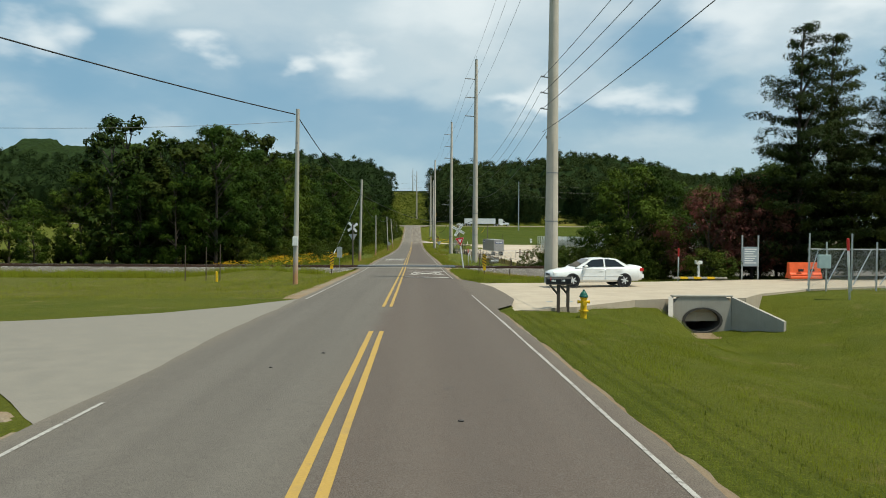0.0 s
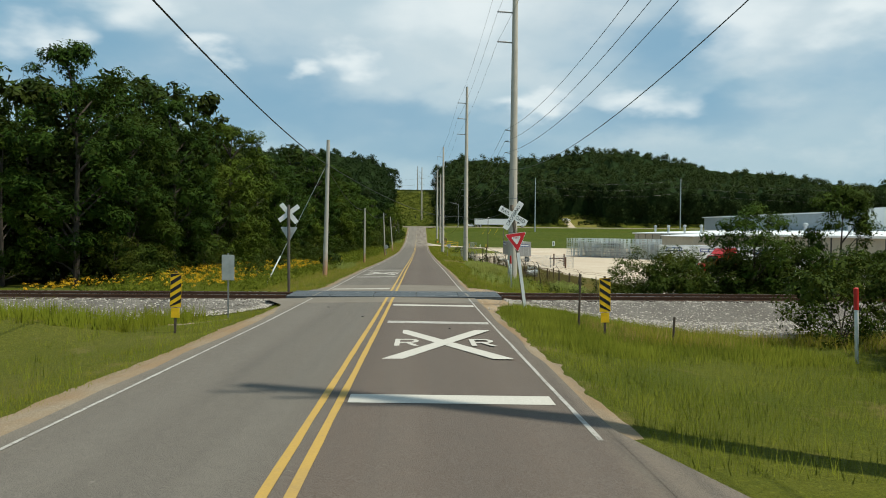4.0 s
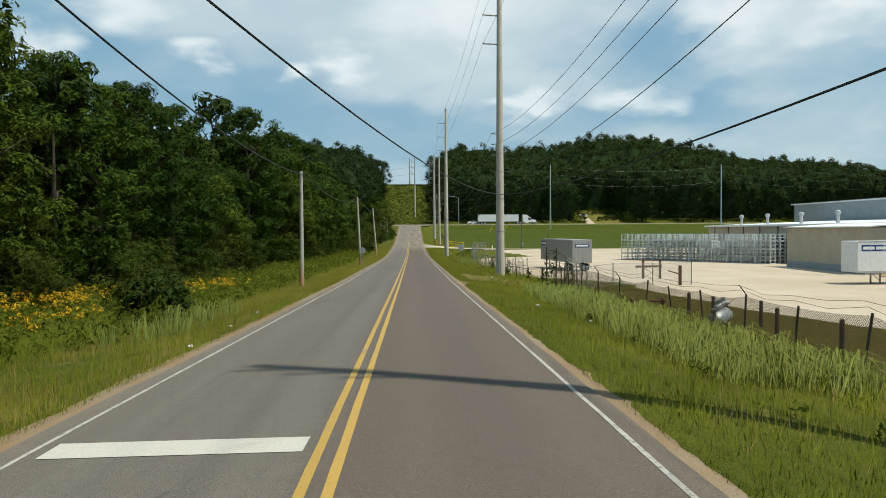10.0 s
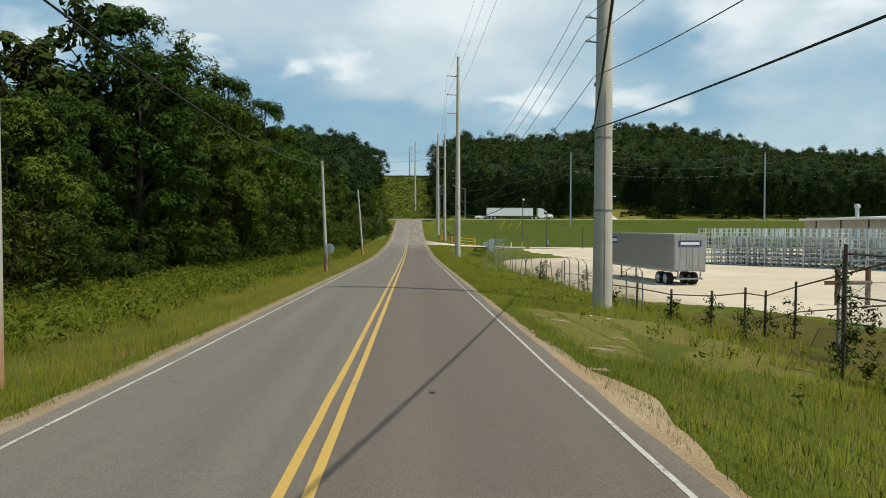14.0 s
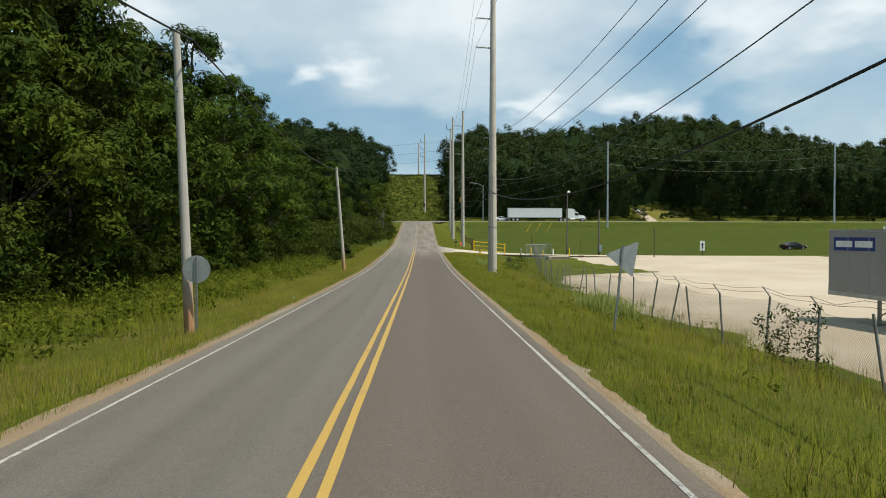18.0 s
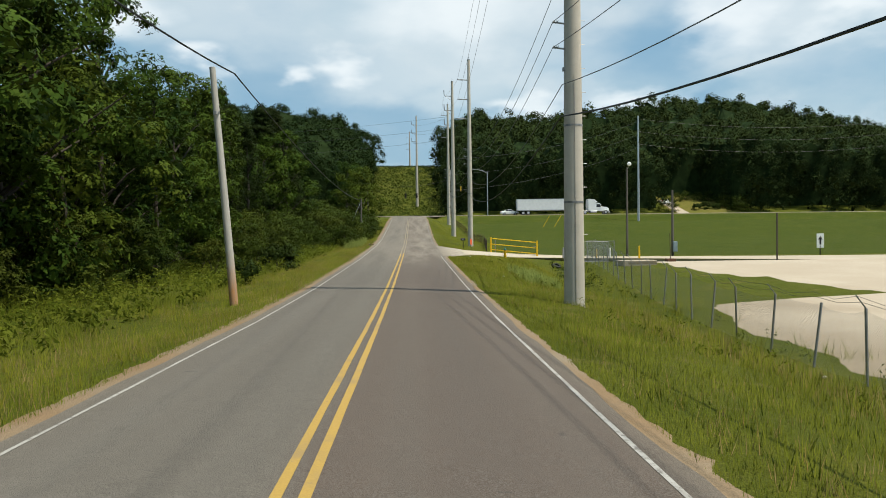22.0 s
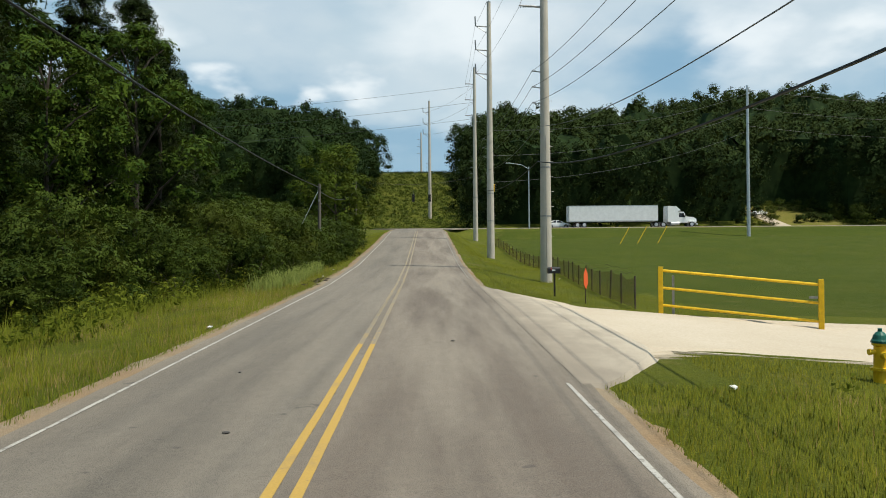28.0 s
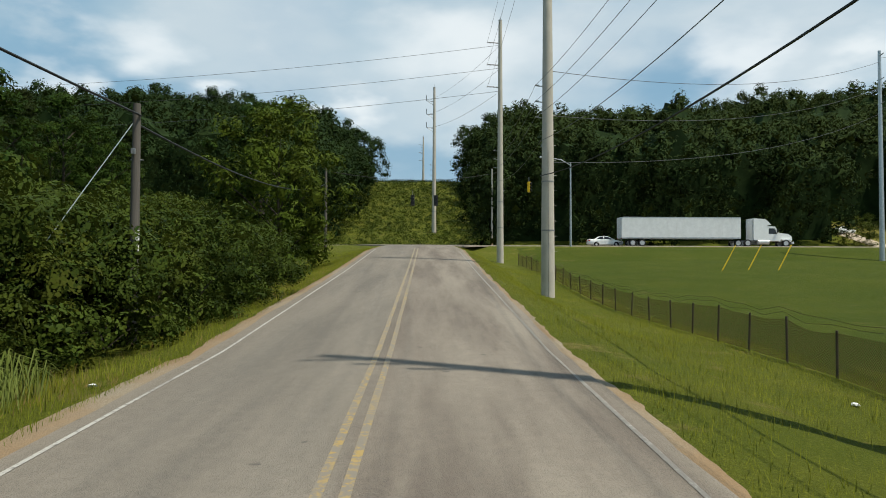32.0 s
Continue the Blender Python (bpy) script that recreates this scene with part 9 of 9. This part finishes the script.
not_drive = lambda x, y: ~(((y > 24.4) & (y < 45) & (x > 3) & (y - 24.4 > (x - 3.6) / 1.45)) | ((y > np.where(x > 5.2, 265.3, 262.2)) & (y < 274.8) & (x > 2.8)) | ((y > 274) & (y < 284) & (x < np.interp(y, [274.6, 275.6, 277.5, 284], [11, 7.3, 4.7, 2.9]))) | ((y > 66.8) & (y < 74.6)) | ((y > 60) & (y < 69) & (x < 6.2) & (x - 2.7 < (y - 62.5) * 0.3)) | ((y > 62) & (y < 69) & (x > 6.2) & (x > 10.2 - (y - 62) * 0.95)) | ((y > 72) & (y < 77) & (x < 9 - (y - 72) * 1.1)))
not_side = lambda x, y: ~(((y > 9.4) & (y < 29.4)) | ((y > 66.8) & (y < 74.6)))

field("lawn_grass", "short mown green lawn grass", M_LAWNBLADE, 1, 150000, (2.95, 17), (2, 31), (0.03, 0.085), 0.008, not_drive)
field("verge_grass", "green roadside grass of ankle height", M_BLADE, 2, 60000, (3.1, 16), (44, 67), (0.08, 0.26), 0.008, not_drive, patch=0.6)
field("verge_grass", "green roadside grass of ankle height", M_BLADE, 3, 150000, (2.98, 9.8), (74, 262), (0.05, 0.26), 0.009, lambda x, y: not_drive(x, y) & ~((y > 141.8) & (y < 151.8) & (x > 3.9) & (x < 9.2)), patch=0.1)
field("verge_grass", "green roadside grass of ankle height", M_BLADE, 4, 140000, (-11, -4.72), (74.5, 300), (0.05, 0.28), 0.009, not_side, patch=0.5)
field("verge_grass", "green roadside grass of ankle height", M_BLADE, 5, 70000, (3.0, 11.5), (274.8, 352), (0.06, 0.22), 0.009, not_drive, patch=0.6)
field("verge_grass", "green roadside grass of ankle height", M_BLADE, 6, 45000, (-20, -4.9), (29.5, 67), (0.04, 0.16), 0.008, not_side)
field("verge_grass", "green roadside grass of ankle height", M_BLADE, 16, 28000, (-9, -4.85), (300, 352), (0.08, 0.3), 0.009, patch=0.6)
field("dry_grass", "tan seeding grass along the verge", M_BLADE_DRY, 7, 52000, (-9.5, -5.0), (74.5, 300), (0.1, 0.34), 0.0065, not_side, patch=0.8)
field("dry_grass", "tan seeding grass along the verge", M_BLADE_DRY, 8, 26000, (3.5, 10), (74.5, 262), (0.1, 0.34), 0.006, not_drive, patch=1.15)
field("dry_grass", "brown and tan weeds along the fence", M_BLADE_DRY, 18, 9000, (7.6, 10.4), (172, 236), (0.15, 0.45), 0.008, patch=0.7, clump=6)
field("short_grass", "fine short grass close to the carriageway", M_BLADE, 37, 120000, (3.0, 6.2), (74.5, 262), (0.03, 0.12), 0.012, lambda x, y: not_drive(x, y) & ~((y > 141.8) & (y < 151.8) & (x > 3.9)))
field("short_grass", "fine short grass close to the carriageway", M_BLADE, 38, 110000, (-7.6, -4.75), (74.5, 300), (0.03, 0.12), 0.012, not_side)
field("short_grass", "fine short grass by the gravel drive", M_BLADE, 39, 60000, (3.0, 10), (244, 265.3), (0.03, 0.12), 0.011, not_drive)
field("verge_grass", "thick green grass at the foot of the crossing sign", M_BLADE, 36, 30000, (3.9, 10.5), (54, 67), (0.1, 0.34), 0.011, not_drive, clump=7)
field("verge_grass", "tufted green grass by the crossing", M_BLADE, 17, 16000, (3.2, 11), (55, 65.5), (0.12, 0.36), 0.012, not_drive, patch=0.4, clump=8)
field("verge_tufts", "uneven green grass tufts along the verge", M_BLADE, 31, 42000, (3.4, 10.2), (74.5, 262), (0.14, 0.42), 0.012, lambda x, y: not_drive(x, y) & ~((y > 141.8) & (y < 151.8) & (x > 3.9) & (x < 9.2)), patch=0.75, clump=9)
field("verge_tufts", "uneven green grass tufts along the verge", M_BLADE, 32, 46000, (-10, -5.2), (74.5, 300), (0.14, 0.45), 0.012, not_side, patch=0.75, clump=9)
field("dry_tufts", "straw-coloured dead grass in the verge", M_BLADE_DRY, 33, 22000, (3.3, 10.2), (74.5, 262), (0.08, 0.26), 0.01, not_drive, patch=0.9, clump=7)
field("dry_tufts", "straw-coloured dead grass in the verge", M_BLADE_DRY, 34, 26000, (-9, -4.9), (74.5, 330), (0.08, 0.3), 0.01, not_side, patch=0.9, clump=7)
field("verge_tufts", "uneven green grass tufts in the corner before the tracks", M_BLADE, 35, 16000, (-24, -5.2), (34, 66), (0.12, 0.4), 0.012, not_side, patch=0.9, clump=9)
field("tall_grass", "tall green meadow grass", M_WEED, 9, 90000, (-19, -8.5), (76, 292), (0.35, 0.95), 0.011, patch=0.8, clump=10)
field("tall_grass", "tall green weeds before the tracks", M_LAWNBLADE, 11, 46000, (-46, -7.5), (58.5, 66.4), (0.3, 0.8), 0.016, patch=0.45, clump=10)
field("dry_grass", "tan and green grass bank before the tracks", M_BLADE_DRY, 12, 5000, (5.5, 17), (56.5, 62), (0.2, 0.5), 0.008, not_drive, patch=0.9)
field("tall_grass", "tall green weeds before the tracks", M_WEED, 13, 9000, (6.5, 20), (56.5, 62), (0.25, 0.6), 0.011, not_drive, patch=0.7, clump=10)
field("tall_grass", "tall green meadow grass", M_WEED, 10, 26000, (7, 12.5), (76, 260), (0.3, 0.75), 0.011, patch=1.0, clump=10)
for s, (x0, x1, y0, y1, n) in enumerate(((5.9, 9.6, 105, 121, 6400), (6.2, 9.6, 121, 132, 3400), (6.2, 8.0, 238, 249, 1500), (-8.0, -5.9, 284, 297, 2000), (9.5, 11.5, 86, 90, 1200), (7.2, 8.6, 191.5, 198, 900), (-9.2, -6.6, 112, 121, 500), (4.6, 8.4, 84, 98, 900))):
    field("cane_grass", "pale arching cane grass in a dense clump", M_REED, 20 + s, n, (x0, x1), (y0, y1), (0.35, 0.7) if y0 in (238, 84) else (0.45, 1.0), 0.0105, clump=12, arch=True)


def meadow():
    r = np.random.default_rng(40)
    # leafy weeds
    n = 4200
    x, y = r.uniform(-20, -8.4, n), r.uniform(77, 292, n)
    ok = np.sin(x * 0.8 + 1) * np.sin(y * 0.33) + r.normal(0, 0.5, n) > -0.25
    x, y = x[ok], y[ok]
    n = len(x)
    v = leaf_cards(r, np.stack([x, y, gz(x, y) + r.uniform(0.2, 0.75, n)], 1), r.uniform(0.25, 0.6, n), 24, 0.1)
    tagged(new("meadow_weeds", cards_mesh("meadow_weeds", v, M_WEED)), "leafy green weeds in the meadow", "weeds", kind="stuff")
    n = 320
    x, y = r.uniform(5.5, 12, n), r.uniform(78, 262, n)
    ok = not_drive(x, y)
    x, y = x[ok], y[ok]
    v = leaf_cards(r, np.stack([x, y, gz(x, y) + 0.2], 1), r.uniform(0.15, 0.35, len(x)), 18, 0.06)
    tagged(new("ditch_weeds", cards_mesh("ditch_weeds", v, M_WEED)), "leafy weeds along the ditch", "weeds", kind="stuff")
    n = 240
    x, y = r.uniform(8.8, 14.2, n), r.uniform(241, 261, n)
    ok = np.abs(x - np.interp(y, [241, 248, 255, 261], [9.6, 11.0, 12.2, 12.8])) < r.uniform(0.5, 1.6, n)
    x, y = x[ok], y[ok]
    v = leaf_cards(r, np.stack([x, y, gz(x, y) + r.uniform(0.05, 0.35, len(x))], 1), r.uniform(0.25, 0.55, len(x)), 46, 0.075, flat=0.7)
    tagged(new("ditch_weeds", cards_mesh("ditch_weeds", v, M_LEAF_BUSH)), "dark broad-leaved weeds filling the wet ditch", "weeds", kind="stuff")
    n = 150
    x, y = r.uniform(7.5, 16, n), r.uniform(76, 90, n)
    v = leaf_cards(r, np.stack([x, y, gz(x, y) + r.uniform(0.1, 0.6, n)], 1), r.uniform(0.2, 0.55, n), 40, 0.075, flat=0.9)
    tagged(new("ditch_weeds", cards_mesh("ditch_weeds", v, M_LEAF_BUSH)), "tall dark weeds along the old fence by the tracks", "weeds", kind="stuff")
    # goldenrod
    n = 1700
    x, y = r.uniform(-21, -10.0, n), r.uniform(77, 138, n)
    ok = np.sin(x * 0.7) * np.sin(y * 0.21 + 1) + r.normal(0, 0.5, n) > -0.1
    x, y = x[ok], y[ok]
    v = leaf_cards(r, np.stack([x, y, gz(x, y) + 0.75 + r.uniform(-0.1, 0.25, len(x))], 1), r.uniform(0.1, 0.24, len(x)), 16, 0.045, flat=0.6)
    tagged(new("goldenrod", cards_mesh("goldenrod", v, M_FLOWER)), "yellow goldenrod in bloom across the meadow", "flowers", kind="stuff")
    # vines on the old gateway posts
    c, rr = [], []
    for px, py, h in ((9.35, 142.6, 2.5), (9.75, 141.2, 2.7), (9.55, 142, 1.6), (10.3, 170.5, 1.4), (9.9, 181.6, 1.7), (10.0, 182.8, 1.6), (9.95, 184.0, 1.3), (10.1, 177.2, 1.2), (11.6, 146.2, 2.2), (12.0, 146.8, 1.4), (10.6, 150, 1.0), (12.9, 89.6, 1.5), (12.2, 91.5, 1.4), (13.8, 153, 1.5), (12.8, 153.2, 1.0), (11.0, 153.6, 1.2), (10.0, 155, 0.9), (8.9, 158.5, 0.8)):
        for q in range(9):
            c.append((px + r.normal(0, 0.16), py + r.normal(0, 0.16), g1(px, py) + h * (q + 0.5) / 9))
            rr.append(r.uniform(0.14, 0.3))
    v = leaf_cards(r, np.array(c), np.array(rr), 40, 0.055)
    tagged(new("fence_vines", cards_mesh("fence_vines", v, M_LEAF_DEEP)), "leafy vines climbing the old fence posts", "vines", kind="stuff")


meadow()

# the first tree and shrub of each kind stand in the wood too
for i, t in enumerate(TREES):
    t.location = (-38.5 - 3 * (i % 2), 104 + i * 17, g1(-40, 104 + i * 17))
for i, t in enumerate(SHRUBS):
    t.location = (-16.4 - 0.4 * i, 150 + 11 * i, g1(-16.4 - 0.4 * i, 150 + 11 * i))
